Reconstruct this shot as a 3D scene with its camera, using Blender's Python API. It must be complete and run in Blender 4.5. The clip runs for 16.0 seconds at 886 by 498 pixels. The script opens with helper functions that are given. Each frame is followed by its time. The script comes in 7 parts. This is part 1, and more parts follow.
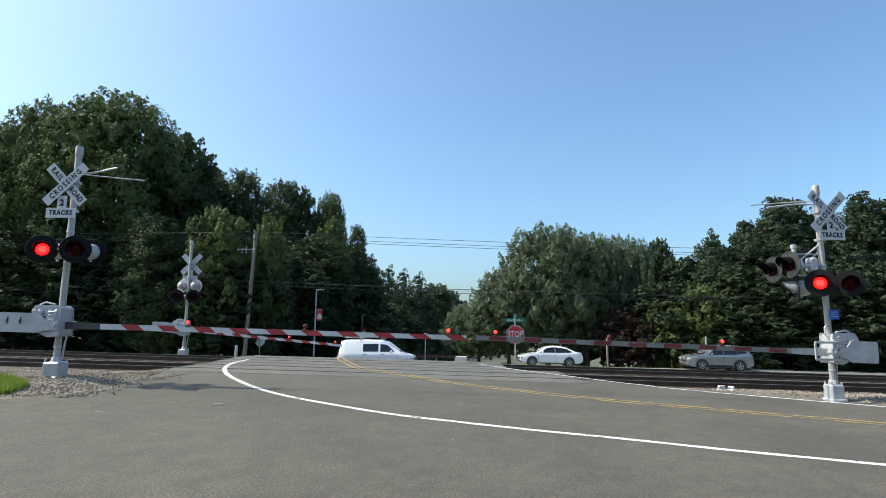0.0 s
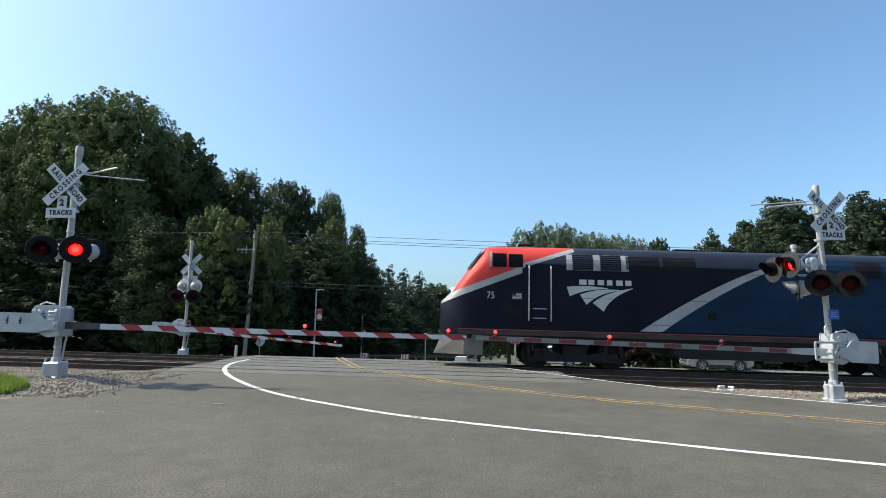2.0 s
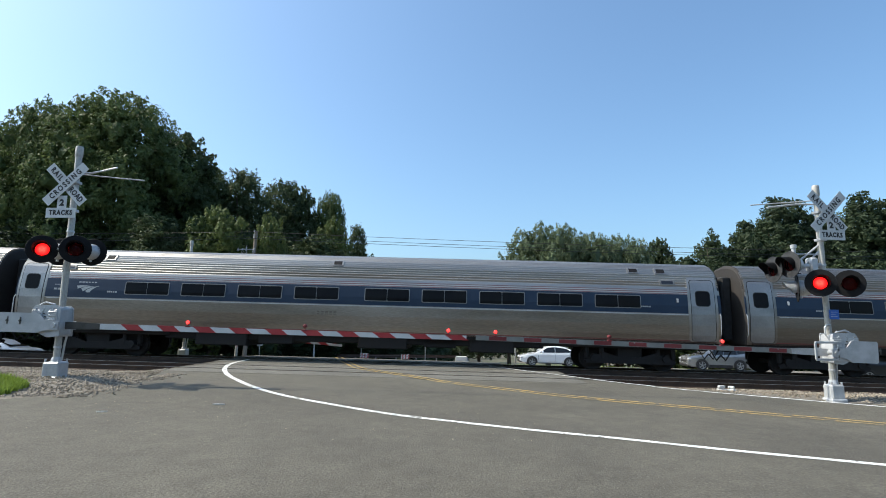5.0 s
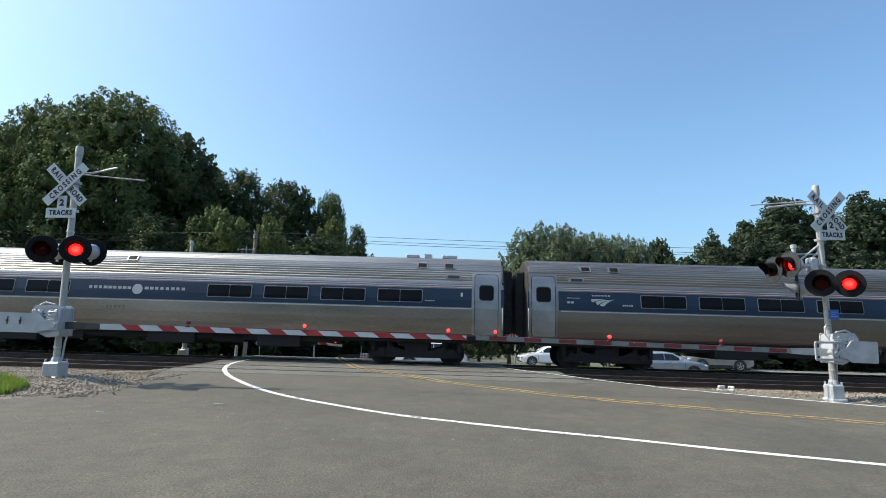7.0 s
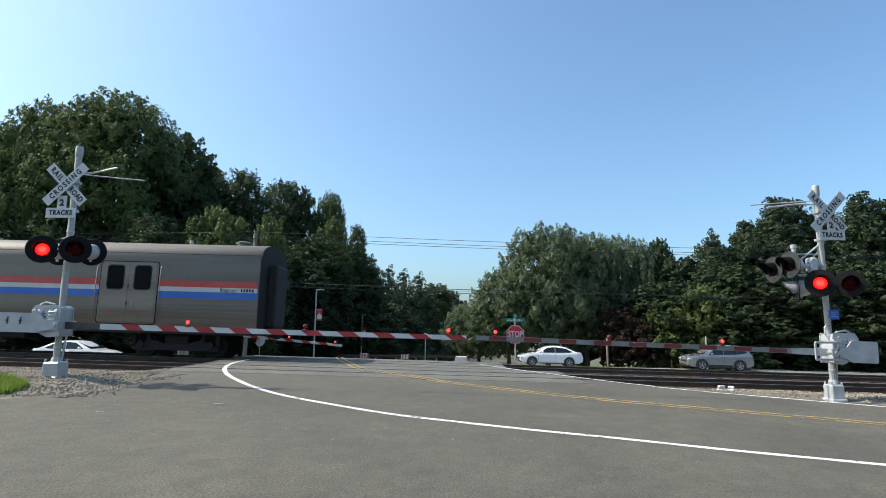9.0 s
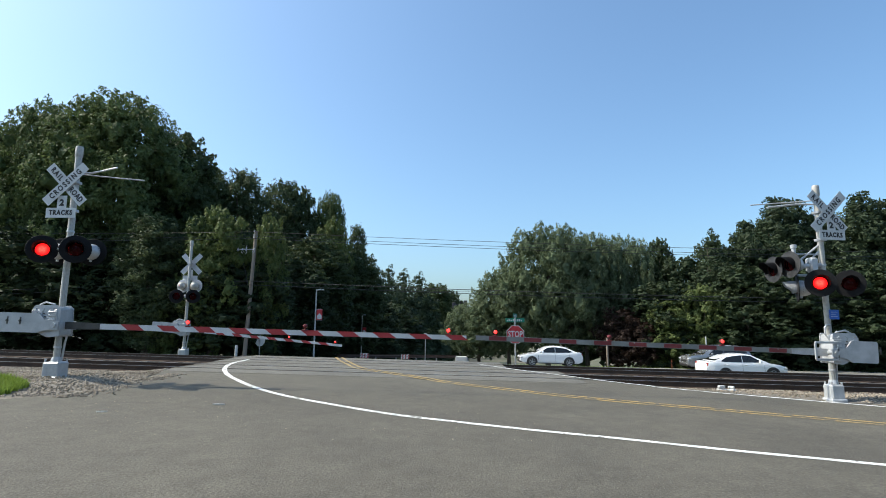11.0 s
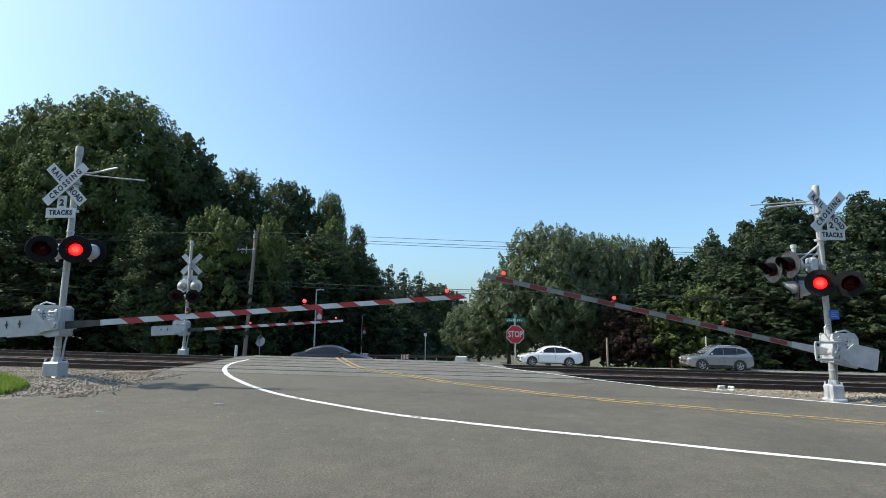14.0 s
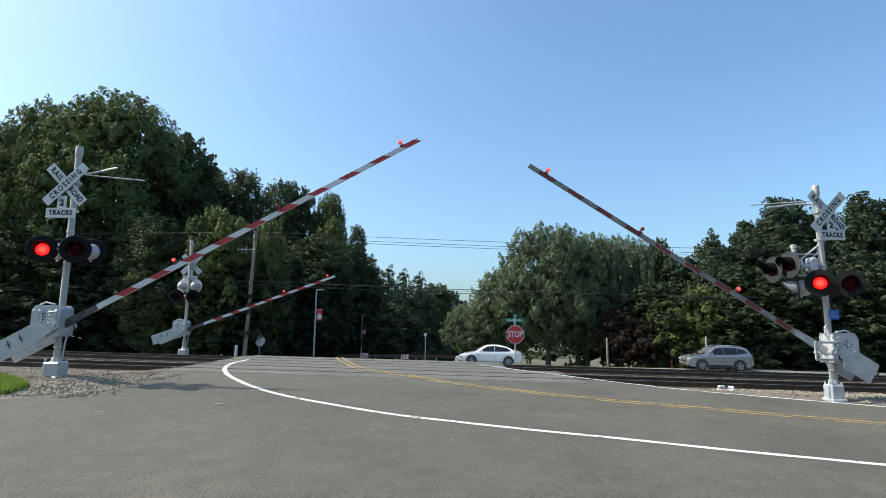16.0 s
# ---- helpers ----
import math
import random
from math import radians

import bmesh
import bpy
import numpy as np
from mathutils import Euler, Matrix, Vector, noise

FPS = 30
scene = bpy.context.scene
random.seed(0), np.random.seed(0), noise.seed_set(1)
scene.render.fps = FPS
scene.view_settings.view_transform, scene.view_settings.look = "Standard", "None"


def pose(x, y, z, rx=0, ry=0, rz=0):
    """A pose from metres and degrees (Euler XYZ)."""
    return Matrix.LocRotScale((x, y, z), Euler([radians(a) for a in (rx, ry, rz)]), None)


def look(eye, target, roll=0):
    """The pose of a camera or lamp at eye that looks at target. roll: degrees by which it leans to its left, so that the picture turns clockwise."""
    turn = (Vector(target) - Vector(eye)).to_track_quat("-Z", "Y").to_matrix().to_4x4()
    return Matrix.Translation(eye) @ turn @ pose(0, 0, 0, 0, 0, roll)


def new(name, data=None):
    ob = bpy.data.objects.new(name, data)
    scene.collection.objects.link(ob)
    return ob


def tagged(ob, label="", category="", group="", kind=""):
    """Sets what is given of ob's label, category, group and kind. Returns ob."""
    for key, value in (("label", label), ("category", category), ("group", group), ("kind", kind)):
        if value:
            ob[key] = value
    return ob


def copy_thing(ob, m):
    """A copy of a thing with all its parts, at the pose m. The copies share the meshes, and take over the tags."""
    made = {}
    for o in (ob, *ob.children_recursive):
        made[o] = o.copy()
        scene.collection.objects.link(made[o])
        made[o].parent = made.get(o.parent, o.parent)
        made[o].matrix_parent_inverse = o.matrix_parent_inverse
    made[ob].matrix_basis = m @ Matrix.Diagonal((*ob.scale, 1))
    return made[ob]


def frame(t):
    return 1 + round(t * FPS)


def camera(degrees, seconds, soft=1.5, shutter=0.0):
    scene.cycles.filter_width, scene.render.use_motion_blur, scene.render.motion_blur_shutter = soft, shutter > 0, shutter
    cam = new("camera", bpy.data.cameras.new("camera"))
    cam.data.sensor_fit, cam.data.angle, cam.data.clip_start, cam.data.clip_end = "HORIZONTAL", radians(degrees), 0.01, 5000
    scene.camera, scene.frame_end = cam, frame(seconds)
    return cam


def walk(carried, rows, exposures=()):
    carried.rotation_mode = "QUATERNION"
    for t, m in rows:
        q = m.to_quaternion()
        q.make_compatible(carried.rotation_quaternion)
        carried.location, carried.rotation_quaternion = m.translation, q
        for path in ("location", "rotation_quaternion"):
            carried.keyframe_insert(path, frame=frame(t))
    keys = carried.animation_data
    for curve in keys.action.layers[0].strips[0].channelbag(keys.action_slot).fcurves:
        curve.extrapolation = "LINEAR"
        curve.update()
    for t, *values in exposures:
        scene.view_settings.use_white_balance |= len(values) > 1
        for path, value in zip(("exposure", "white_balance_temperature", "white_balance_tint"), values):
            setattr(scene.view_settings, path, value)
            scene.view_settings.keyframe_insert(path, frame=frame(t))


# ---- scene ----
# the camera stands still on its tripod
EYE = (0.0, 0.0, 1.6)
cam = camera(78.47, 16.0, soft=0.95)
still = look(EYE, (0.0, 10.0, 3.0688), 0.57)
walk(cam, [(0.0, still), (16.0, still)])

# daylight: clear morning sky, sun beside the camera, in line with the tracks
SUN_EL, SUN_AZ = 47.5, -88.0          # degrees up; degrees clockwise from +y
world = bpy.data.worlds.new("sky")
scene.world = world
world.use_nodes = True
wn = world.node_tree
sky = wn.nodes.new("ShaderNodeTexSky")
sky.sky_type = "NISHITA"
sky.sun_disc = False
sky.sun_elevation = radians(SUN_EL)
sky.sun_rotation = radians(SUN_AZ)
sky.air_density, sky.dust_density, sky.ozone_density = 1.0, 2.9, 5.4
tint = wn.nodes.new("ShaderNodeMix")
tint.data_type, tint.blend_type = "RGBA", "MULTIPLY"
tint.inputs["Factor"].default_value = 1.0
tint.inputs["B"].default_value = (0.925, 1.04, 1.0, 1)
wn.links.new(sky.outputs["Color"], tint.inputs["A"])
wn.links.new(tint.outputs["Result"], wn.nodes["Background"].inputs["Color"])
wn.nodes["Background"].inputs["Strength"].default_value = 0.150
sun_data = bpy.data.lights.new("sun", "SUN")
sun_data.energy, sun_data.angle, sun_data.color = 3.7, radians(0.53), (1.0, 0.927, 0.795)
sun = new("sun", sun_data)
sun_dir = Vector((math.sin(radians(SUN_AZ)) * math.cos(radians(SUN_EL)),
                  math.cos(radians(SUN_AZ)) * math.cos(radians(SUN_EL)), math.sin(radians(SUN_EL))))
sun.matrix_world = look(sun_dir * 80, (0, 0, 0))
scene.view_settings.exposure = 0.70
# ---- small builders ----
def finish(name, bm, material, smooth=False):
    me = bpy.data.meshes.new(name)
    bmesh.ops.recalc_face_normals(bm, faces=bm.faces)
    bm.to_mesh(me)
    bm.free()
    for m in (material if isinstance(material, (list, tuple)) else [material]):
        me.materials.append(m)
    if smooth:
        me.polygons.foreach_set("use_smooth", [True] * len(me.polygons))
        me.set_sharp_from_angle(angle=radians(40))
    return me


def thing(name, label, category, group="", m=None):
    ob = tagged(new(name), label, category, group)
    ob.empty_display_size = 0.2
    if m is not None:
        ob.matrix_basis = m
    return ob


def part(name, bm, material, parent, label="", smooth=False, m=None, kind=""):
    ob = new(name, finish(name, bm, material, smooth))
    ob.parent = parent
    if m is not None:
        ob.matrix_basis = m
    return tagged(ob, label, kind=kind)


def shared(name, me, parent, m, label=""):
    ob = new(name, me)
    ob.parent = parent
    ob.matrix_basis = m
    return tagged(ob, label)


def structure(name, bm, material, label, category, smooth=False):
    return tagged(new(name, finish(name, bm, material, smooth)), label, category, kind="structure")


def box(bm, x0, x1, y0, y1, z0, z1, bevel=0.0, m=None):
    r = bmesh.ops.create_cube(bm, size=1.0)
    vs = r["verts"]
    for v in vs:
        v.co = Vector(((x0 + x1) / 2 + v.co.x * (x1 - x0), (y0 + y1) / 2 + v.co.y * (y1 - y0), (z0 + z1) / 2 + v.co.z * (z1 - z0)))
    if m is not None:
        bmesh.ops.transform(bm, matrix=m, verts=vs)
    if bevel:
        es = list({e for v in vs for e in v.link_edges})
        bmesh.ops.bevel(bm, geom=es, offset=bevel, segments=1, affect="EDGES", profile=0.5)
    return bm


def rod(bm, a, b, r0, r1=None, seg=12):
    a, b = Vector(a), Vector(b)
    r1 = r0 if r1 is None else r1
    m = Matrix.Translation((a + b) / 2) @ (b - a).to_track_quat("Z", "Y").to_matrix().to_4x4()
    bmesh.ops.create_cone(bm, cap_ends=True, segments=seg, radius1=max(r0, 1e-4), radius2=max(r1, 1e-4), depth=(b - a).length, matrix=m)
    return bm


def tube(bm, pts, r, seg=8):
    """A round tube along a line of points, in one piece."""
    p = [Vector(q) for q in pts]
    rings = []
    side = None
    for i, q in enumerate(p):
        d = ((p[min(i + 1, len(p) - 1)] - q).normalized() + (q - p[max(i - 1, 0)]).normalized()).normalized()
        if side is None:
            side = d.orthogonal().normalized()
        side = (side - d * side.dot(d)).normalized()
        up = d.cross(side)
        rings.append([q + (side * math.cos(2 * math.pi * k / seg) + up * math.sin(2 * math.pi * k / seg)) * r for k in range(seg)])
    loft(bm, rings)
    return bm


def slab(bm, pts, axis, d0, d1):
    """A polygon given in two axes, drawn out along the third from d0 to d1."""
    def at(p, d):
        return {"x": (d, p[0], p[1]), "y": (p[0], d, p[1]), "z": (p[0], p[1], d)}[axis]
    lo = [bm.verts.new(at(p, d0)) for p in pts]
    hi = [bm.verts.new(at(p, d1)) for p in pts]
    bm.faces.new(lo)
    bm.faces.new(hi[::-1])
    n = len(pts)
    for i in range(n):
        bm.faces.new((lo[i], lo[(i + 1) % n], hi[(i + 1) % n], hi[i]))
    return bm


def loft(bm, rings, closed=True, caps=True):
    vs = [[bm.verts.new(p) for p in ring] for ring in rings]
    n = len(vs[0])
    for a, b in zip(vs, vs[1:]):
        for i in range(n if closed else n - 1):
            j = (i + 1) % n
            bm.faces.new((a[i], a[j], b[j], b[i]))
    if caps:
        bm.faces.new(vs[0])
        bm.faces.new(vs[-1][::-1])
    return [v for ring in vs for v in ring]


def lathe(bm, prof, m=None, seg=20, caps=True):
    """Radius and height pairs turned round z."""
    rings = [[(r * math.cos(2 * math.pi * i / seg), r * math.sin(2 * math.pi * i / seg), z) for i in range(seg)] for r, z in prof]
    made = loft(bm, rings, True, caps)
    if m is not None:
        bmesh.ops.transform(bm, matrix=m, verts=made)
    return bm


def lettering(name, words, size, material, parent, m, depth=0.004, squeeze=1.0, bold=0.0, label="", space=1.0):
    cu = bpy.data.curves.new(name, "FONT")
    cu.body, cu.size, cu.extrude, cu.offset = words, size, depth, bold
    cu.align_x, cu.align_y = "CENTER", "CENTER"
    cu.space_character = space
    cu.resolution_u = 2
    tmp = new(name, cu)
    me = bpy.data.meshes.new_from_object(tmp.evaluated_get(bpy.context.evaluated_depsgraph_get()))
    bpy.data.objects.remove(tmp)
    bpy.data.curves.remove(cu)
    me.transform(Matrix.Diagonal((squeeze, 1, 1, 1)))
    me.materials.clear()
    me.materials.append(material)
    ob = new(name, me)
    ob.parent = parent
    ob.matrix_basis = m
    return tagged(ob, label)


# faces text or plates, drawn in x and y, towards -y with z up


# ---- materials ----
def surface(name, c1, c2, scale=3.0, fine=40.0, rough=0.6, metal=0.0, bump=0.15, coat=0.0, mottle=0.12, stretch=(1, 1, 1), rand=0.0, spec=0.5, rough_var=0.12):
    """Two colours mixed by broad noise, a fine grain over them, and relief from both."""
    mt = bpy.data.materials.new(name)
    mt.use_nodes = True
    nt = mt.node_tree
    bs = nt.nodes["Principled BSDF"]
    tc = nt.nodes.new("ShaderNodeTexCoord")
    mp = nt.nodes.new("ShaderNodeMapping")
    mp.inputs["Scale"].default_value = stretch
    nt.links.new(tc.outputs["Object"], mp.inputs["Vector"])
    n1 = nt.nodes.new("ShaderNodeTexNoise")
    n1.inputs["Scale"].default_value, n1.inputs["Detail"].default_value = scale, 5
    n2 = nt.nodes.new("ShaderNodeTexNoise")
    n2.inputs["Scale"].default_value, n2.inputs["Detail"].default_value = fine, 3
    for n in (n1, n2):
        nt.links.new(mp.outputs["Vector"], n.inputs["Vector"])
    ramp = nt.nodes.new("ShaderNodeMapRange")
    ramp.inputs["From Min"].default_value, ramp.inputs["From Max"].default_value = 0.35, 0.65
    nt.links.new(n1.outputs["Fac"], ramp.inputs["Value"])
    mix = nt.nodes.new("ShaderNodeMix")
    mix.data_type = "RGBA"
    mix.inputs["A"].default_value, mix.inputs["B"].default_value = (*c1, 1), (*c2, 1)
    nt.links.new(ramp.outputs["Result"], mix.inputs["Factor"])
    val = nt.nodes.new("ShaderNodeMapRange")
    val.inputs["From Min"].default_value, val.inputs["From Max"].default_value = 0.3, 0.7
    val.inputs["To Min"].default_value, val.inputs["To Max"].default_value = 1 - mottle, 1 + mottle
    nt.links.new(n2.outputs["Fac"], val.inputs["Value"])
    hsv = nt.nodes.new("ShaderNodeHueSaturation")
    nt.links.new(mix.outputs["Result"], hsv.inputs["Color"])
    if rand:
        oi = nt.nodes.new("ShaderNodeObjectInfo")
        rr = nt.nodes.new("ShaderNodeMapRange")
        rr.inputs["To Min"].default_value, rr.inputs["To Max"].default_value = 1 - rand, 1 + rand
        nt.links.new(oi.outputs["Random"], rr.inputs["Value"])
        mul = nt.nodes.new("ShaderNodeMath")
        mul.operation = "MULTIPLY"
        nt.links.new(rr.outputs["Result"], mul.inputs[0])
        nt.links.new(val.outputs["Result"], mul.inputs[1])
        nt.links.new(mul.outputs["Value"], hsv.inputs["Value"])
    else:
        nt.links.new(val.outputs["Result"], hsv.inputs["Value"])
    nt.links.new(hsv.outputs["Color"], bs.inputs["Base Color"])
    rg = nt.nodes.new("ShaderNodeMapRange")
    rg.inputs["To Min"].default_value, rg.inputs["To Max"].default_value = max(rough - rough_var, 0.02), min(rough + rough_var, 1)
    nt.links.new(n1.outputs["Fac"], rg.inputs["Value"])
    nt.links.new(rg.outputs["Result"], bs.inputs["Roughness"])
    bs.inputs["Metallic"].default_value = metal
    bs.inputs["Coat Weight"].default_value = coat
    bs.inputs["Specular IOR Level"].default_value = spec
    if bump:
        bp = nt.nodes.new("ShaderNodeBump")
        bp.inputs["Strength"].default_value, bp.inputs["Distance"].default_value = bump, 0.02
        nt.links.new(n2.outputs["Fac"], bp.inputs["Height"])
        nt.links.new(bp.outputs["Normal"], bs.inputs["Normal"])
    return mt


def glow(name, colour, strength):
    mt = bpy.data.materials.new(name)
    mt.use_nodes = True
    bs = mt.node_tree.nodes["Principled BSDF"]
    bs.inputs["Base Color"].default_value = (*colour, 1)
    bs.inputs["Emission Color"].default_value = (*colour, 1)
    bs.inputs["Emission Strength"].default_value = strength
    return mt


def faceted_glow(name, rim, core, weak, strong, radius=0.138):
    """A round lamp about its own y axis: bright core, weaker rim, moulded facets."""
    mt = glow(name, core, strong)
    nt = mt.node_tree
    bs = nt.nodes["Principled BSDF"]
    tc = nt.nodes.new("ShaderNodeTexCoord")
    flat = nt.nodes.new("ShaderNodeVectorMath")
    flat.operation = "MULTIPLY"
    flat.inputs[1].default_value = (1, 0, 1)
    nt.links.new(tc.outputs["Object"], flat.inputs[0])
    far = nt.nodes.new("ShaderNodeVectorMath")
    far.operation = "LENGTH"
    nt.links.new(flat.outputs["Vector"], far.inputs[0])
    fall = nt.nodes.new("ShaderNodeMapRange")
    fall.interpolation_type = "SMOOTHSTEP"
    fall.inputs["From Min"].default_value, fall.inputs["From Max"].default_value = radius, 0.25 * radius
    nt.links.new(far.outputs["Value"], fall.inputs["Value"])
    cells = nt.nodes.new("ShaderNodeTexVoronoi")
    cells.inputs["Scale"].default_value = 34
    nt.links.new(flat.outputs["Vector"], cells.inputs["Vector"])
    facet = nt.nodes.new("ShaderNodeMapRange")
    facet.inputs["From Max"].default_value = 0.8
    facet.inputs["To Min"].default_value, facet.inputs["To Max"].default_value = 1.0, 0.45
    nt.links.new(cells.outputs["Distance"], facet.inputs["Value"])
    amount = nt.nodes.new("ShaderNodeMath")
    amount.operation = "MULTIPLY"
    nt.links.new(fall.outputs["Result"], amount.inputs[0])
    nt.links.new(facet.outputs["Result"], amount.inputs[1])
    hue = nt.nodes.new("ShaderNodeMix")
    hue.data_type = "RGBA"
    hue.inputs["A"].default_value, hue.inputs["B"].default_value = (*rim, 1), (*core, 1)
    nt.links.new(amount.outputs["Value"], hue.inputs["Factor"])
    nt.links.new(hue.outputs["Result"], bs.inputs["Emission Color"])
    power = nt.nodes.new("ShaderNodeMapRange")
    power.inputs["To Min"].default_value, power.inputs["To Max"].default_value = weak, strong
    nt.links.new(amount.outputs["Value"], power.inputs["Value"])
    nt.links.new(power.outputs["Result"], bs.inputs["Emission Strength"])
    return mt


def pane_glass(name, tint, rough=0.03, clear=0.35):
    """Thin window glass: a clear share and a glossy share by Fresnel."""
    mt = bpy.data.materials.new(name)
    mt.use_nodes = True
    nt = mt.node_tree
    bs = nt.nodes["Principled BSDF"]
    bs.inputs["Base Color"].default_value = (*tint, 1)
    bs.inputs["Roughness"].default_value = rough
    tr = nt.nodes.new("ShaderNodeBsdfTransparent")
    tr.inputs["Color"].default_value = (*[min(1, c * 4 + 0.15) for c in tint], 1)
    mx = nt.nodes.new("ShaderNodeMixShader")
    mx.inputs["Fac"].default_value = clear
    nt.links.new(bs.outputs["BSDF"], mx.inputs[1])
    nt.links.new(tr.outputs["BSDF"], mx.inputs[2])
    nt.links.new(mx.outputs["Shader"], nt.nodes["Material Output"].inputs["Surface"])
    return mt


def leaf_material(name, c1, c2):
    """Leaves: a tone for each leaf and for each bough, some light let through."""
    mt = bpy.data.materials.new(name)
    mt.use_nodes = True
    nt = mt.node_tree
    bs = nt.nodes["Principled BSDF"]
    geo = nt.nodes.new("ShaderNodeNewGeometry")
    tc = nt.nodes.new("ShaderNodeTexCoord")
    no = nt.nodes.new("ShaderNodeTexNoise")
    no.inputs["Scale"].default_value, no.inputs["Detail"].default_value = 0.8, 6
    nt.links.new(tc.outputs["Object"], no.inputs["Vector"])
    wide = nt.nodes.new("ShaderNodeMapRange")
    wide.inputs["From Min"].default_value, wide.inputs["From Max"].default_value = 0.36, 0.64
    nt.links.new(no.outputs["Fac"], wide.inputs["Value"])
    both = nt.nodes.new("ShaderNodeMix")
    both.inputs["Factor"].default_value = 0.5
    nt.links.new(geo.outputs["Random Per Island"], both.inputs["A"])
    nt.links.new(wide.outputs["Result"], both.inputs["B"])
    mix = nt.nodes.new("ShaderNodeMix")
    mix.data_type = "RGBA"
    mix.inputs["A"].default_value, mix.inputs["B"].default_value = (*c1, 1), (*c2, 1)
    nt.links.new(both.outputs["Result"], mix.inputs["Factor"])
    nt.links.new(mix.outputs["Result"], bs.inputs["Base Color"])
    bs.inputs["Roughness"].default_value = 0.6
    bs.inputs["Specular IOR Level"].default_value = 0.22
    tl = nt.nodes.new("ShaderNodeBsdfTranslucent")
    nt.links.new(mix.outputs["Result"], tl.inputs["Color"])
    mx = nt.nodes.new("ShaderNodeMixShader")
    mx.inputs["Fac"].default_value = 0.34
    nt.links.new(bs.outputs["BSDF"], mx.inputs[1])
    nt.links.new(tl.outputs["BSDF"], mx.inputs[2])
    nt.links.new(mx.outputs["Shader"], nt.nodes["Material Output"].inputs["Surface"])
    return mt


def paving(name, c1, c2, pale):
    """Asphalt: broad worn patches, blotches, stone grain and single pale chips."""
    mt = surface(name, c1, c2, 0.45, 38, 0.88, bump=0.7, mottle=0.34)
    nt = mt.node_tree
    bs = nt.nodes["Principled BSDF"]
    old = bs.inputs["Base Color"].links[0].from_socket
    tc = nt.nodes.new("ShaderNodeTexCoord")
    vor = nt.nodes.new("ShaderNodeTexVoronoi")
    vor.inputs["Scale"].default_value = 42
    nt.links.new(tc.outputs["Object"], vor.inputs["Vector"])
    chip = nt.nodes.new("ShaderNodeMapRange")
    chip.inputs["From Min"].default_value, chip.inputs["From Max"].default_value = 0.30, 0.10
    nt.links.new(vor.outputs["Distance"], chip.inputs["Value"])
    some = nt.nodes.new("ShaderNodeMath")
    some.operation = "GREATER_THAN"
    some.inputs[1].default_value = 0.62
    nt.links.new(vor.outputs["Color"], some.inputs[0])
    both = nt.nodes.new("ShaderNodeMath")
    both.operation = "MULTIPLY"
    nt.links.new(chip.outputs["Result"], both.inputs[0])
    nt.links.new(some.outputs["Value"], both.inputs[1])
    blot = nt.nodes.new("ShaderNodeTexNoise")
    blot.inputs["Scale"].default_value, blot.inputs["Detail"].default_value = 3.2, 4
    nt.links.new(tc.outputs["Object"], blot.inputs["Vector"])
    br = nt.nodes.new("ShaderNodeMapRange")
    br.inputs["From Min"].default_value, br.inputs["From Max"].default_value = 0.3, 0.7
    br.inputs["To Min"].default_value, br.inputs["To Max"].default_value = 0.86, 1.14
    nt.links.new(blot.outputs["Fac"], br.inputs["Value"])
    tone = nt.nodes.new("ShaderNodeVectorMath")
    tone.operation = "SCALE"
    nt.links.new(old, tone.inputs[0])
    nt.links.new(br.outputs["Result"], tone.inputs["Scale"])
    mix = nt.nodes.new("ShaderNodeMix")
    mix.data_type = "RGBA"
    mix.inputs["B"].default_value = (*pale, 1)
    nt.links.new(both.outputs["Value"], mix.inputs["Factor"])
    nt.links.new(tone.outputs["Vector"], mix.inputs["A"])
    nt.links.new(mix.outputs["Result"], bs.inputs["Base Color"])
    return mt


asphalt = paving("asphalt", (0.068, 0.061, 0.046), (0.090, 0.082, 0.063), (0.18, 0.17, 0.145))
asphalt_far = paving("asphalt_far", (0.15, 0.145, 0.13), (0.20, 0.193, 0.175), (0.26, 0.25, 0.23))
soil = surface("soil", (0.12, 0.10, 0.07), (0.06, 0.075, 0.03), 0.15, 6, 0.95, bump=0.4)
gravel = surface("gravel", (0.11, 0.096, 0.074), (0.18, 0.16, 0.13), 1.2, 25, 0.9, bump=1.0, mottle=0.4)
ballast_dark = surface("ballast_dark", (0.045, 0.036, 0.028), (0.085, 0.07, 0.056), 1.5, 25, 0.9, bump=1.0, mottle=0.4)
def worn_paint(name, c1, c2, under, scale, keep):
    """Road paint rubbed through to the asphalt in ragged specks and patches."""
    mt = surface(name, c1, c2, 2.0, 70, 0.75, bump=0.3, mottle=0.16)
    nt = mt.node_tree
    bs = nt.nodes["Principled BSDF"]
    old = bs.inputs["Base Color"].links[0].from_socket
    tc = nt.nodes.new("ShaderNodeTexCoord")
    no = nt.nodes.new("ShaderNodeTexNoise")
    no.inputs["Scale"].default_value, no.inputs["Detail"].default_value, no.inputs["Roughness"].default_value = scale, 6, 0.7
    nt.links.new(tc.outputs["Object"], no.inputs["Vector"])
    cut = nt.nodes.new("ShaderNodeMapRange")
    cut.inputs["From Min"].default_value, cut.inputs["From Max"].default_value = keep, keep + 0.07
    nt.links.new(no.outputs["Fac"], cut.inputs["Value"])
    mix = nt.nodes.new("ShaderNodeMix")
    mix.data_type = "RGBA"
    nt.links.new(cut.outputs["Result"], mix.inputs["Factor"])
    nt.links.new(old, mix.inputs["A"])
    mix.inputs["B"].default_value = (*under, 1)
    nt.links.new(mix.outputs["Result"], bs.inputs["Base Color"])
    return mt


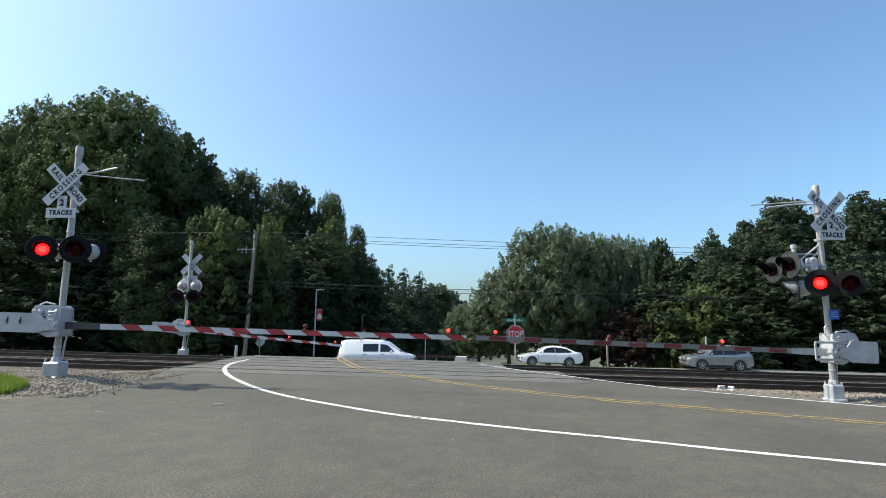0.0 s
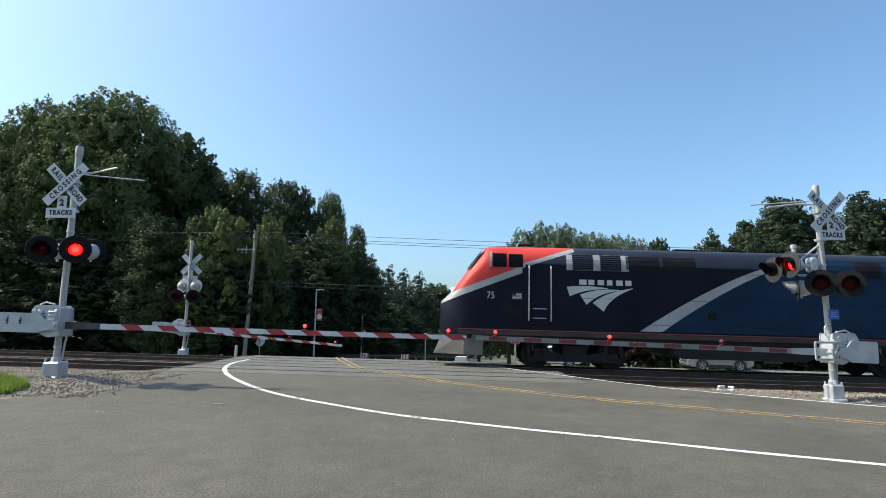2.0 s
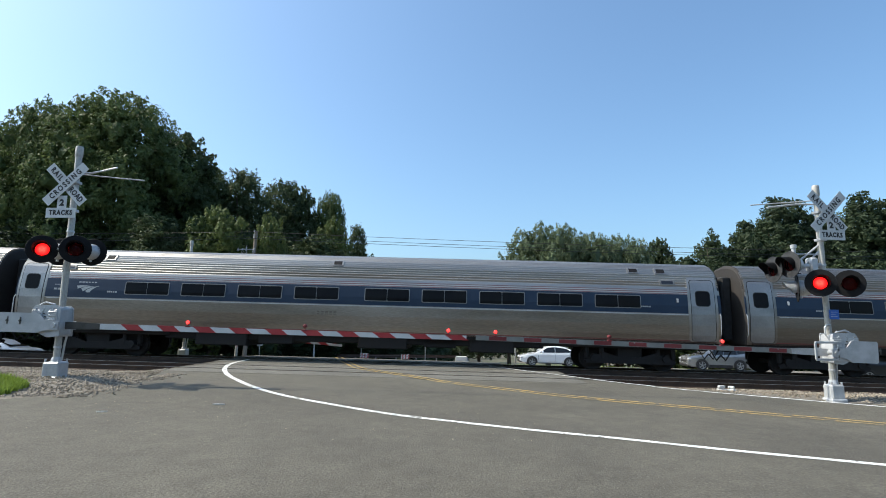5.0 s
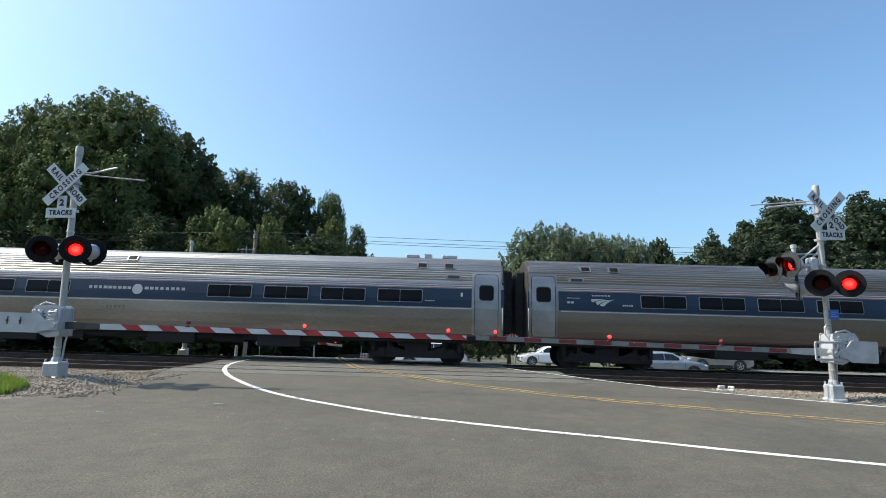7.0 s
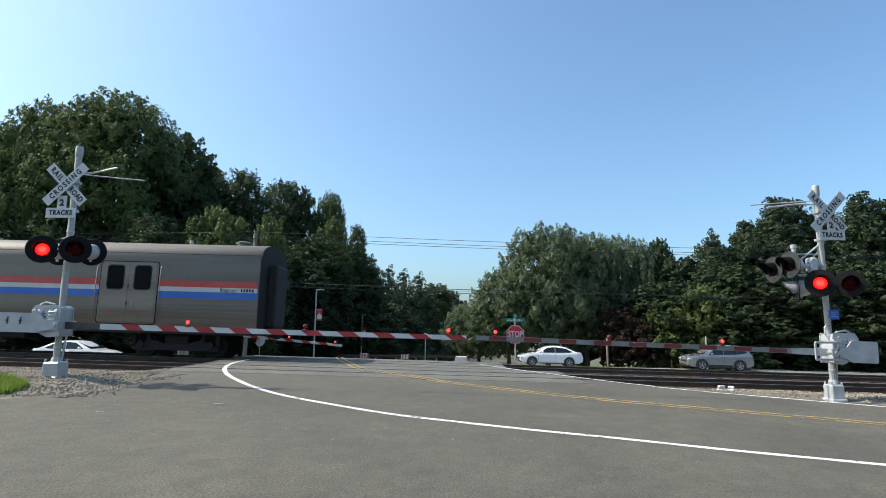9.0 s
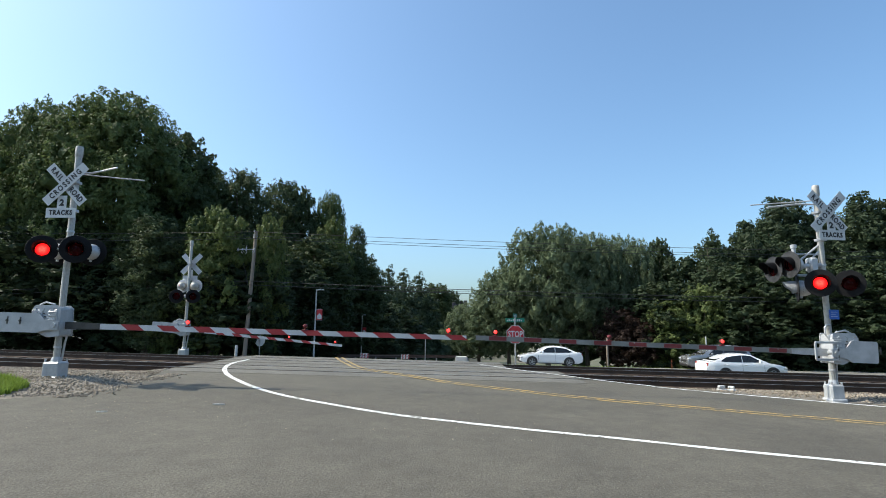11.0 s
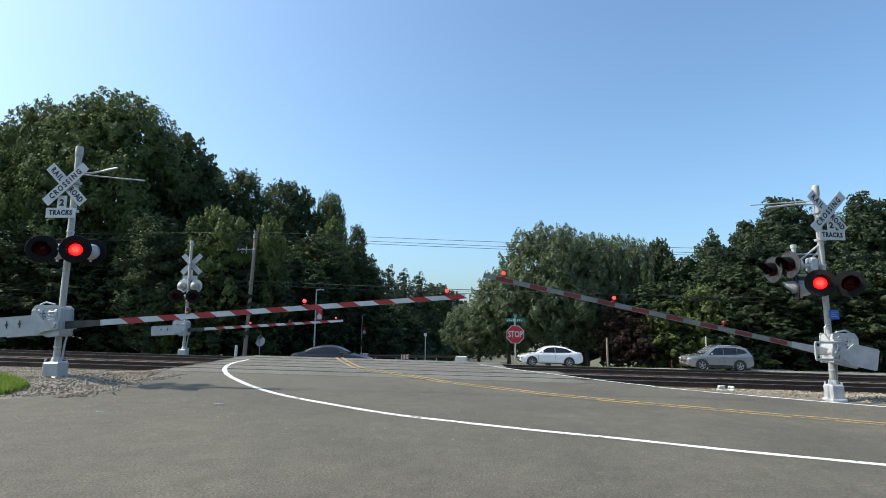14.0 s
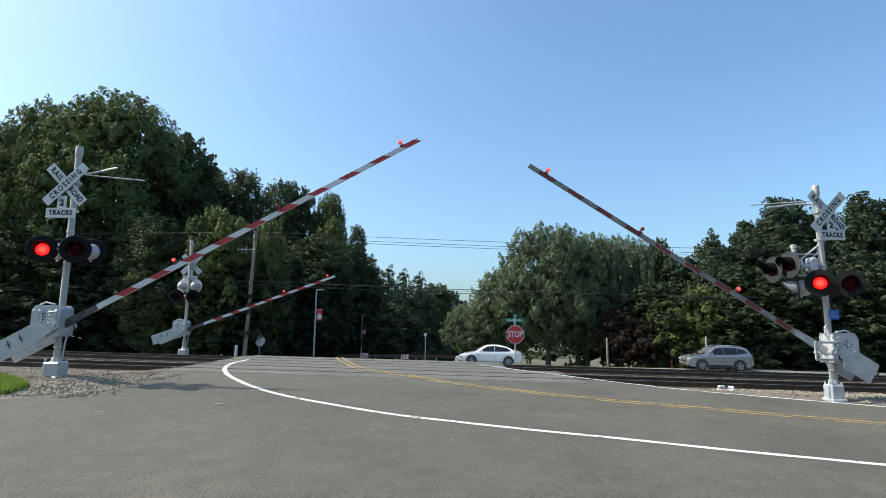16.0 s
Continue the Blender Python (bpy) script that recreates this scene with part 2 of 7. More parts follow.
line_white = worn_paint("line_white", (0.70, 0.70, 0.68), (0.54, 0.54, 0.51), (0.11, 0.10, 0.085), 6.0, 0.56)
line_yellow = worn_paint("line_yellow", (0.46, 0.305, 0.085), (0.30, 0.225, 0.095), (0.10, 0.092, 0.07), 6.0, 0.50)
rail_steel = surface("rail_steel", (0.06, 0.04, 0.03), (0.10, 0.065, 0.045), 3, 40, 0.7, metal=0.3)
rail_head = surface("rail_head", (0.45, 0.44, 0.43), (0.35, 0.33, 0.31), 3, 40, 0.35, metal=0.9, bump=0.02)
tie_wood = surface("tie_wood", (0.05, 0.04, 0.035), (0.09, 0.075, 0.06), 4, 40, 0.9, bump=0.5)
mast_paint = surface("mast_paint", (0.35, 0.338, 0.305), (0.46, 0.447, 0.415), 2.2, 40, 0.5, metal=0.15, bump=0.12, mottle=0.16, stretch=(1, 1, 0.4))
silver_paint = surface("silver_paint", (0.38, 0.39, 0.40), (0.48, 0.49, 0.50), 5, 80, 0.45, metal=0.25, bump=0.06)
galvanised = surface("galvanised", (0.40, 0.41, 0.42), (0.52, 0.53, 0.54), 8, 60, 0.45, metal=0.6, bump=0.05)
sign_white = surface("sign_white", (0.50, 0.51, 0.50), (0.58, 0.59, 0.58), 4, 60, 0.5, bump=0.03, mottle=0.05)
sign_back = surface("sign_back", (0.42, 0.43, 0.44), (0.5, 0.5, 0.51), 4, 60, 0.45, metal=0.4, bump=0.03)
sign_red = surface("sign_red", (0.48, 0.02, 0.025), (0.55, 0.035, 0.04), 4, 60, 0.5, bump=0.03)
sign_green = surface("sign_green", (0.0, 0.18, 0.11), (0.01, 0.22, 0.14), 4, 60, 0.5, bump=0.03)
sign_blue = surface("sign_blue", (0.02, 0.10, 0.40), (0.03, 0.13, 0.46), 4, 60, 0.5, bump=0.03)
ink_black = surface("ink_black", (0.015, 0.015, 0.016), (0.03, 0.03, 0.03), 4, 60, 0.6, bump=0.02)
# Greyer than lamp_black: sun glint on the side discs is put into the colour.
sunlit_black = surface("sunlit_black", (0.022, 0.023, 0.025), (0.045, 0.046, 0.049), 5, 50, 0.6, bump=0.05, spec=0.3)
lamp_black = surface("lamp_black", (0.007, 0.007, 0.008), (0.012, 0.012, 0.013), 5, 50, 0.75, bump=0.05, spec=0.2)
arm_white = surface("arm_white", (0.52, 0.53, 0.52), (0.62, 0.63, 0.62), 2, 50, 0.5, bump=0.04, mottle=0.06)
arm_red = surface("arm_red", (0.33, 0.022, 0.025), (0.40, 0.04, 0.04), 2, 50, 0.5, bump=0.04)
bracket_dark = surface("bracket_dark", (0.045, 0.042, 0.036), (0.08, 0.075, 0.066), 5, 60, 0.7, bump=0.1)
lamp_small = glow("lamp_small", (1.0, 0.035, 0.03), 2.2)
# Darker white and red carry the right arm's shade; lamp casings share the red.
arm_white_shaded = surface("arm_white_shaded", (0.16, 0.165, 0.155), (0.23, 0.235, 0.22), 2, 50, 0.5, bump=0.04, mottle=0.08)
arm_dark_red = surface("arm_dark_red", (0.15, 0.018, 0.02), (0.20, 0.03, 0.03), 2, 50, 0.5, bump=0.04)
lens_red = pane_glass("lens_red", (0.08, 0.008, 0.009), 0.15, 0.80)
lamp_lit = faceted_glow("lamp_lit", (1.0, 0.02, 0.022), (1.0, 0.11, 0.075), 3.2, 9.5)
lamp_dark = surface("lamp_dark", (0.11, 0.011, 0.013), (0.15, 0.017, 0.018), 8, 60, 0.4, bump=0.05)
concrete = surface("concrete", (0.42, 0.41, 0.39), (0.52, 0.51, 0.48), 3, 50, 0.85, bump=0.25)
pole_wood = surface("pole_wood", (0.17, 0.14, 0.11), (0.26, 0.22, 0.18), 2, 30, 0.9, bump=0.3, stretch=(6, 6, 0.5))
bark = surface("bark", (0.07, 0.055, 0.04), (0.13, 0.105, 0.08), 3, 20, 0.95, bump=0.6, stretch=(2, 2, 0.5))
wire_black = surface("wire_black", (0.02, 0.02, 0.02), (0.035, 0.035, 0.035), 3, 40, 0.6)
rubber = surface("rubber", (0.015, 0.015, 0.015), (0.03, 0.03, 0.03), 6, 60, 0.85)
leaf_dark = leaf_material("leaf_dark", (0.031, 0.051, 0.021), (0.072, 0.098, 0.039))
# Darkened leaves: the tall trees' shade over the understorey is put into the colour.
leaf_shaded = leaf_material("leaf_shaded", (0.022, 0.037, 0.017), (0.050, 0.072, 0.031))
leaf_mid = leaf_material("leaf_mid", (0.054, 0.088, 0.029), (0.140, 0.180, 0.070))
leaf_light = leaf_material("leaf_light", (0.066, 0.098, 0.027), (0.150, 0.185, 0.064))
leaf_grey = leaf_material("leaf_grey", (0.050, 0.076, 0.036), (0.165, 0.205, 0.110))
leaf_pine = leaf_material("leaf_pine", (0.026, 0.045, 0.024), (0.066, 0.092, 0.044))
# Lighter copy of leaf_pine: sun on the tall pines is put into the colour.
leaf_pine_lit = leaf_material("leaf_pine_lit", (0.040, 0.063, 0.030), (0.105, 0.135, 0.060))
leaf_plum = leaf_material("leaf_plum", (0.022, 0.014, 0.011), (0.044, 0.025, 0.017))
grass_mat = leaf_material("grass_blades", (0.14, 0.215, 0.030), (0.24, 0.325, 0.060))
# ---- the lie of the land ----
# the tracks fall 1.8 % to the right and run almost square to the view; v is the distance across them
GRADE, SKEW = 0.018, 0.0192
V_FAR, V_NEAR, RAIL_TOP = 21.45, 17.15, 0.26


def level(pairs, v):
    return float(np.interp(v, [p[0] for p in pairs], [p[1] for p in pairs]))


ROAD_PROFILE = [(-400, 0), (3, 0), (13.4, 0.235), (14.6, 0.24), (23.6, 0.24), (27, -0.05), (31.3, -1.0), (42, -1.0), (48, -1.35), (60, -2.2), (100, -5.1), (160, -9.1), (420, -14)]
EASE = [(27, 1.0), (31.5, 0.5), (43, 0.5), (47, 1.0)]     # the far road falls less steeply to the right than the tracks
LAND_PROFILE = [(-400, -0.06), (3, -0.06), (13.4, 0.14), (14.6, 0.02), (24.5, 0.02), (27, -0.38), (31, -1.07), (42, -1.19), (48, -1.45), (60, -2.3), (100, -5.2), (160, -9.2), (420, -14.2), (1500, -18)]
VERGE_PROFILE = [(3, 0.0), (9.4, 0.12), (11.4, 0.32), (12.9, 0.32), (14.7, 0.19), (15.9, 0.12), (16.5, 0.08)]


def road_z(x, y):
    return level(ROAD_PROFILE, y + SKEW * x) - GRADE * max(-140, min(140, x)) * level(EASE, y + SKEW * x)


def land_z(x, y):
    return level(LAND_PROFILE, y + SKEW * x) - GRADE * max(-140, min(140, x)) * (level(EASE, y + SKEW * x) if y < 300 else 0.5)


def verge_z(x, y):
    off = min(level([(9, -7.3), (10.3, -7.28), (10.9, -7.1), (12, -7.0), (13, -7.08), (14.1, -7.28), (16.2, -7.9)], y) - x, y - level([(-40, 5.9), (-30, 6.9), (-9.5, 9.3), (-7.95, 9.95), (-7.3, 10.3)], x)) if x < 0 else y - level([(5.1, 15.5), (6.66, 13.88), (8.12, 12.9), (9.62, 12.06), (13.35, 9.85), (40, 9.0)], x)
    k = max(0.0, min(1.0, off / 0.8))
    if off < 0:
        rough = noise.noise(Vector((x * 2.3, y * 2.3, 3))) + 0.5 * noise.noise(Vector((x * 6, y * 6, 5)))
        return road_z(x, y) + 0.012 * rough + 0.004 + 0.03 * off
    full = level(VERGE_PROFILE, y + SKEW * x) - GRADE * x + 0.03 * noise.noise(Vector((x * 0.9, y * 0.9, 0)))
    return (road_z(x, y) + 0.004) * (1 - k) + full * k


def spread(pairs):
    out = []
    for lo, hi, step in pairs:
        out += list(np.arange(lo, hi, step))
    return out


def land():
    xs = spread([(-1500, -300, 200), (-300, -60, 30), (-60, 60, 2.0), (60, 300, 30), (300, 1501, 200)])
    ys = spread([(-400, -20, 60), (-20, 40, 0.8), (40, 100, 5), (100, 420, 40), (420, 2501, 260)])
    bm = bmesh.new()
    grid = [[bm.verts.new((x, y, land_z(x, y))) for x in xs] for y in ys]
    for a, b in zip(grid, grid[1:]):
        for i in range(len(xs) - 1):
            bm.faces.new((a[i], a[i + 1], b[i + 1], b[i]))
    structure("ground", bm, soil, "bare soil and thin grass beside the tracks", "ground", True)


def sheet(name, outline, height, lift, material, label, category, step=1.0, thick=0.05):
    """A paved sheet over the land, cut into a grid so that it follows the slope."""
    bm = bmesh.new()
    bm.faces.new([bm.verts.new((x, y, 0)) for x, y in outline])
    bmesh.ops.triangulate(bm, faces=bm.faces)
    for ax, n in ((0, (1, 0, 0)), (1, (0, 1, 0))):
        lo, hi = min(p[ax] for p in outline), max(p[ax] for p in outline)
        for c in np.arange(lo + step, hi, step if hi - lo < 60 else 4 * step):
            bmesh.ops.bisect_plane(bm, geom=bm.verts[:] + bm.edges[:] + bm.faces[:], plane_co=tuple(c * k for k in n), plane_no=n)
    bmesh.ops.remove_doubles(bm, verts=bm.verts, dist=0.001)
    for v in bm.verts:
        v.co.z = height(v.co.x, v.co.y) + lift
    top = bm.faces[:]
    r = bmesh.ops.extrude_face_region(bm, geom=top)
    for v in r["geom"]:
        if isinstance(v, bmesh.types.BMVert):
            v.co.z -= thick
    return structure(name, bm, material, label, category)


def curve_points(pts, n=10):
    """A smooth line through the given plan points."""
    p = [np.array(q, float) for q in pts]
    p = [2 * p[0] - p[1]] + p + [2 * p[-1] - p[-2]]
    out = []
    for a, b, c, d in zip(p, p[1:], p[2:], p[3:]):
        for i in range(n):
            t = i / n
            out.append(0.5 * (2 * b + (c - a) * t + (2 * a - 5 * b + 4 * c - d) * t * t + (3 * b - a - 3 * c + d) * t ** 3))
    out.append(p[-2])
    return out


def stripe(name, pts, width, material, label, shift=0.0, lift=0.006, n=12, taper=None):
    """A painted line on the road, worn at its edges."""
    rnd = random.Random(len(name) + int(shift * 100))
    bm = bmesh.new()
    line = curve_points(pts, n)
    prev = None
    for i, q in enumerate(line):
        a, b = line[max(i - 1, 0)], line[min(i + 1, len(line) - 1)]
        t = (b - a) / np.linalg.norm(b - a)
        nrm = np.array((-t[1], t[0]))
        up = lift + (0.014 if 14.8 < q[1] + SKEW * q[0] < 23.6 else 0.0)
        w = width * (1 + rnd.uniform(-0.07, 0.07)) / 2
        l, r = q + nrm * (shift + w), q + nrm * (shift - w)
        row = [bm.verts.new((l[0], l[1], road_z(*l) + up)), bm.verts.new((r[0], r[1], road_z(*r) + up))]
        if prev:
            bm.faces.new((prev[0], prev[1], row[1], row[0]))
        prev = row
    return structure(name, bm, material, label, "road marking")


land()
LEFT_LINE = [(9.7, 5.5), (5.47, 6.97), (3.9, 7.51), (2.57, 8.05), (1.36, 8.49), (0.17, 8.99), (-0.77, 9.43), (-1.86, 10.17), (-3.21, 11.25), (-4.37, 12.6), (-5.55, 14.47), (-6.4, 16.35), (-7.01, 18.47), (-7.24, 20.71)]
MID_LINE = [(11.9, 7.7), (7.79, 9.83), (6.51, 10.43), (5.22, 11.03), (3.77, 11.69), (2.16, 12.64), (0.26, 14.21), (-1.35, 16.26), (-2.58, 17.86), (-3.19, 19.55), (-3.95, 21.98), (-4.6, 24.5)]
RIGHT_LINE = [(13.2, 9.7), (9.51, 11.95), (8.02, 12.79), (6.54, 13.76), (4.98, 15.39), (3.59, 17.77), (2.39, 19.81), (1.5, 21.59)]
sheet("road", [(-30, -30), (60, -30), (60, -16), (13.35, 9.85), (9.62, 12.06), (8.12, 12.90), (6.66, 13.88), (5.1, 15.5), (3.72, 17.9), (2.52, 19.95), (1.65, 21.75), (1.3, 24.5), (3.0, 31.2), (3.0, 41.5), (3.4, 110), (-10.0, 110), (-9.5, 41.5), (-9.5, 31.2), (-8.6, 24.5),
      (-8.0, 19.6), (-7.95, 16.3), (-7.3, 14.1), (-7.1, 13.0), (-7.02, 12.0), (-7.12, 10.9), (-7.3, 10.3), (-7.95, 9.95), (-9.5, 9.3), (-30, 6.9)], road_z, 0.0, asphalt,
      "grey worn asphalt road over the level crossing", "road")
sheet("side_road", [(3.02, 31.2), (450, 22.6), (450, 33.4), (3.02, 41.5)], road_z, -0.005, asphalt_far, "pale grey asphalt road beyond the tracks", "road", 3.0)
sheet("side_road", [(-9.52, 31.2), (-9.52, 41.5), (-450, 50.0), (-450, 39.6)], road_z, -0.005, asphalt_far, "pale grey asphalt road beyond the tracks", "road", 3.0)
stripe("edge_line", LEFT_LINE, 0.13, line_white, "white painted edge line curving over the road")
stripe("edge_line", RIGHT_LINE, 0.12, line_white, "white painted edge line curving over the road")
stripe("centre_line", MID_LINE, 0.10, line_yellow, "worn double yellow centre line", 0.125)
stripe("centre_line", MID_LINE, 0.10, line_yellow, "worn double yellow centre line", -0.125)


# ---- the two tracks ----
def track_frame(v):
    return Matrix.Translation((0, v, RAIL_TOP)) @ pose(0, 0, 0, 0, math.degrees(math.atan(GRADE)), -math.degrees(math.atan(SKEW)))


def railway(v, label):
    ob = thing("railway_track", label, "railway track", "the two tracks", track_frame(v))
    rail = [(-0.07, -0.17), (0.07, -0.17), (0.07, -0.155), (0.012, -0.13), (0.012, -0.045), (0.036, -0.035), (0.036, -0.004), (-0.036, -0.004), (-0.036, -0.035), (-0.012, -0.045), (-0.012, -0.13), (-0.07, -0.155)]
    for side in (-0.75, 0.75):
        bm = bmesh.new()
        slab(bm, [(y + side, z) for y, z in rail], "x", -420, 420)
        r = part("rail", bm, rail_steel, ob, "rusty steel rail")
        bm = bmesh.new()
        box(bm, -420, 420, side - 0.03, side + 0.03, -0.004, 0.0)
        part("rail_head", bm, rail_head, r, "worn shiny rail head")
    bm = bmesh.new()
    box(bm, -0.11, 0.11, -1.3, 1.3, -0.34, -0.165, 0.01)
    me = finish("sleeper", bm, tie_wood)
    for i in range(-75, 76):
        x = i * 0.55
        if -7.8 < x < 2.2:
            continue
        shared("sleeper", me, ob, pose(x, random.uniform(-0.04, 0.04), random.uniform(-0.012, 0.0), 0, 0, random.uniform(-1, 1)))


def ballast_bed():
    bm = bmesh.new()
    prof = [(-5.0, -0.46), (-4.2, -0.30), (-3.5, -0.20), (-2.9, -0.19), (-1.3, -0.19), (0.0, -0.24), (1.3, -0.19), (2.9, -0.19), (3.9, -0.22), (5.2, -0.75)]
    m = track_frame(19.3)
    for x0, x1 in ((-420, -7.5), (2.6, 420)):
        vs = []
        for x in spread([(x0, -42, 40), (max(x0, -42), min(x1, 42), 0.5)]) + ([x1] if x1 < 42 else list(np.arange(42, 421, 40))):
            if not x0 <= x <= x1:
                continue
            vs.append([bm.verts.new(m @ Vector((x, y, z + 0.02 * noise.noise(Vector((x * 1.3, y * 1.3, 0)))))) for y, z in prof])
        for a, b in zip(vs, vs[1:]):
            for i in range(len(prof) - 1):
                bm.faces.new((a[i], a[i + 1], b[i + 1], b[i]))
    structure("ballast", bm, ballast_dark, "dark rust-stained stone ballast under the tracks", "ballast")


crossing_top = paving("crossing_top", (0.092, 0.087, 0.073), (0.122, 0.116, 0.098), (0.2, 0.19, 0.17))


def crossing_panels(v):
    """Paved panels between and beside the rails, with dark flangeway gaps left open."""
    m = track_frame(v)
    for lo, hi in ((-2.05, -0.84), (-0.66, 0.66), (0.84, 2.05)):
        for x0, x1 in ((-8.0, -2.9), (-2.895, 2.4)) if v > 19 else ((-7.7, -2.3), (-2.295, 4.0)):
            bm = bmesh.new()
            box(bm, x0, x1, lo, hi, -0.12, -0.010, 0.006)
            ob = tagged(new("crossing_panel", finish("crossing_panel", bm, crossing_top)), "pale worn crossing panel beside the rails", "crossing panel", kind="structure")
            ob.matrix_basis = m


crossing_panels(V_NEAR)
crossing_panels(V_FAR)
railway(V_NEAR, "rusty two-rail track on wooden sleepers, nearer to the road")
railway(V_FAR, "rusty two-rail track on wooden sleepers, used by the train")
ballast_bed()
sheet("gravel_verge", [(-40, 5.4), (-30, 6.4), (-9.5, 8.5), (-6.7, 9.6), (-6.8, 11.2), (-7.0, 12.8), (-7.6, 15.1), (-8.0, 16.25), (-40, 16.85)], verge_z, 0.0, gravel, "pale gravel verge beside the tracks", "gravel", 0.25, 0.25)
sheet("gravel_verge", [(4.8, 15.98), (5.12, 15.6), (6.68, 13.90), (8.14, 12.92), (9.64, 12.08), (13.4, 9.88), (40, 9.2), (40, 15.3)], verge_z, 0.0, gravel, "pale gravel verge beside the road", "gravel", 0.4, 0.25)
# ---- trees ----
def leaf_cloud(name, lobes, count, leaf, material, seed, tuft=0.7, rise=0.55, slim=0.72, droop=0.1, heart=0.34):
    """A crown: solid uneven hearts in the lobes, and over them pointed tufts of small leaves wherever a lobe lies open."""
    rng = np.random.default_rng(seed)
    q = np.array(lobes, float)
    area = (q[:, 3] * q[:, 4] + q[:, 3] * q[:, 5]) ** 0.9
    per = 22
    want = count // per
    tries = want * 5
    k = rng.choice(len(q), tries, p=area / area.sum())
    d = rng.normal(size=(tries, 3))
    d /= np.linalg.norm(d, axis=1)[:, None]
    foot = q[k, :3] + d * q[k, 3:6] * (0.90 - 0.34 * rng.random(tries) ** 1.6)[:, None]
    free = np.ones(tries, bool)
    for j in range(len(q)):
        inside = (((foot - q[j, :3]) / (q[j, 3:6] * 0.56)) ** 2).sum(1) < 1
        free &= ~inside
    pick = np.flatnonzero(free)[:want]
    foot, d = foot[pick], d[pick]
    n = len(pick)
    along = d * 0.85 + np.array((0, 0, rise)) + rng.normal(size=(n, 3)) * 0.28
    along /= np.linalg.norm(along, axis=1)[:, None]
    size = tuft * rng.uniform(0.55, 1.35, n)
    who = np.repeat(np.arange(n), per)
    m = len(who)
    e = rng.normal(size=(m, 3))
    e -= along[who] * (e * along[who]).sum(1)[:, None] * 0.75
    e /= np.linalg.norm(e, axis=1)[:, None]
    f = rng.random(m) ** 0.8
    c = foot[who] + along[who] * (size[who] * (f - 0.4))[:, None] + e * (size[who] * 0.58 * (1.02 - f) ** 0.6)[:, None]
    nrm = e * 0.75 + along[who] * 0.25 + d[who] * 0.45 + rng.normal(size=(m, 3)) * 0.30
    nrm /= np.linalg.norm(nrm, axis=1)[:, None]
    t = along[who] * 0.8 + e * 0.5 + rng.normal(size=(m, 3)) * 0.45 + np.array((0, 0, -droop))
    t -= nrm * (t * nrm).sum(1)[:, None]
    t /= np.linalg.norm(t, axis=1)[:, None]
    side = np.cross(nrm, t)
    long = leaf * rng.uniform(0.65, 1.4, m)[:, None]
    wide = long * slim
    verts = np.stack((c - t * long - side * wide * 0.55, c - t * long * 0.4 + side * wide, c + t * long), 1).reshape(-1, 3).tolist()
    tri = np.arange(3 * m).reshape(-1, 3).tolist()
    ball = bmesh.new()
    bmesh.ops.create_icosphere(ball, subdivisions=2, radius=1)
    pts = np.array([v.co for v in ball.verts])
    ball.verts.index_update()
    fcs = np.array([[v.index for v in fc.verts] for fc in ball.faces])
    ball.free()
    for p in q:
        wob = heart + 0.08 * np.sin(pts[:, 0] * 5 + p[0]) * np.cos(pts[:, 2] * 6 + p[1] * 3) + rng.normal(size=len(pts)) * 0.05
        at = len(verts)
        verts += (p[:3] + pts * p[3:6] * wob[:, None]).tolist()
        tri += (fcs + at).tolist()
    me = bpy.data.meshes.new(name)
    me.from_pydata(verts, [], tri)
    me.materials.append(material)
    return me


def broad_lobes(h, w, seed, low=0.25, n=34):
    """Lobes of a broadleaf crown: large ones through the core, smaller ones over a rough dome."""
    r = random.Random(seed)

    def reach(g):
        return w * 0.5 * (0.55 + 0.45 * min(1.0, g / 0.35)) * max(0.0, 1 - max(0.0, (g - 0.35) / 0.65) ** 2.3) ** 0.5

    out = []
    for i in range(8):
        g = (i + 0.5) / 9
        s = reach(g) * 0.74
        out.append((r.uniform(-0.05, 0.05) * w, r.uniform(-0.05, 0.05) * w, h * (low + (1 - low) * g), s, s, h * (1 - low) / 9))
    for i in range(n):
        g = ((i + 0.5) / n) ** 0.9
        s = w * r.uniform(0.10, 0.16)
        a = i * 2.39996 + r.uniform(-0.3, 0.3)
        k = max(0.0, reach(g) - 0.7 * s) * r.uniform(0.85, 1.05)
        out.append((math.cos(a) * k, math.sin(a) * k, min(h * (low + (1 - low) * g), h - s * 0.9), s, s, s * r.uniform(0.8, 1.2)))
    return out


def pine_lobes(h, w, seed, low=0.15, n=40):
    """Whorls of flattened bough lobes that shorten to a point, some of them missing."""
    r = random.Random(seed)
    out = []
    for i in range(n):
        f = low + (0.97 - low) * i / n
        reach = w * 0.5 * (1 - (f - low) / (1 - low)) ** 0.85 * r.uniform(0.72, 1.12) + 0.15
        a = i * 2.39996 + r.uniform(-0.4, 0.4)
        s = max(0.25, reach * r.uniform(0.28, 0.46))
        k = reach - s * 0.8
        out.append((math.cos(a) * k, math.sin(a) * k, h * f + r.uniform(-0.5, 0.3), s, s, s * r.uniform(0.75, 1.25)))
        if i % 5 == 0:
            out.append((0, 0, h * f, reach * 0.66, reach * 0.66, h * 0.07))
    out.append((0, 0, h * 0.96, 0.2, 0.2, 0.8))
    return out


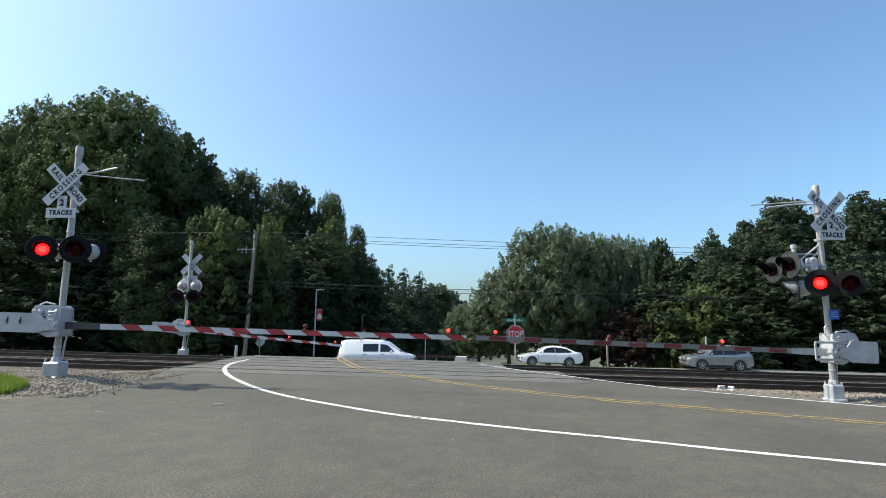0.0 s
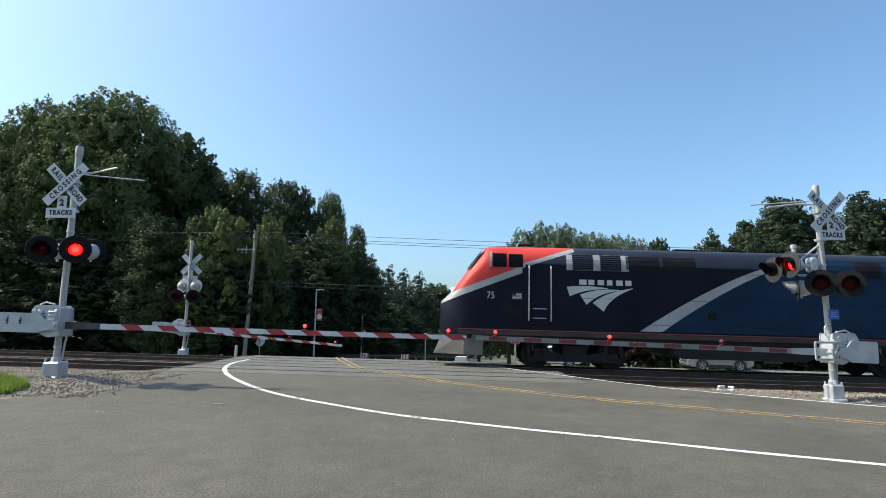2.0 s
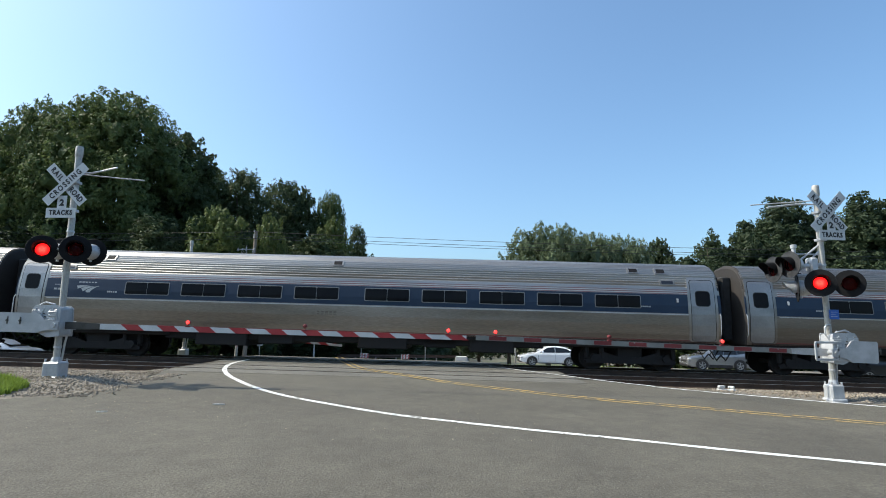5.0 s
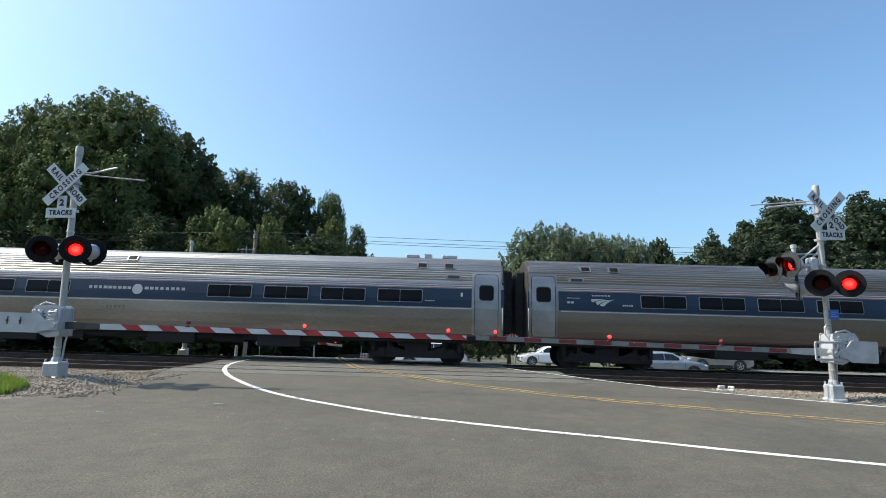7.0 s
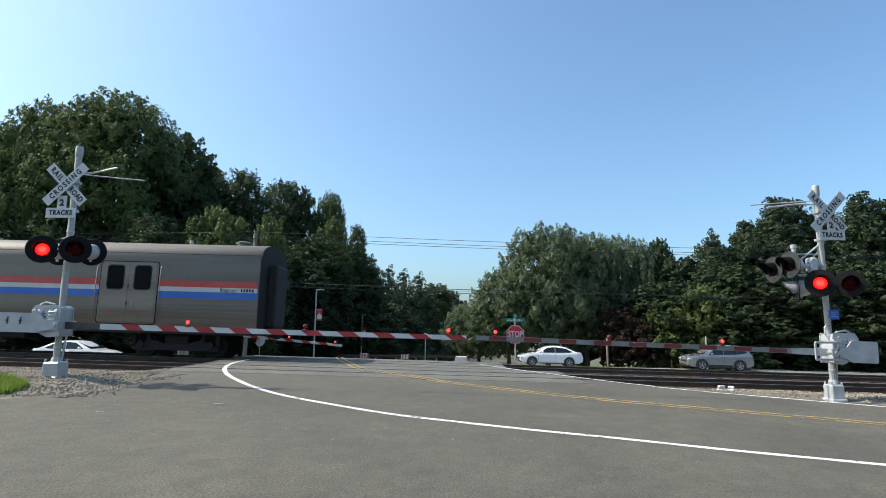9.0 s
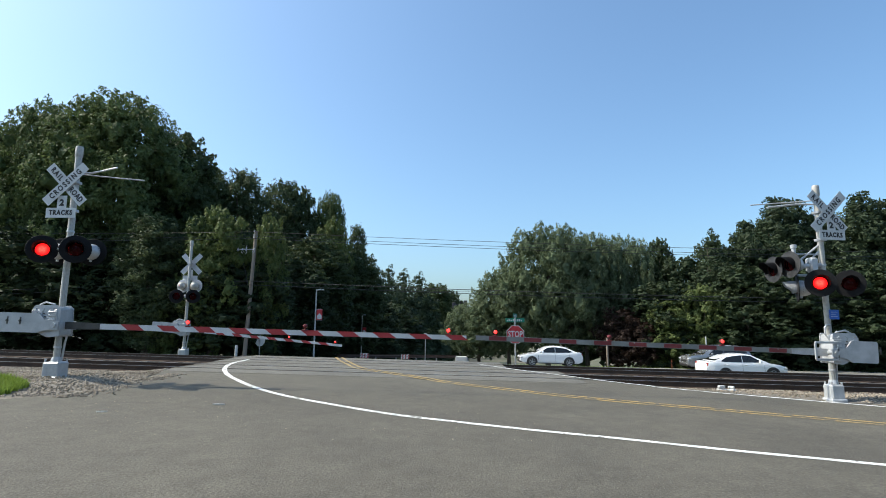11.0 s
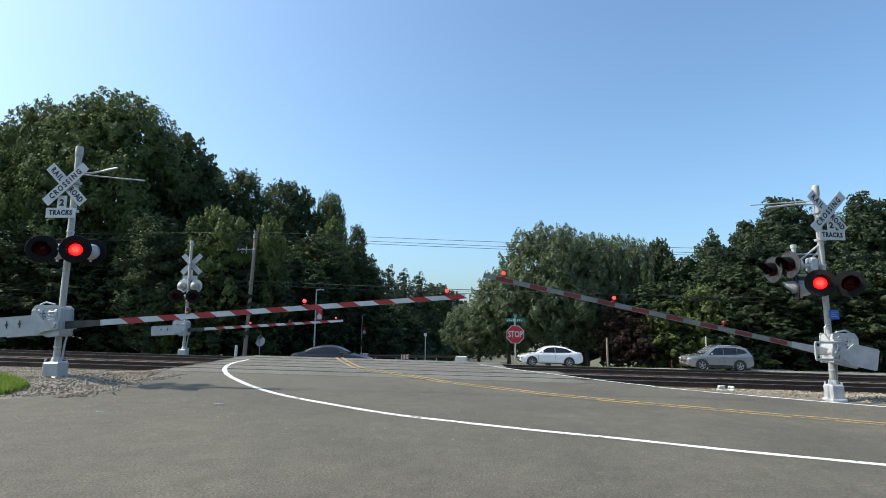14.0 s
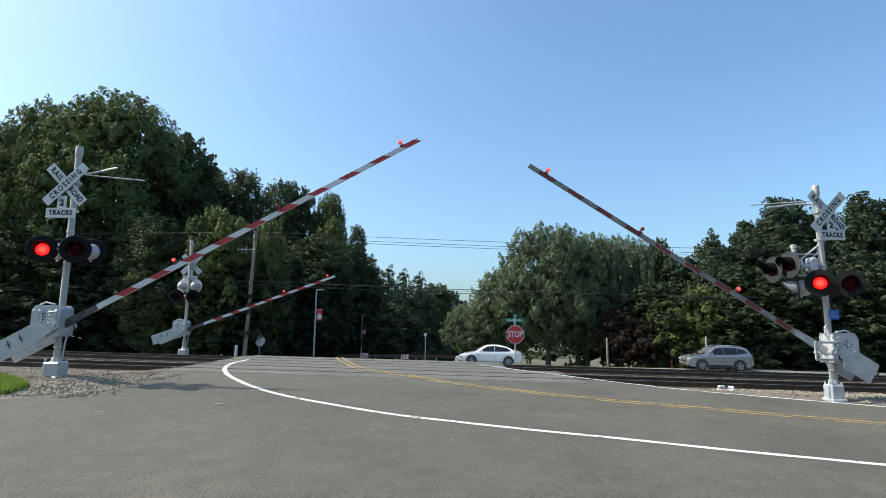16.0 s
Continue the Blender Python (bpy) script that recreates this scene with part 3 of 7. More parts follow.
def trunk_mesh(bm, h, r, lobes, seed, forks=6):
    rnd = random.Random(seed)
    p = Vector((0, 0, -0.4))
    top = h * 0.8
    n = 6
    line = [p]
    for i in range(1, n + 1):
        line.append(Vector((rnd.uniform(-1, 1) * r * 0.9, rnd.uniform(-1, 1) * r * 0.9, top * i / n)))
    for i, (a, b) in enumerate(zip(line, line[1:])):
        rod(bm, a, b, r * (1 - 0.8 * i / n) * (1.35 if i == 0 else 1), r * (1 - 0.8 * (i + 1) / n), 9)
    for k in range(min(forks, len(lobes))):
        lb = lobes[k * len(lobes) // forks]
        end = Vector(lb[:3])
        z = max(0.12 * h, min(top * 0.85, end.z * 0.7))
        a = Vector((0, 0, z))
        mid = a.lerp(end, 0.5) + Vector((0, 0, -0.06 * h))
        rod(bm, a, mid, r * 0.42, r * 0.28, 7)
        rod(bm, mid, end, r * 0.28, r * 0.08, 7)
    return bm


def tree_kind(name, label, h, w, material, seed, count, leaf, pine=False, low=0.25, n=16, group="the woods", tuft=0.7, rise=0.55, slim=0.72, droop=0.1):
    ob = thing(name, label, "tree", group)
    lobes = pine_lobes(h, w, seed, low, n) if pine else broad_lobes(h, w, seed, low, n)
    part("trunk", trunk_mesh(bmesh.new(), h, 0.018 * h + 0.04, lobes, seed, 7), bark, ob, smooth=True)
    cr = new("crown", leaf_cloud("crown", lobes, count, leaf, material, seed, tuft, rise, slim, droop))
    cr.parent = ob
    return ob


def place_tree(kind, x, y, height, own, turn, wide=1.0, first=[]):
    s = height / own
    m = Matrix.Translation((x, y, land_z(x, y))) @ pose(0, 0, 0, 0, 0, turn) @ Matrix.Diagonal((s * wide, s * wide, s, 1))
    if kind not in first:
        first.append(kind)
        kind.matrix_basis = m
        return kind
    c = copy_thing(kind, Matrix.Identity(4))
    c.matrix_basis = m
    return c


OAK = tree_kind("broadleaf_tree", "tall green broadleaf tree with a dense lobed crown in the woods", 20, 13, leaf_mid, 11, 95000, 0.125, n=64, low=0.10, tuft=0.72)
OAK_B = tree_kind("broadleaf_tree", "dark green broadleaf tree with a dense crown in the woods", 20, 11, leaf_dark, 12, 30000, 0.19, n=48, low=0.04, tuft=0.8)
SHRUB = tree_kind("understorey_tree", "low broadleaf tree at the woods' edge, shade put into its dark green", 9, 5.6, leaf_shaded, 19, 13000, 0.13, n=34, low=0.03, tuft=0.5)
PINE = tree_kind("pine_tree", "narrow dark green conifer with a pointed crown", 20, 13, leaf_pine, 13, 28000, 0.19, True, 0.04, 90, tuft=0.9, rise=0.35, slim=0.48)
TALL = tree_kind("tall_pine_tree", "tall pine with a rounded bushy crown, sunlight put into its green", 20, 7, leaf_pine_lit, 17, 36000, 0.16, n=46, low=0.10, tuft=0.85, rise=0.7, slim=0.48)
CEDAR = tree_kind("cedar_tree", "dark green cedar with an uneven tapering crown", 20, 15, leaf_pine, 18, 42000, 0.21, True, 0.03, 110, tuft=0.95, rise=0.35, slim=0.48)
LIGHT = tree_kind("young_tree", "yellow-green young broadleaf tree at the woods' edge", 9, 6, leaf_light, 14, 18000, 0.105, n=34, low=0.06, tuft=0.42)
GREY = tree_kind("broad_roadside_tree", "wide grey-green tree with small upright leaves beside the road", 11, 11, leaf_grey, 15, 36000, 0.15, n=48, low=0.19, tuft=0.62, rise=0.9, slim=0.42)
PLUM = tree_kind("plum_tree", "small dark red-leaved tree", 5, 4, leaf_plum, 16, 7000, 0.09, n=22, low=0.08, tuft=0.35)
rt = random.Random(4)
# kind, x, y, height, breadth
TREES = [(OAK_B, -18.3, 44.2, 8.2, 1.25), (OAK_B, -15.2, 44.6, 8.0, 1.0), (OAK_B, -21.6, 45.2, 6.5, 1.3), (OAK_B, -13.2, 58, 9.0, 1.0),
         (OAK, -29.8, 48, 23.2, 0.86), (OAK, -35.4, 47, 22.0, 0.66), (OAK_B, -42.0, 49, 20.8, 0.81), (OAK_B, -27.4, 54, 22.6, 0.70), (TALL, -27.3, 62, 22.0, 1.1),
         (TALL, -23.7, 63, 22.0, 1.05), (TALL, -20.7, 68, 22.6, 1.05), (OAK_B, -18.9, 70, 22.4, 0.42), (OAK, -15.3, 72, 22.4, 0.34), (TALL, -12.2, 76, 19.2, 0.62),
         (PINE, -12.6, 95, 19.6, 0.80), (PINE, -12.0, 120, 22.4, 0.85), (PINE, -9.4, 130, 23.4, 0.95), (PINE, -6.1, 140, 24.4, 1.05), (OAK_B, -2.0, 170, 24.8, 0.93),
         (OAK_B, 2.9, 200, 25.3, 0.90), (LIGHT, -18.3, 43.6, 12.2, 0.72), (LIGHT, -14.6, 44.6, 11.9, 0.46), (TALL, -23.1, 43, 11.4, 1.5), (OAK_B, -24.1, 50, 16.3, 0.60),
         (LIGHT, -21.7, 43, 5.7, 0.81), (OAK_B, -29.1, 45, 10.0, 1.30), (OAK_B, -33.7, 45, 11.2, 1.22), (OAK_B, -26.5, 46, 8.9, 1.31), (OAK_B, -14.2, 60, 13.7, 0.98),
         (OAK_B, -12.9, 75, 14.9, 1.06), (OAK_B, -17.5, 48, 9.5, 1.26), (OAK_B, -15.5, 52, 10.0, 1.24), (LIGHT, -13.6, 66, 17.4, 0.42), (OAK_B, -12.7, 90, 11.6, 1.3),
         (OAK_B, -11.0, 110, 12.1, 1.6), (OAK_B, -8.1, 140, 14.0, 1.5), (OAK_B, -44.8, 47, 20.4, 0.89), (OAK_B, -38.7, 46, 9.4, 1.65), (GREY, 9.6, 50, 12.8, 0.72),
         (GREY, 6.2, 51, 8.9, 0.80), (GREY, 3.6, 52, 5.8, 1.15), (GREY, 13.5, 51, 12.5, 0.62), (GREY, 17.6, 52, 12.6, 0.48), (OAK_B, 21.3, 53, 12.8, 0.57),
         (PINE, 24.1, 48, 13.0, 0.92), (OAK_B, 22.1, 50, 10.4, 0.76), (CEDAR, 28.2, 50, 14.6, 1.1), (CEDAR, 30.7, 49, 16.7, 1.1), (CEDAR, 33.0, 50, 16.9, 1.05), (OAK_B, 36.0, 51, 15.0, 0.78),
         (CEDAR, 37.8, 48, 17.0, 1.15), (OAK_B, 27.0, 54, 12.8, 0.85), (OAK_B, 32.2, 54, 15.0, 0.8), (OAK_B, 35.6, 53, 14.2, 0.8), (CEDAR, 40.4, 49, 16.8, 1.15), (CEDAR, 35.5, 49, 15.4, 1.1), (OAK_B, 27.2, 48, 12.2, 0.8), (OAK_B, 42.3, 48, 16.0, 0.87), (OAK_B, 45.0, 46, 15.5, 0.91), (PLUM, 15.1, 46.5, 5.2, 1.0), (PLUM, 16.3, 45.5, 4.3, 0.97),
         (LIGHT, 19.3, 45.5, 6.1, 1.24), (LIGHT, 21.3, 45, 7.0, 0.97), (OAK_B, 25.7, 45, 8.7, 1.27), (OAK_B, 28.7, 45, 8.2, 1.32), (OAK_B, 31.6, 44.5, 8.6, 1.1),
         (OAK_B, 34.3, 44, 9.1, 1.25), (OAK_B, 19.5, 47, 7.6, 1.35)]
HEIGHTS = {OAK: 20, OAK_B: 20, SHRUB: 9, PINE: 20, TALL: 20, CEDAR: 20, LIGHT: 9, GREY: 11, PLUM: 5}
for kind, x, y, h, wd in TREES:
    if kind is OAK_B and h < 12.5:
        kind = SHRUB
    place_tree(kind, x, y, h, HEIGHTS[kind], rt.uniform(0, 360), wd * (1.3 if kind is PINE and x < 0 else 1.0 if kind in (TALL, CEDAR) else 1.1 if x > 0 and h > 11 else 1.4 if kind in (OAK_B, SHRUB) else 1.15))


def far_woods():
    """Closed woods behind the single trees and behind the camera, too dense to count."""
    r = random.Random(9)
    blobs = []
    # The last three rows are unseen, added to darken the train's reflections.
    for x0, y0, x1, y1, h in ((-150, 54, -45, 52, 17), (-42, 56, -28, 58, 19), (-28, 64, -18, 74, 15.5), (-19, 72, -14, 82, 14), (-30, 50, -14, 64, 7), (-16, 84, -11, 165, 11), (-9, 165, 10, 240, 13), (10, 240, 90, 300, 14), (12, 56, 26, 57, 8), (27, 55, 50, 53, 12), (50, 52, 160, 44, 14), (-150, 30, -120, 52, 16), (150, 20, 160, 44, 16), (-120, -48, 32, -44, 15), (32, -42, 68, 2, 17), (68, 2, 150, 20, 16)):
        n = int(math.hypot(x1 - x0, y1 - y0) / 2.2)
        for i in range(n):
            f = i / n
            x, y = x0 + (x1 - x0) * f + r.uniform(-1.5, 1.5), y0 + (y1 - y0) * f + r.uniform(-2, 2)
            hh = h * r.uniform(0.75, 1.1)
            for z in (0.2, 0.5, 0.8):
                s = r.uniform(2.0, 3.2)
                blobs.append((x + r.uniform(-1, 1), y, land_z(x, y) + hh * z, s, s, hh * 0.25))
    ob = tagged(new("woods", leaf_cloud("woods", blobs, 80000, 0.45, leaf_dark, 21, tuft=1.4)), "closed dark green woods behind the road and, unseen, behind the camera", "woods", kind="stuff")


far_woods()
# ---- the crossing signals ----
BLINKERS = []      # (lamp, phase): keyed in motions()
ARMS = []          # (arm, pivot, rest angle, sign of its turn, thing)


def light_head(parent, x, y, z, turn, phase, disc=None, hood=None, shell=None):
    """A flashing-light head that faces -y before it is turned: disc, silver housing, hood, red lens and the turning lamp behind it."""
    head_m = pose(x, y, z, 0, 0, turn)
    bm = bmesh.new()
    face = pose(0, 0, 0, 90, 0, 0)
    lathe(bm, [(0.305, -0.006), (0.31, 0.0), (0.305, 0.012), (0.165, 0.02), (0.16, 0.0), (0.165, -0.006), (0.305, -0.006)], face, 28, False)
    head = part("signal_head", bm, disc or lamp_black, parent, "round signal disc", True, head_m)
    bm = bmesh.new()
    lathe(bm, [(0.165, -0.01), (0.185, -0.05), (0.18, -0.14), (0.15, -0.24), (0.09, -0.29), (0.002, -0.30)], face, 20, False)
    rod(bm, (0, 0.06, -0.17), (0, 0.06, -0.23), 0.03, None, 8)
    part("lamp_housing", bm, shell or silver_paint, head, "silver-painted lamp housing", True)
    bm = bmesh.new()
    n = 14
    outer = []
    for i in range(n + 1):
        a = radians(-35 + 250 * i / n)
        depth = 0.30 * (0.45 + 0.55 * max(0, math.sin(a)) ** 0.5 if math.sin(a) > 0 else 0.35)
        outer.append([(math.cos(a) * 0.172, -0.01, math.sin(a) * 0.172), (math.cos(a) * 0.176, -depth, math.sin(a) * 0.176 - 0.01)])
    vs = [[bm.verts.new(p) for p in o] for o in outer]
    for a, b in zip(vs, vs[1:]):
        bm.faces.new((a[0], b[0], b[1], a[1]))
    bmesh.ops.solidify(bm, geom=bm.faces[:], thickness=0.004)
    part("hood", bm, hood or lamp_black, head, "", True)
    bm = bmesh.new()
    lathe(bm, [(0.166, -0.02), (0.142, -0.03), (0.142, -0.034), (0.166, -0.024), (0.166, -0.02)], face, 24, False)
    lathe(bm, [(0.139, -0.093), (0.182, -0.093), (0.182, -0.097), (0.139, -0.097), (0.139, -0.093)], face, 24, False)
    part("bezel", bm, lamp_black, head, "", True)
    bm = bmesh.new()
    lathe(bm, [(0.155, 0.0), (0.15, 0.015), (0.11, 0.032), (0.05, 0.042), (0.001, 0.045)], pose(0, -0.005, 0, 90, 0, 0), 24, False)
    part("lens", bm, lens_red, head, "round red glass lens", True).visible_shadow = False
    bm = bmesh.new()
    lathe(bm, [(0.138, 0.004), (0.12, 0.022), (0.005, 0.030)], face, 20)
    n0 = len(bm.faces)
    lathe(bm, [(0.138, 0.0), (0.125, -0.016), (0.005, -0.02)], face, 20)
    for i, fc in enumerate(bm.faces):
        fc.material_index = 0 if i < n0 else 1
    lamp = part("lamp", bm, [lamp_lit, lamp_dark], head, "turning red lamp behind the lens", False, pose(0, 0.095, 0))
    BLINKERS.append((lamp, phase))
    return head


def crossbuck(parent, m, lettered, low=(0.0, 0.0)):
    for words, ang, back in (((("RAIL", -0.345, 1.34), ("ROAD", 0.345, 1.06)), -45, 0.03), ((("CROSSING", 0.0, 1.42),), 45, 0.0)):
        mm = m @ pose(0, back, 0, 0, -ang, 0)
        bm = bmesh.new()
        box(bm, -0.61, 0.61, 0.0, 0.004, -0.115, 0.115, 0.0)
        b = part("crossbuck_blade", bm, sign_white if lettered else sign_back, parent, "white reflective blade with black letters" if lettered else "bare grey back of a crossbuck blade", False, mm)
        if lettered:
            for word, x, spread in words:
                lettering("letters", word, 0.18, ink_black, b, pose(x, -0.004, 0, 90, 0, 0), 0.003, 0.80, 0.005, "", spread)
            bm = bmesh.new()
            for x in (-0.56, 0.0, 0.56):
                rod(bm, (x, -0.001, -0.08), (x, -0.008, -0.08), 0.012, None, 6)
            part("bolts", bm, galvanised, b)
    bm = bmesh.new()
    box(bm, -0.11, 0.11, 0.0, 0.004, -0.16, 0.16)
    b = part("number_sign", bm, sign_white if lettered else sign_back, parent, "", False, m @ pose(low[0] - 0.04, 0.042, low[1] - 0.42))
    if lettered:
        lettering("numeral", "2", 0.20, ink_black, b, pose(0, -0.004, -0.01, 90, 0, 0), 0.003, 1.0, 0.010)
    bm = bmesh.new()
    box(bm, -0.345, 0.345, 0.0, 0.004, -0.115, 0.115)
    b = part("tracks_sign", bm, sign_white if lettered else sign_back, parent, "", False, m @ pose(low[0] - 0.04, 0.036, low[1] - 0.66))
    if lettered:
        lettering("letters", "TRACKS", 0.155, ink_black, b, pose(0, -0.004, 0, 90, 0, 0), 0.003, 0.82, 0.006, "", 1.22)


def gate_arm(parent, pivot, length, toward, rest, weights, far=False):
    """The striped arm on its pivot, with its three lamps and the counterweight; it turns about y."""
    arm = new("gate_arm")
    arm.parent = parent
    tagged(arm, "red and white striped crossing gate arm with red lamps")
    bm = bmesh.new()
    right_arm = toward < 0
    r0, r1 = (0.056, 0.054) if right_arm else (0.063, 0.050)
    slab(bm, [(0.72, r0), (length, r1), (length, -r1), (0.72, -r0)], "y", -0.02, 0.02)
    for k in (0.8, 1.15, length * 0.55):
        rod(bm, (k, -0.03, 0.03), (k, 0.03, 0.03), 0.014, None, 8)
    part("boom", bm, arm_white_shaded if right_arm else arm_white, arm)
    bm = bmesh.new()
    slab(bm, [(-0.25, 0.09), (0.55, 0.075), (0.84, 0.06), (0.84, -0.06), (0.55, -0.075), (-0.25, -0.09)], "y", 0.024, 0.034)
    slab(bm, [(-0.25, 0.09), (0.55, 0.075), (0.84, 0.06), (0.84, -0.06), (0.55, -0.075), (-0.25, -0.09)], "y", -0.034, -0.024)
    part("arm_bracket", bm, galvanised if right_arm else bracket_dark, arm, "weathered steel arm bracket")
    x, k = 1.30 if toward > 0 else 0.95, 0
    while x + 0.4 < length - 0.05:
        lean = 0.16 if toward > 0 else 0.0
        bm = bmesh.new()
        for y0, y1 in ((-0.024, -0.0205), (0.0205, 0.024)):
            hh = 0.044 if right_arm else 0.0635 - 0.013 * (x + 0.2 - 0.62) / (length - 0.62)
            slab(bm, [(x, hh), (x + 0.40 - lean * 0.2, hh), (x + 0.40 + lean * 0.8, -hh), (x + lean, -hh)], "y", y0, y1)
        if not right_arm:
            slab(bm, [(x, -0.02), (x + 0.4, -0.02), (x + 0.4, 0.02), (x, 0.02)], "z", hh - 0.004, hh + 0.003)
        part("red_stripe", bm, arm_dark_red if right_arm else arm_red, arm)
        x += 0.80
    lamps = []
    for k, f in enumerate((0.41, 0.66, 0.955) if far else (0.31, 0.60, 0.955) if toward > 0 else (0.30, 0.62, 0.945)):
        bm = bmesh.new()
        box(bm, -0.05, 0.05, -0.04, 0.04, 0.045, 0.075, 0.005)
        rod(bm, (0, 0, 0.06), (0, 0, 0.16), 0.012, None, 8)
        rod(bm, (0, -0.034, 0.15), (0, 0.034, 0.15), 0.044, 0.044, 16)
        a_lamp = part("arm_lamp", bm, arm_dark_red, arm, "small red lamp on the arm", False, pose(f * length, 0, 0))
        bm = bmesh.new()
        lathe(bm, [(0.040, 0.036), (0.035, 0.046), (0.02, 0.054), (0.002, 0.056)], pose(0, 0, 0, 90, 0, 0), 16)
        lathe(bm, [(0.040, -0.036), (0.035, -0.046), (0.02, -0.054), (0.002, -0.056)], pose(0, 0, 0, 90, 0, 0), 16)
        bm.normal_update()
        for fc in bm.faces:
            fc.material_index = 0 if fc.calc_center_median().y < 0 else 1
        lm = part("lamp", bm, [lamp_small, arm_dark_red], a_lamp, "", False, pose(0, 0, 0.15, 0, 0, 0 if toward > 0 else 180))
        BLINKERS.append((lm, ("arm", parent.name, k)))
    tail, rise, fall = (-1.46, 0.25, -0.17) if toward > 0 else (-0.92, 0.28, -0.20)
    for y0, y1 in ((-0.30, -0.26), (0.26, 0.30)):
        bm = bmesh.new()
        slab(bm, [(0.1, 0.09), (-0.22, 0.12), (-0.34, rise), (tail + 0.03, rise), (tail, rise - 0.03), (tail, fall + 0.03), (tail + 0.03, fall), (-0.34, fall), (-0.22, -0.12), (0.1, -0.09)], "y", y0, y1)
        plate = part("counterweight", bm, silver_paint, arm, "silver-painted counterweight plate")
        if weights:
            for k in (-1.02, -0.74):
                bm = bmesh.new()
                slab(bm, [(k, 0.16), (k + 0.022, 0.16), (k + 0.022, 0.0), (k, 0.0)], "y", y0 - 0.012, y0 - 0.0005)
                rod(bm, (k + 0.011, y0 - 0.03, 0.08), (k + 0.011, y0 - 0.001, 0.08), 0.024, None, 6)
                part("adjusting_bolt", bm, bracket_dark, plate)
    turn = 0 if toward > 0 else 180
    ARMS.append((arm, pivot, rest, toward, parent.name))
    arm.matrix_basis = pose(*pivot) @ pose(0, 0, 0, 0, 0, turn) @ pose(0, 0, 0, 0, -rest, 0)
    return arm


def signal(name, label, m, height, sign_turn, sign_z, lit_z, toward, arm_length, pivot_z, rest, lettered=True, phases=("a", "b"), weights=True, aim=0.0, thick=0.065, buck=(0.0, 0.0), low=(0.0, 0.0)):
    ob = thing(name, label, "crossing signal", "signals at the crossing", m)
    bm = bmesh.new()
    rod(bm, (0, 0, 0.3), (0, 0, height), thick, thick, 18)
    part("mast", bm, mast_paint, ob, "weathered silver-painted steel mast", True)
    bm = bmesh.new()
    lathe(bm, [(thick + 0.004, height - 0.22), (thick + 0.014, height - 0.20), (thick + 0.014, height + 0.0), (thick + 0.004, height + 0.04), (0.01, height + 0.055)], None, 18)
    part("mast_cap", bm, mast_paint, ob, "", True)
    for z in (lit_z + 0.42, 0.62):
        bm = bmesh.new()
        lathe(bm, [(thick + 0.001, z), (thick + 0.012, z + 0.005), (thick + 0.012, z + 0.045), (thick + 0.001, z + 0.05)], None, 16, False)
        part("mast_band", bm, galvanised, ob, "", True)
    bm = bmesh.new()
    bw = 0.18 if toward > 0 else 0.15
    box(bm, -bw, bw, -bw, bw, -0.1, 0.33, 0.03)
    box(bm, -bw - 0.03, bw + 0.03, -bw - 0.03, bw + 0.03, -0.15, 0.02, 0.02)
    rod(bm, (0, 0, 0.33), (0, 0, 0.43), 0.11, 0.085, 16)
    for a in (0.04 - bw, bw - 0.04):
        for b in (0.04 - bw, bw - 0.04):
            rod(bm, (a, b, 0.33), (a, b, 0.39), 0.02, None, 6)
    part("junction_base", bm, silver_paint, ob, "square silver-painted base casting with bolts")
    s = pose(0, 0, 0, 0, 0, sign_turn)
    for z in (sign_z, sign_z - 0.66):
        part("sign_clamp", box(bmesh.new(), -0.09, 0.09, -0.11, 0.09, z - 0.03, z + 0.03, 0.008, s), galvanised, ob)
    crossbuck(ob, s @ pose(buck[0], -0.16, sign_z + buck[1]), lettered, low) if lettered else crossbuck(ob, s @ pose(0, 0.14, sign_z), False)
    # crossarm and the two heads
    bm = bmesh.new()
    tube(bm, [s @ Vector((-0.40, -0.13, lit_z + 0.02)), s @ Vector((0.40, -0.13, lit_z + 0.02))], 0.035, 10)
    box(bm, -0.10, 0.10, -0.14, 0.10, lit_z - 0.06, lit_z + 0.10, 0.01, s)
    part("crossarm", bm, silver_paint, ob, "", True)
    for k, dx in enumerate((-0.38, 0.38)):
        p = s @ Vector((dx, -0.30, lit_z))
        light_head(ob, p.x, p.y, p.z, aim, (phases[k], "late", "failing")[:2 + k] if toward < 0 else (phases[k],))
    # gate mechanism, on the side away from the arm's sweep
    bm = bmesh.new()
    t = toward
    e = 0.12 if t > 0 else 0.07
    slab(bm, [(-0.45 * t, 0.36), (-0.40 * t, 0.42), (0.05 * t, 0.42), (e * t, 0.36), ((e + 0.02) * t, -0.22), (-0.10 * t, -0.24), (-0.30 * t, -0.14), (-0.48 * t, -0.10)], "y", -0.24, 0.20)
    bmesh.ops.translate(bm, vec=(0, 0, pivot_z), verts=bm.verts)
    bmesh.ops.bevel(bm, geom=bm.edges[:], offset=0.02, segments=2, affect="EDGES")
    mech = part("gate_mechanism", bm, silver_paint, ob, "silver-painted gate motor housing", True)
    bm = bmesh.new()
    box(bm, -0.36 * t - 0.12, -0.36 * t + 0.12, -0.255, -0.24, pivot_z + 0.05, pivot_z + 0.33, 0.004)
    for dz in (0.1, 0.28):
        rod(bm, (-0.36 * t, -0.255, pivot_z + dz), (-0.36 * t, -0.275, pivot_z + dz), 0.015, None, 8)
    part("access_cover", bm, silver_paint, mech)
    bm = bmesh.new()
    box(bm, -0.115, 0.085, -0.262, -0.238, pivot_z - 0.02, pivot_z + 0.34, 0.012)
    part("motor_cover", bm, galvanised, mech, "darker ribbed motor cover on the housing")
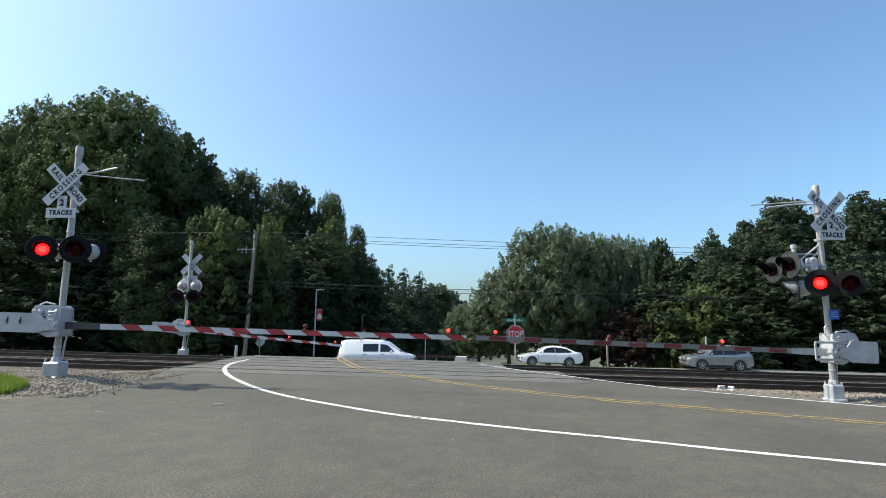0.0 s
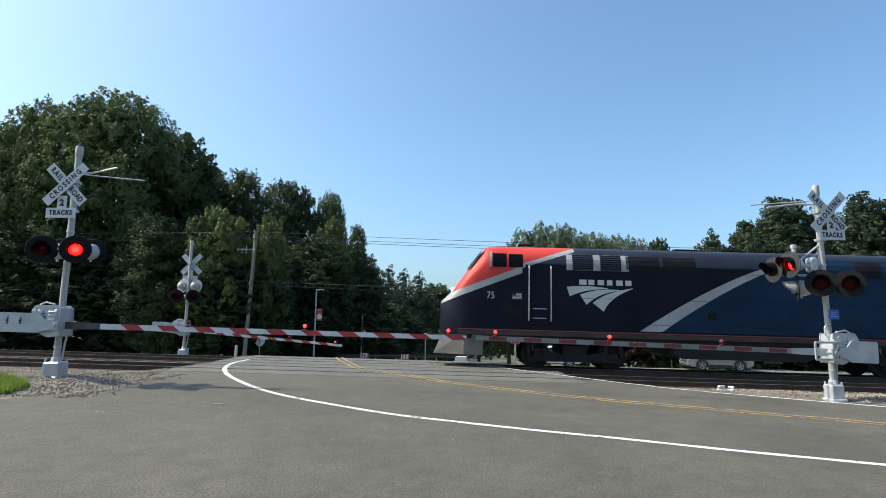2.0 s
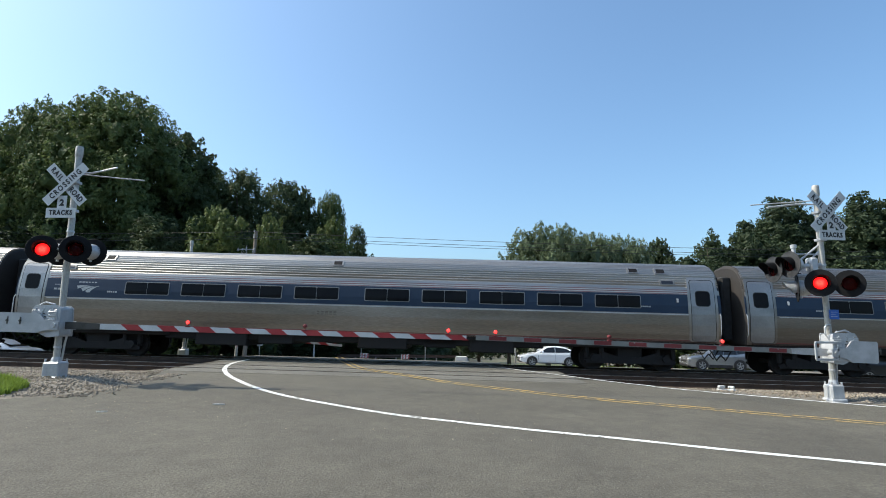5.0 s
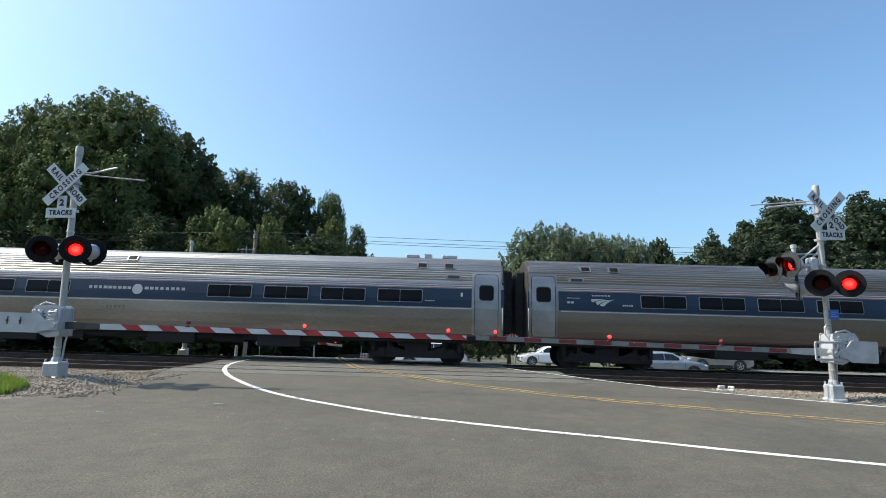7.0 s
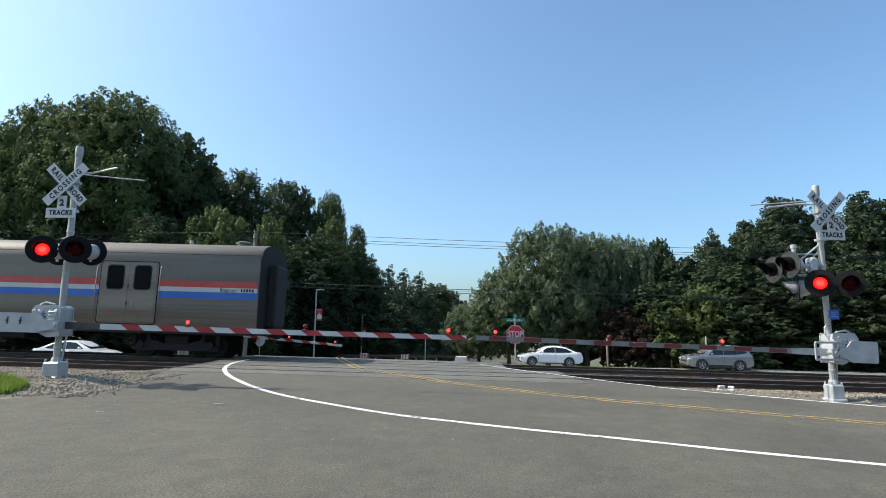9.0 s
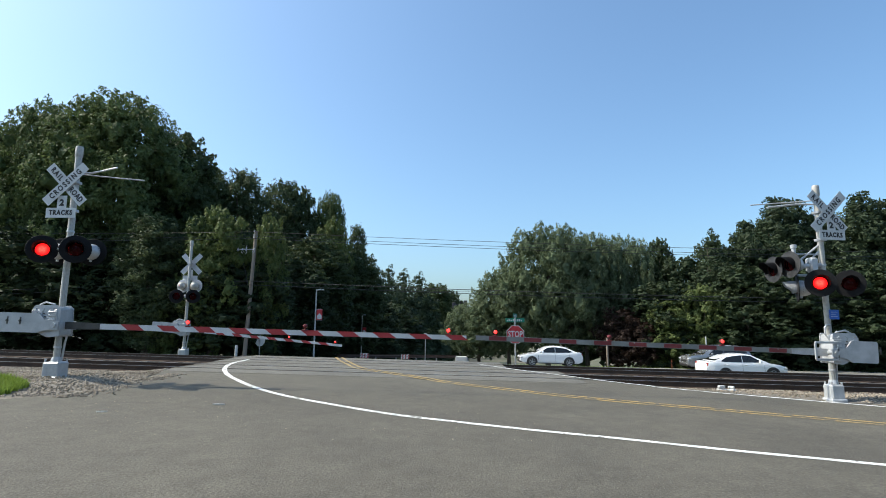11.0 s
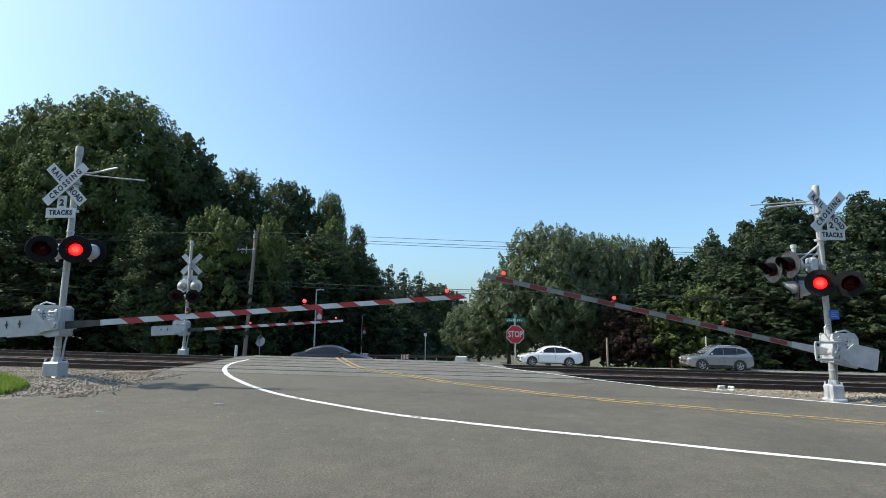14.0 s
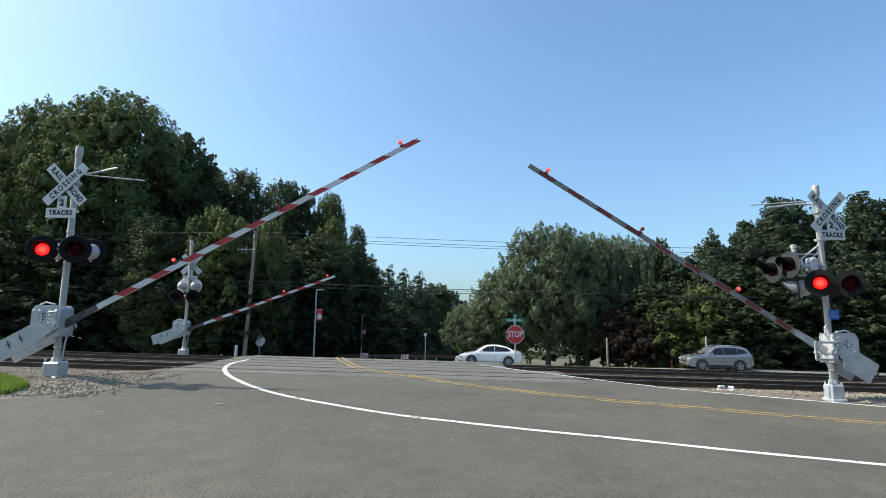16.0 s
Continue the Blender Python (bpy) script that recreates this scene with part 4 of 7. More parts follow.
    for k in range(4):
        bm = bmesh.new()
        box(bm, -0.10, 0.07, -0.275, -0.26, pivot_z + 0.03 + 0.08 * k, pivot_z + 0.06 + 0.08 * k, 0.004)
        part("cover_rib", bm, silver_paint, mech)
    bm = bmesh.new()
    for a in range(6):
        rod(bm, (-0.25 * t + 0.07 * math.cos(a * 1.047), -0.238, pivot_z + 0.19 + 0.07 * math.sin(a * 1.047)), (-0.25 * t + 0.07 * math.cos(a * 1.047), -0.262, pivot_z + 0.19 + 0.07 * math.sin(a * 1.047)), 0.014, None, 6)
    part("flange_bolts", bm, bracket_dark, mech)
    bm = bmesh.new()
    tube(bm, [(0.02 * t, -0.12, pivot_z + 0.30), (-0.02 * t, -0.22, pivot_z + 0.46), (-0.2 * t, -0.24, pivot_z + 0.50), (-0.34 * t, -0.2, pivot_z + 0.44), (-0.36 * t, -0.1, pivot_z + 0.30)], 0.022, 8)
    part("hoop", bm, silver_paint, mech, "bent tube hoop over the housing", True)
    bm = bmesh.new()
    for bx in (-0.40, -0.22, -0.04):
        for bz in (-0.06, 0.36):
            rod(bm, (bx * t, -0.235, pivot_z + bz), (bx * t, -0.262, pivot_z + bz), 0.016, None, 6)
    part("cover_bolts", bm, galvanised, mech)
    bm = bmesh.new()
    rod(bm, (0.06 * t, -0.33, pivot_z), (0.06 * t, 0.33, pivot_z), 0.05, None, 14)
    part("pivot_shaft", bm, galvanised, mech)
    bm = bmesh.new()
    tube(bm, [(0.10, 0.02, 0.36), (0.13, 0.03, 0.75), (0.17, 0.02, pivot_z - 0.2)], 0.022, 8)
    part("conduit", bm, galvanised, ob, "", True)
    gate_arm(ob, (0.06 * t, 0, pivot_z), arm_length, toward, rest, weights, not lettered)
    return ob


left_signal = signal("crossing_signal", "silver crossing signal with crossbuck, two red lamps and a gate", pose(-8.5, 12.2, 0.47), 5.21, -2, 4.38, 2.79, 1, 8.98, 1.12, -1.2, phases=("a", "b"), aim=31, thick=0.069, buck=(-0.12, -0.07), low=(-0.03, 0.0))
right_signal = signal("crossing_signal", "silver crossing signal with side lamps, crossbuck and a gate", pose(8.88, 12.6, 0.11), 4.92, 9, 4.30, 2.60, -1, 8.05, 1.04, 1.8, phases=("a", "b"), aim=-30, buck=(0.14, 0.0), low=(0.12, 0.11))
far_signal = signal("crossing_signal", "silver crossing signal beyond the tracks, its signs seen from behind", pose(-11.85, 25.3, 0.22), 5.33, 0, 4.28, 2.73, 1, 7.22, 1.20, -5.05, lettered=False, phases=("none", "none"), aim=20)

# lamps facing the other way and to the side road
for dx in (-0.38, 0.38):
    light_head(left_signal, dx, 0.26, 2.80, 190, ("none",), lamp_black, sign_back)
for dx in (-0.30, 0.30):
    light_head(far_signal, dx, 0.12, 3.24, 172, ("none",), sign_back, sign_back, mast_paint)
bm = bmesh.new()
tube(bm, [(-0.05, 0, 3.05), (-0.62, -0.02, 3.00)], 0.055, 12)
rod(bm, (-0.66, -0.02, 2.90), (-0.66, -0.02, 3.46), 0.045, None, 12)
rod(bm, (-0.66, -0.02, 3.44), (-0.66, -0.02, 3.52), 0.065, None, 12)
part("side_bracket", bm, silver_paint, right_signal, "tubular silver bracket for the side lamps", True)
for a, b, r in (((-0.05, 0, 3.52), (-0.60, -0.02, 3.10), 0.024), ((-0.05, 0, 3.38), (-0.40, -0.02, 3.06), 0.020), ((-0.05, 0, 2.80), (-0.62, -0.02, 2.80), 0.026), ((-0.05, 0.0, 3.30), (-0.62, -0.02, 3.30), 0.018)):
    part("bracket_stay", rod(bmesh.new(), a, b, r, None, 8), silver_paint, right_signal, "", True)
part("junction_box", box(bmesh.new(), -0.34, -0.14, -0.10, 0.12, 2.88, 3.22, 0.04), silver_paint, right_signal, "rounded silver junction box behind the bracket", True)
light_head(right_signal, -0.84, -0.12, 3.04, -78, ("b", "late"), sunlit_black)
light_head(right_signal, -1.00, 0.26, 2.96, -84, ("none",), sunlit_black)
light_head(right_signal, -0.60, 0.05, 2.50, -116, ("none",), lamp_black, silver_paint)
bm = bmesh.new()
box(bm, -0.13, 0.13, -0.004, 0.0, -0.11, 0.11, 0.0)
notice = part("notice_plate", bm, sign_blue, right_signal, "small blue emergency notice plate", False, pose(0.10, -0.09, 1.90, 0, 0, 10))
bm = bmesh.new()
for k in range(3):
    box(bm, -0.09, 0.09 - 0.05 * (k % 2), -0.007, -0.0045, 0.05 - 0.05 * k, 0.057 - 0.05 * k)
part("lettering_bar", bm, sign_white, notice)
for ob, s in ((left_signal, 1), (right_signal, -1)):
    bm = bmesh.new()
    tube(bm, [(0, 0, 4.62), (s * 0.35, 0, 4.62), (s * 0.62, -0.02, 4.67), (s * 0.95, -0.05, 4.74)] if s > 0 else [(0, 0, 4.50), (-0.5, 0, 4.50), (-0.8, -0.02, 4.46), (-1.22, -0.05, 4.40)], 0.022, 8)
    tube(bm, [(0, 0, 4.60), (s * 0.4, 0.2, 4.60), (s * 1.35, 0.4, 4.56)], 0.014, 6)
    part("bell_arm", bm, silver_paint, ob, "thin bent silver rods near the mast top", True)
# gate control rod frame on the right signal
bm = bmesh.new()
for z in (0.89, 1.27):
    box(bm, -0.52, 0.05, -0.30, -0.26, z - 0.025, z + 0.025, 0.004)
for x in (-0.52, -0.02):
    box(bm, x - 0.02, x + 0.02, -0.30, -0.26, 0.89, 1.27, 0.004)
tube(bm, [(-0.06, -0.1, 1.30), (-0.15, -0.1, 1.45), (-0.15, -0.1, 1.60), (-0.10, -0.1, 1.66), (0.0, -0.08, 1.66)], 0.02, 8)
part("arm_guard", bm, silver_paint, right_signal, "open steel guard frame at the arm's root")
# ---- the train ----
steel = surface("stainless_steel", (0.20, 0.182, 0.162), (0.30, 0.278, 0.25), 0.6, 30, 0.36, metal=0.8, bump=0.03, mottle=0.10, stretch=(0.3, 1, 3))
faded_paper = surface("faded_paper", (0.20, 0.18, 0.15), (0.28, 0.25, 0.21), 5, 60, 0.8, bump=0.02)
dull_steel = surface("dull_steel", (0.165, 0.140, 0.110), (0.225, 0.195, 0.157), 0.6, 30, 0.5, metal=0.4, bump=0.03, mottle=0.10, stretch=(0.3, 1, 3))
bright_steel = surface("bright_stainless", (0.29, 0.270, 0.245), (0.39, 0.368, 0.340), 0.6, 30, 0.34, metal=0.82, bump=0.03, mottle=0.10, stretch=(0.3, 1, 3))
# Lower sides of the brighter coaches: reflected ground tone mixed into the colour.
bright_low = surface("bright_lower_stainless", (0.23, 0.202, 0.170), (0.36, 0.325, 0.285), 0.5, 22, 0.34, metal=0.8, bump=0.03, mottle=0.14, stretch=(0.25, 1, 2))
window_trim = surface("window_trim", (0.20, 0.19, 0.175), (0.28, 0.265, 0.245), 1.0, 40, 0.4, metal=0.6, bump=0.02)
roof_grey = surface("roof_grey", (0.105, 0.095, 0.082), (0.155, 0.142, 0.124), 0.5, 25, 0.62, metal=0.25, bump=0.03, mottle=0.12, stretch=(0.3, 1, 1))
sill_grime = surface("sill_grime", (0.035, 0.022, 0.016), (0.075, 0.045, 0.034), 1.2, 30, 0.85, bump=0.1, mottle=0.25)
end_black = surface("coach_end_black", (0.018, 0.016, 0.015), (0.032, 0.028, 0.026), 1.2, 30, 0.85, bump=0.1, mottle=0.25)
# Browner by grime and wear, with the ground's reflection put into the colour too.
steel_low = surface("weathered_ground_lit_steel", (0.165, 0.142, 0.116), (0.245, 0.214, 0.180), 0.6, 20, 0.36, metal=0.75, bump=0.02, mottle=0.1, stretch=(0.25, 1, 3))
band_blue = surface("band_blue", (0.0095, 0.023, 0.049), (0.014, 0.030, 0.059), 1.0, 40, 0.45, bump=0.01, spec=0.35)
stripe_red = surface("stripe_red", (0.42, 0.05, 0.045), (0.5, 0.08, 0.06), 1.0, 40, 0.4, bump=0.01)
stripe_white = surface("stripe_white", (0.46, 0.46, 0.44), (0.54, 0.54, 0.52), 1.0, 40, 0.4, bump=0.01)
stripe_blue = surface("stripe_blue", (0.02, 0.11, 0.42), (0.03, 0.14, 0.48), 1.0, 40, 0.4, bump=0.01)
loco_navy = surface("loco_navy", (0.005, 0.0065, 0.014), (0.009, 0.011, 0.021), 0.8, 30, 0.5, bump=0.02, spec=0.13)
loco_blue = surface("loco_blue", (0.004, 0.017, 0.042), (0.009, 0.028, 0.060), 0.7, 30, 0.55, bump=0.03, spec=0.16, mottle=0.2)
loco_red = surface("loco_red", (0.50, 0.045, 0.035), (0.58, 0.06, 0.045), 0.8, 30, 0.5, bump=0.01, spec=0.2)
loco_grey = surface("loco_grey", (0.012, 0.015, 0.024), (0.019, 0.023, 0.034), 0.8, 30, 0.45, bump=0.02)
loco_silver = surface("loco_silver", (0.29, 0.29, 0.28), (0.37, 0.37, 0.36), 0.8, 30, 0.4, bump=0.01)
dark_glass = surface("dark_glass", (0.005, 0.005, 0.006), (0.009, 0.009, 0.009), 1.0, 20, 0.12, bump=0.0, rough_var=0.03, spec=0.10)
pilot_grey = surface("pilot_grey", (0.085, 0.077, 0.068), (0.14, 0.129, 0.115), 1.5, 30, 0.7, bump=0.1, mottle=0.2)
underframe = surface("underframe", (0.007, 0.006, 0.0055), (0.014, 0.012, 0.011), 3, 30, 0.8, bump=0.2)
door_steel = surface("door_steel", (0.25, 0.25, 0.25), (0.34, 0.34, 0.335), 1.2, 30, 0.38, metal=0.7, bump=0.02)
wheel_steel = surface("wheel_steel", (0.012, 0.010, 0.009), (0.024, 0.020, 0.018), 5, 40, 0.8)
grille_black = surface("grille_black", (0.008, 0.008, 0.010), (0.015, 0.015, 0.017), 3, 40, 0.7, spec=0.12)
faded_red = surface("faded_red", (0.16, 0.040, 0.034), (0.24, 0.062, 0.05), 2.0, 40, 0.6, bump=0.01)

TUBE = [(1.50, 0.98), (1.555, 1.25), (1.59, 1.6), (1.60, 2.0), (1.585, 2.3), (1.55, 2.6), (1.51, 2.88), (1.44, 3.16), (1.33, 3.42), (1.16, 3.64), (0.92, 3.81), (0.56, 3.93), (0.0, 3.99)]


def side_y(z, prof=TUBE):
    return level([(b, a) for a, b in prof], z)


def skin(bm, x0, x1, z0, z1, out, depth=0.02, prof=TUBE, steps=3, side=-1):
    """A plate that follows the curved side of a car between two heights."""
    zs = sorted([z0 + (z1 - z0) * i / steps for i in range(steps + 1)] + [b for _, b in prof if z0 + 0.01 < b < z1 - 0.01])
    ring0 = [(x0, side * (side_y(z, prof) + out), z) for z in zs] + [(x0, side * (side_y(z, prof) - depth), z) for z in zs[::-1]]
    loft(bm, [ring0, [(x1, y, z) for _, y, z in ring0]])
    return bm


def rounded(x0, x1, z0, z1, r, n=4):
    """Outline of a rectangle with round corners, in x and z."""
    out = []
    for cx, cz, a0 in ((x1 - r, z1 - r, 0), (x0 + r, z1 - r, 90), (x0 + r, z0 + r, 180), (x1 - r, z0 + r, 270)):
        out += [(cx + r * math.cos(radians(a0 + 90 * k / n)), cz + r * math.sin(radians(a0 + 90 * k / n))) for k in range(n + 1)]
    return out


def panel(bm, pts, out, depth=0.02, prof=TUBE, side=-1):
    """A plate with a convex outline, bent to the side of a car."""
    def ends(z):
        xs = []
        for (xa, za), (xb, zb) in zip(pts, pts[1:] + pts[:1]):
            if min(za, zb) <= z <= max(za, zb):
                xs += [xa, xb] if abs(zb - za) < 1e-6 else [xa + (xb - xa) * (z - za) / (zb - za)]
        return min(xs), max(xs)

    lo, hi = min(p[1] for p in pts), max(p[1] for p in pts)
    zs = sorted({round(p[1], 4) for p in pts} | {b for _, b in prof if lo + 0.01 < b < hi - 0.01})
    zs = [lo + 1e-5] + [z for z in zs if lo + 0.002 < z < hi - 0.002] + [hi - 1e-5]
    rings = []
    for z in zs:
        a, b = ends(z)
        y = side_y(z, prof) + out
        rings.append([(a, side * y, z), (b, side * y, z), (b, side * (y - depth), z), (a, side * (y - depth), z)])
    loft(bm, rings)
    return bm


def fluted(prof, lo, hi, pitch=0.085, depth=0.024):
    """The profile with small ribs between two heights."""
    out = []
    for (a0, b0), (a1, b1) in zip(prof, prof[1:]):
        n = max(1, int(math.hypot(a1 - a0, b1 - b0) / pitch))
        for i in range(n):
            f = i / n
            a, b = a0 + (a1 - a0) * f, b0 + (b1 - b0) * f
            out.append((a, b))
            if lo < b < hi:
                g = (i + 0.5) / n
                out.append((a0 + (a1 - a0) * (g - 0.12 / n) - depth, b0 + (b1 - b0) * (g - 0.12 / n)))
    return out + [prof[-1]]


RIDE = 0.10        # the car bodies ride this much higher than their nominal height over the rail
LOCO_LIFT = 0.12   # and the locomotive a little more


def truck(parent, x, wheel_r=0.457, base=2.6, axles=2, sink=RIDE):
    bm = bmesh.new()
    half = base * (axles - 1) / 2
    for y in (-1.08, 1.08):
        slab(bm, [(-half - 0.35, 0.36), (-half + 0.35, 0.66), (-0.4, 0.50), (0.4, 0.50), (half - 0.35, 0.66), (half + 0.35, 0.36), (half + 0.3, 0.26), (0.3, 0.26), (-0.3, 0.26), (-half - 0.3, 0.26)], "y", y - 0.07, y + 0.07)
        for k in range(axles):
            rod(bm, (-half + base * k, y - 0.13, wheel_r), (-half + base * k, y + 0.13, wheel_r), 0.14, None, 12)
            for d in (-0.28, 0.28):
                rod(bm, (-half + base * k + d, y, 0.45), (-half + base * k + d, y, 0.85), 0.085, None, 10)
    box(bm, -0.45, 0.45, -1.1, 1.1, 0.38, 0.85, 0.03)
    t = part("truck", bm, underframe, parent, "dark grimy wheel truck", False, pose(x, 0, -sink))
    for k in range(axles):
        bm = bmesh.new()
        ax = -half + base * k
        for y in (-0.75, 0.75):
            s = 1 if y > 0 else -1
            lathe(bm, [(0.05, 0.07), (wheel_r * 0.75, 0.05), (wheel_r * 0.82, 0.065), (wheel_r, 0.065), (wheel_r, -0.045), (wheel_r + 0.028, -0.05), (wheel_r + 0.028, -0.075), (0.05, -0.07)], pose(0, y, 0, 90 if s < 0 else -90, 0, 0), 26)
        rod(bm, (0, -0.75, 0), (0, 0.75, 0), 0.08, None, 10)
        part("wheelset", bm, wheel_steel, t, "", True, pose(ax, 0, wheel_r))
    return t


def chevron(parent, x, z, w, prof, material):
    """The operator's mark as three plain tapered sweeps."""
    bm = bmesh.new()
    y = -(side_y(z, prof) + 0.010)
    for a, c, e, w0 in (((-0.44, 0.093), (-0.18, 0.171), (0.14, 0.148), 0.13), ((-0.223, -0.02), (-0.006, 0.122), (0.313, 0.128), 0.16), ((-0.006, -0.125), (0.139, 0.064), (0.50, 0.160), 0.19)):
        a, c, e = (np.array(q) for q in (a, c, e))
        lo, hi = [], []
        n = 10
        for i in range(n + 1):
            t = i / n
            q = a * (1 - t) ** 2 + 2 * c * t * (1 - t) + e * t * t
            d = 2 * (c - a) * (1 - t) + 2 * (e - c) * t
            d /= np.linalg.norm(d)
            k = (w0 * (1 - t) ** 1.2 + 0.012) / 2
            lo.append((x + (q[0] + d[1] * k) * w, z + (q[1] - d[0] * k) * w))
            hi.append((x + (q[0] - d[1] * k) * w, z + (q[1] + d[0] * k) * w))
        slab(bm, lo + hi[::-1], "y", y, y + 0.006)
    return part("emblem", bm, material, parent, "pale emblem of sweeping bars")


def bars(parent, x, z, w, h, n, material, prof=TUBE, name="lettering_bar"):
    """Writing too small to read: short bars in a row."""
    r = random.Random(int(x * 100))
    step = w / n
    y = -(side_y(z, prof) + 0.005)
    for i in range(n):
        k = r.uniform(0.55, 0.8) * step
        part(name, box(bmesh.new(), x + i * step, x + i * step + k, y, y + 0.004, z - h / 2, z + h / 2), material, parent)


CAR = 26.77


def coach(number):
    """A stainless tube-shaped passenger coach; front end at x = 0, camera's side towards -y."""
    ob = thing("passenger_coach", "stainless-steel passenger coach with blue window band and fluted roof", "railway coach", "coaches of the train")
    x0, x1 = 0.42, CAR - 0.42
    prof = fluted(TUBE, 2.90, 3.93)
    clean = number in (1, 3, 5)
    skin_steel, low_steel = (bright_steel, bright_low) if clean else (steel, steel_low)
    ring = [(-a, b) for a, b in prof] + [(a, b) for a, b in prof[::-1][1:]]
    bm = bmesh.new()
    ends = [(x0, 0.965), (x0 + 0.04, 0.99), (x0 + 0.10, 1.0), (x1 - 0.10, 1.0), (x1 - 0.04, 0.99), (x1, 0.965)]
    loft(bm, [[(x, y * k, 0.98 + (z - 0.98) * k) for y, z in ring] for x, k in ends])
    for fc in bm.faces:
        fc.normal_update()
        c = fc.calc_center_median()
        fc.material_index = 2 if abs(fc.normal.x) > 0.3 else 1 if c.z < 2.0 and abs(c.y) > 1.2 else 0
    body = part("body", bm, [skin_steel, low_steel, end_black], ob)
    for s in (-1, 1):
        bm = bmesh.new()
        skin(bm, 1.54, CAR - 1.62, 2.02, 2.71, 0.004, 0.02, side=s)
        part("window_band", bm, band_blue, body, "blue painted window band")
        bm = bmesh.new()
        skin(bm, 1.62, CAR - 1.62, 2.785, 2.803, 0.004, side=s, steps=1)
        skin(bm, 1.62, CAR - 1.62, 2.86, 2.875, 0.004, side=s, steps=1)
        skin(bm, 1.62, CAR - 1.62, 2.722, 2.738, 0.004, side=s, steps=1)
        part("red_stripe", bm, faded_red, body)
        for z in (2.752, 2.824):
            bm = bmesh.new()
            skin(bm, 1.62, CAR - 1.62, z, z + 0.018, 0.004, side=s, steps=1)
            part("white_line", bm, stripe_white, body)
        bm = bmesh.new()
        skin(bm, x0 + 0.2, x1 - 0.2, 0.985, 1.03, 0.005, side=s, steps=1)
        part("grimy_sill", bm, sill_grime, body, "brown grime along the sill")
        bm = bmesh.new()
        skin(bm, 1.62, CAR - 1.62, 1.965, 1.995, 0.004, side=s, steps=1)
        part("white_stripe", bm, stripe_white, body)
        bm = bmesh.new()
        skin(bm, x0 + 0.2, x1 - 0.2, 1.04, 1.07, 0.006, side=s, steps=1)
        part("sill_stripe", bm, faded_red, body, "faded red sill stripe")
        for z in (1.22, 1.31, 1.40, 1.49, 1.58, 1.67, 1.76, 1.85):
            bm = bmesh.new()
            skin(bm, 1.62, CAR - 1.62, z, z + 0.034, 0.007, side=s, steps=1)
            part("side_rib", bm, low_steel, body)
    flip = number in (2, 4)          # these two run the other way round

    def at(x, w=0.0):
        return CAR - x - w if flip else x

    xs = [at(x + 0.1, 1.66) for x in (4.40, 6.50, 8.60, 10.70, 13.30, 15.40, 17.50, 19.60, 21.70)]
    if number == 5:
        xs = [4.40, 6.50, 8.60, 15.40, 17.50, 19.60, 21.70]
    for s in (-1, 1):
        for x in xs:
            bm = bmesh.new()
            panel(bm, rounded(x, x + 1.66, 2.165, 2.645, 0.05), 0.012, 0.03, side=s)
            win = part("window", bm, window_trim, body, "dark coach window in a thin metal frame")
            for a, b in ((0.028, 0.822), (0.838, 1.632)):
                bm = bmesh.new()
                panel(bm, rounded(x + a, x + b, 2.19, 2.62, 0.04), 0.019, 0.012, side=s)
                part("pane", bm, dark_glass, win)
    for s in (-1, 1):
        for x in (0.58, CAR - 1.50):
            bm = bmesh.new()
            panel(bm, rounded(x - 0.10, x + 0.94, 1.03, 3.36, 0.10), 0.008, 0.03, side=s)
            jamb = part("door_frame", bm, skin_steel, body, "raised steel frame round the door")
            bm = bmesh.new()
            panel(bm, rounded(x - 0.02, x + 0.86, 1.04, 3.27, 0.12), 0.0125, 0.03, side=s)
            part("door_gap", bm, grille_black, jamb)
            bm = bmesh.new()
            panel(bm, rounded(x, x + 0.84, 1.05, 3.25, 0.11), 0.017, 0.03, side=s)
            door = part("door", bm, door_steel, body, "stainless vestibule door with a window")
            bm = bmesh.new()
            panel(bm, rounded(x + 0.15, x + 0.69, 2.29, 2.86, 0.12), 0.021, 0.02, side=s)
            part("window_gasket", bm, rubber, door)
            bm = bmesh.new()
            panel(bm, rounded(x + 0.175, x + 0.665, 2.315, 2.835, 0.10), 0.025, 0.02, side=s)
            part("pane", bm, dark_glass, door)
            bm = bmesh.new()
            xr = x - 0.13 if x < 5 else x + 1.0
            tube(bm, [(xr, s * 1.58, 1.25), (xr, s * 1.66, 1.32), (xr, s * 1.67, 1.95), (xr, s * 1.60, 2.05)], 0.016, 6)
            part("grab_rail", bm, galvanised, door, "", True)
            for a, b in ((0.43, 0.475),) if x < 5 else ((CAR - 0.55, CAR - 0.44),):
                bm = bmesh.new()
                skin(bm, a, b, 2.02, 2.71, 0.003, 0.02, side=s)
                part("band_end", bm, band_blue, body, "short end of the blue band")
    for x in (2.40, 3.45, 12.1, 23.1, 24.1):
        bm = bmesh.new()
        skin(bm, x, x + 0.40, 3.48, 3.68, 0.030, 0.05)
        vent = part("roof_vent", bm, door_steel, body, "small square roof vent")
        bm = bmesh.new()
        skin(bm, x + 0.05, x + 0.35, 3.505, 3.655, 0.036, 0.02)
        part("vent_grille", bm, grille_black, vent)
    for x, w in ((1.95, 0.55), (24.2, 0.55)) + (((at(2.65, 1.3), 1.3),) if number < 3 else ()):
        bm = bmesh.new()
        panel(bm, rounded(x, x + w, 3.06, 3.23, 0.03), 0.010, 0.03)
        plate = part("side_vent", bm, window_trim, body, "small framed vent above the windows")
        bm = bmesh.new()
        panel(bm, rounded(x + 0.06, x + w - 0.06, 3.09, 3.20, 0.03), 0.014, 0.03)
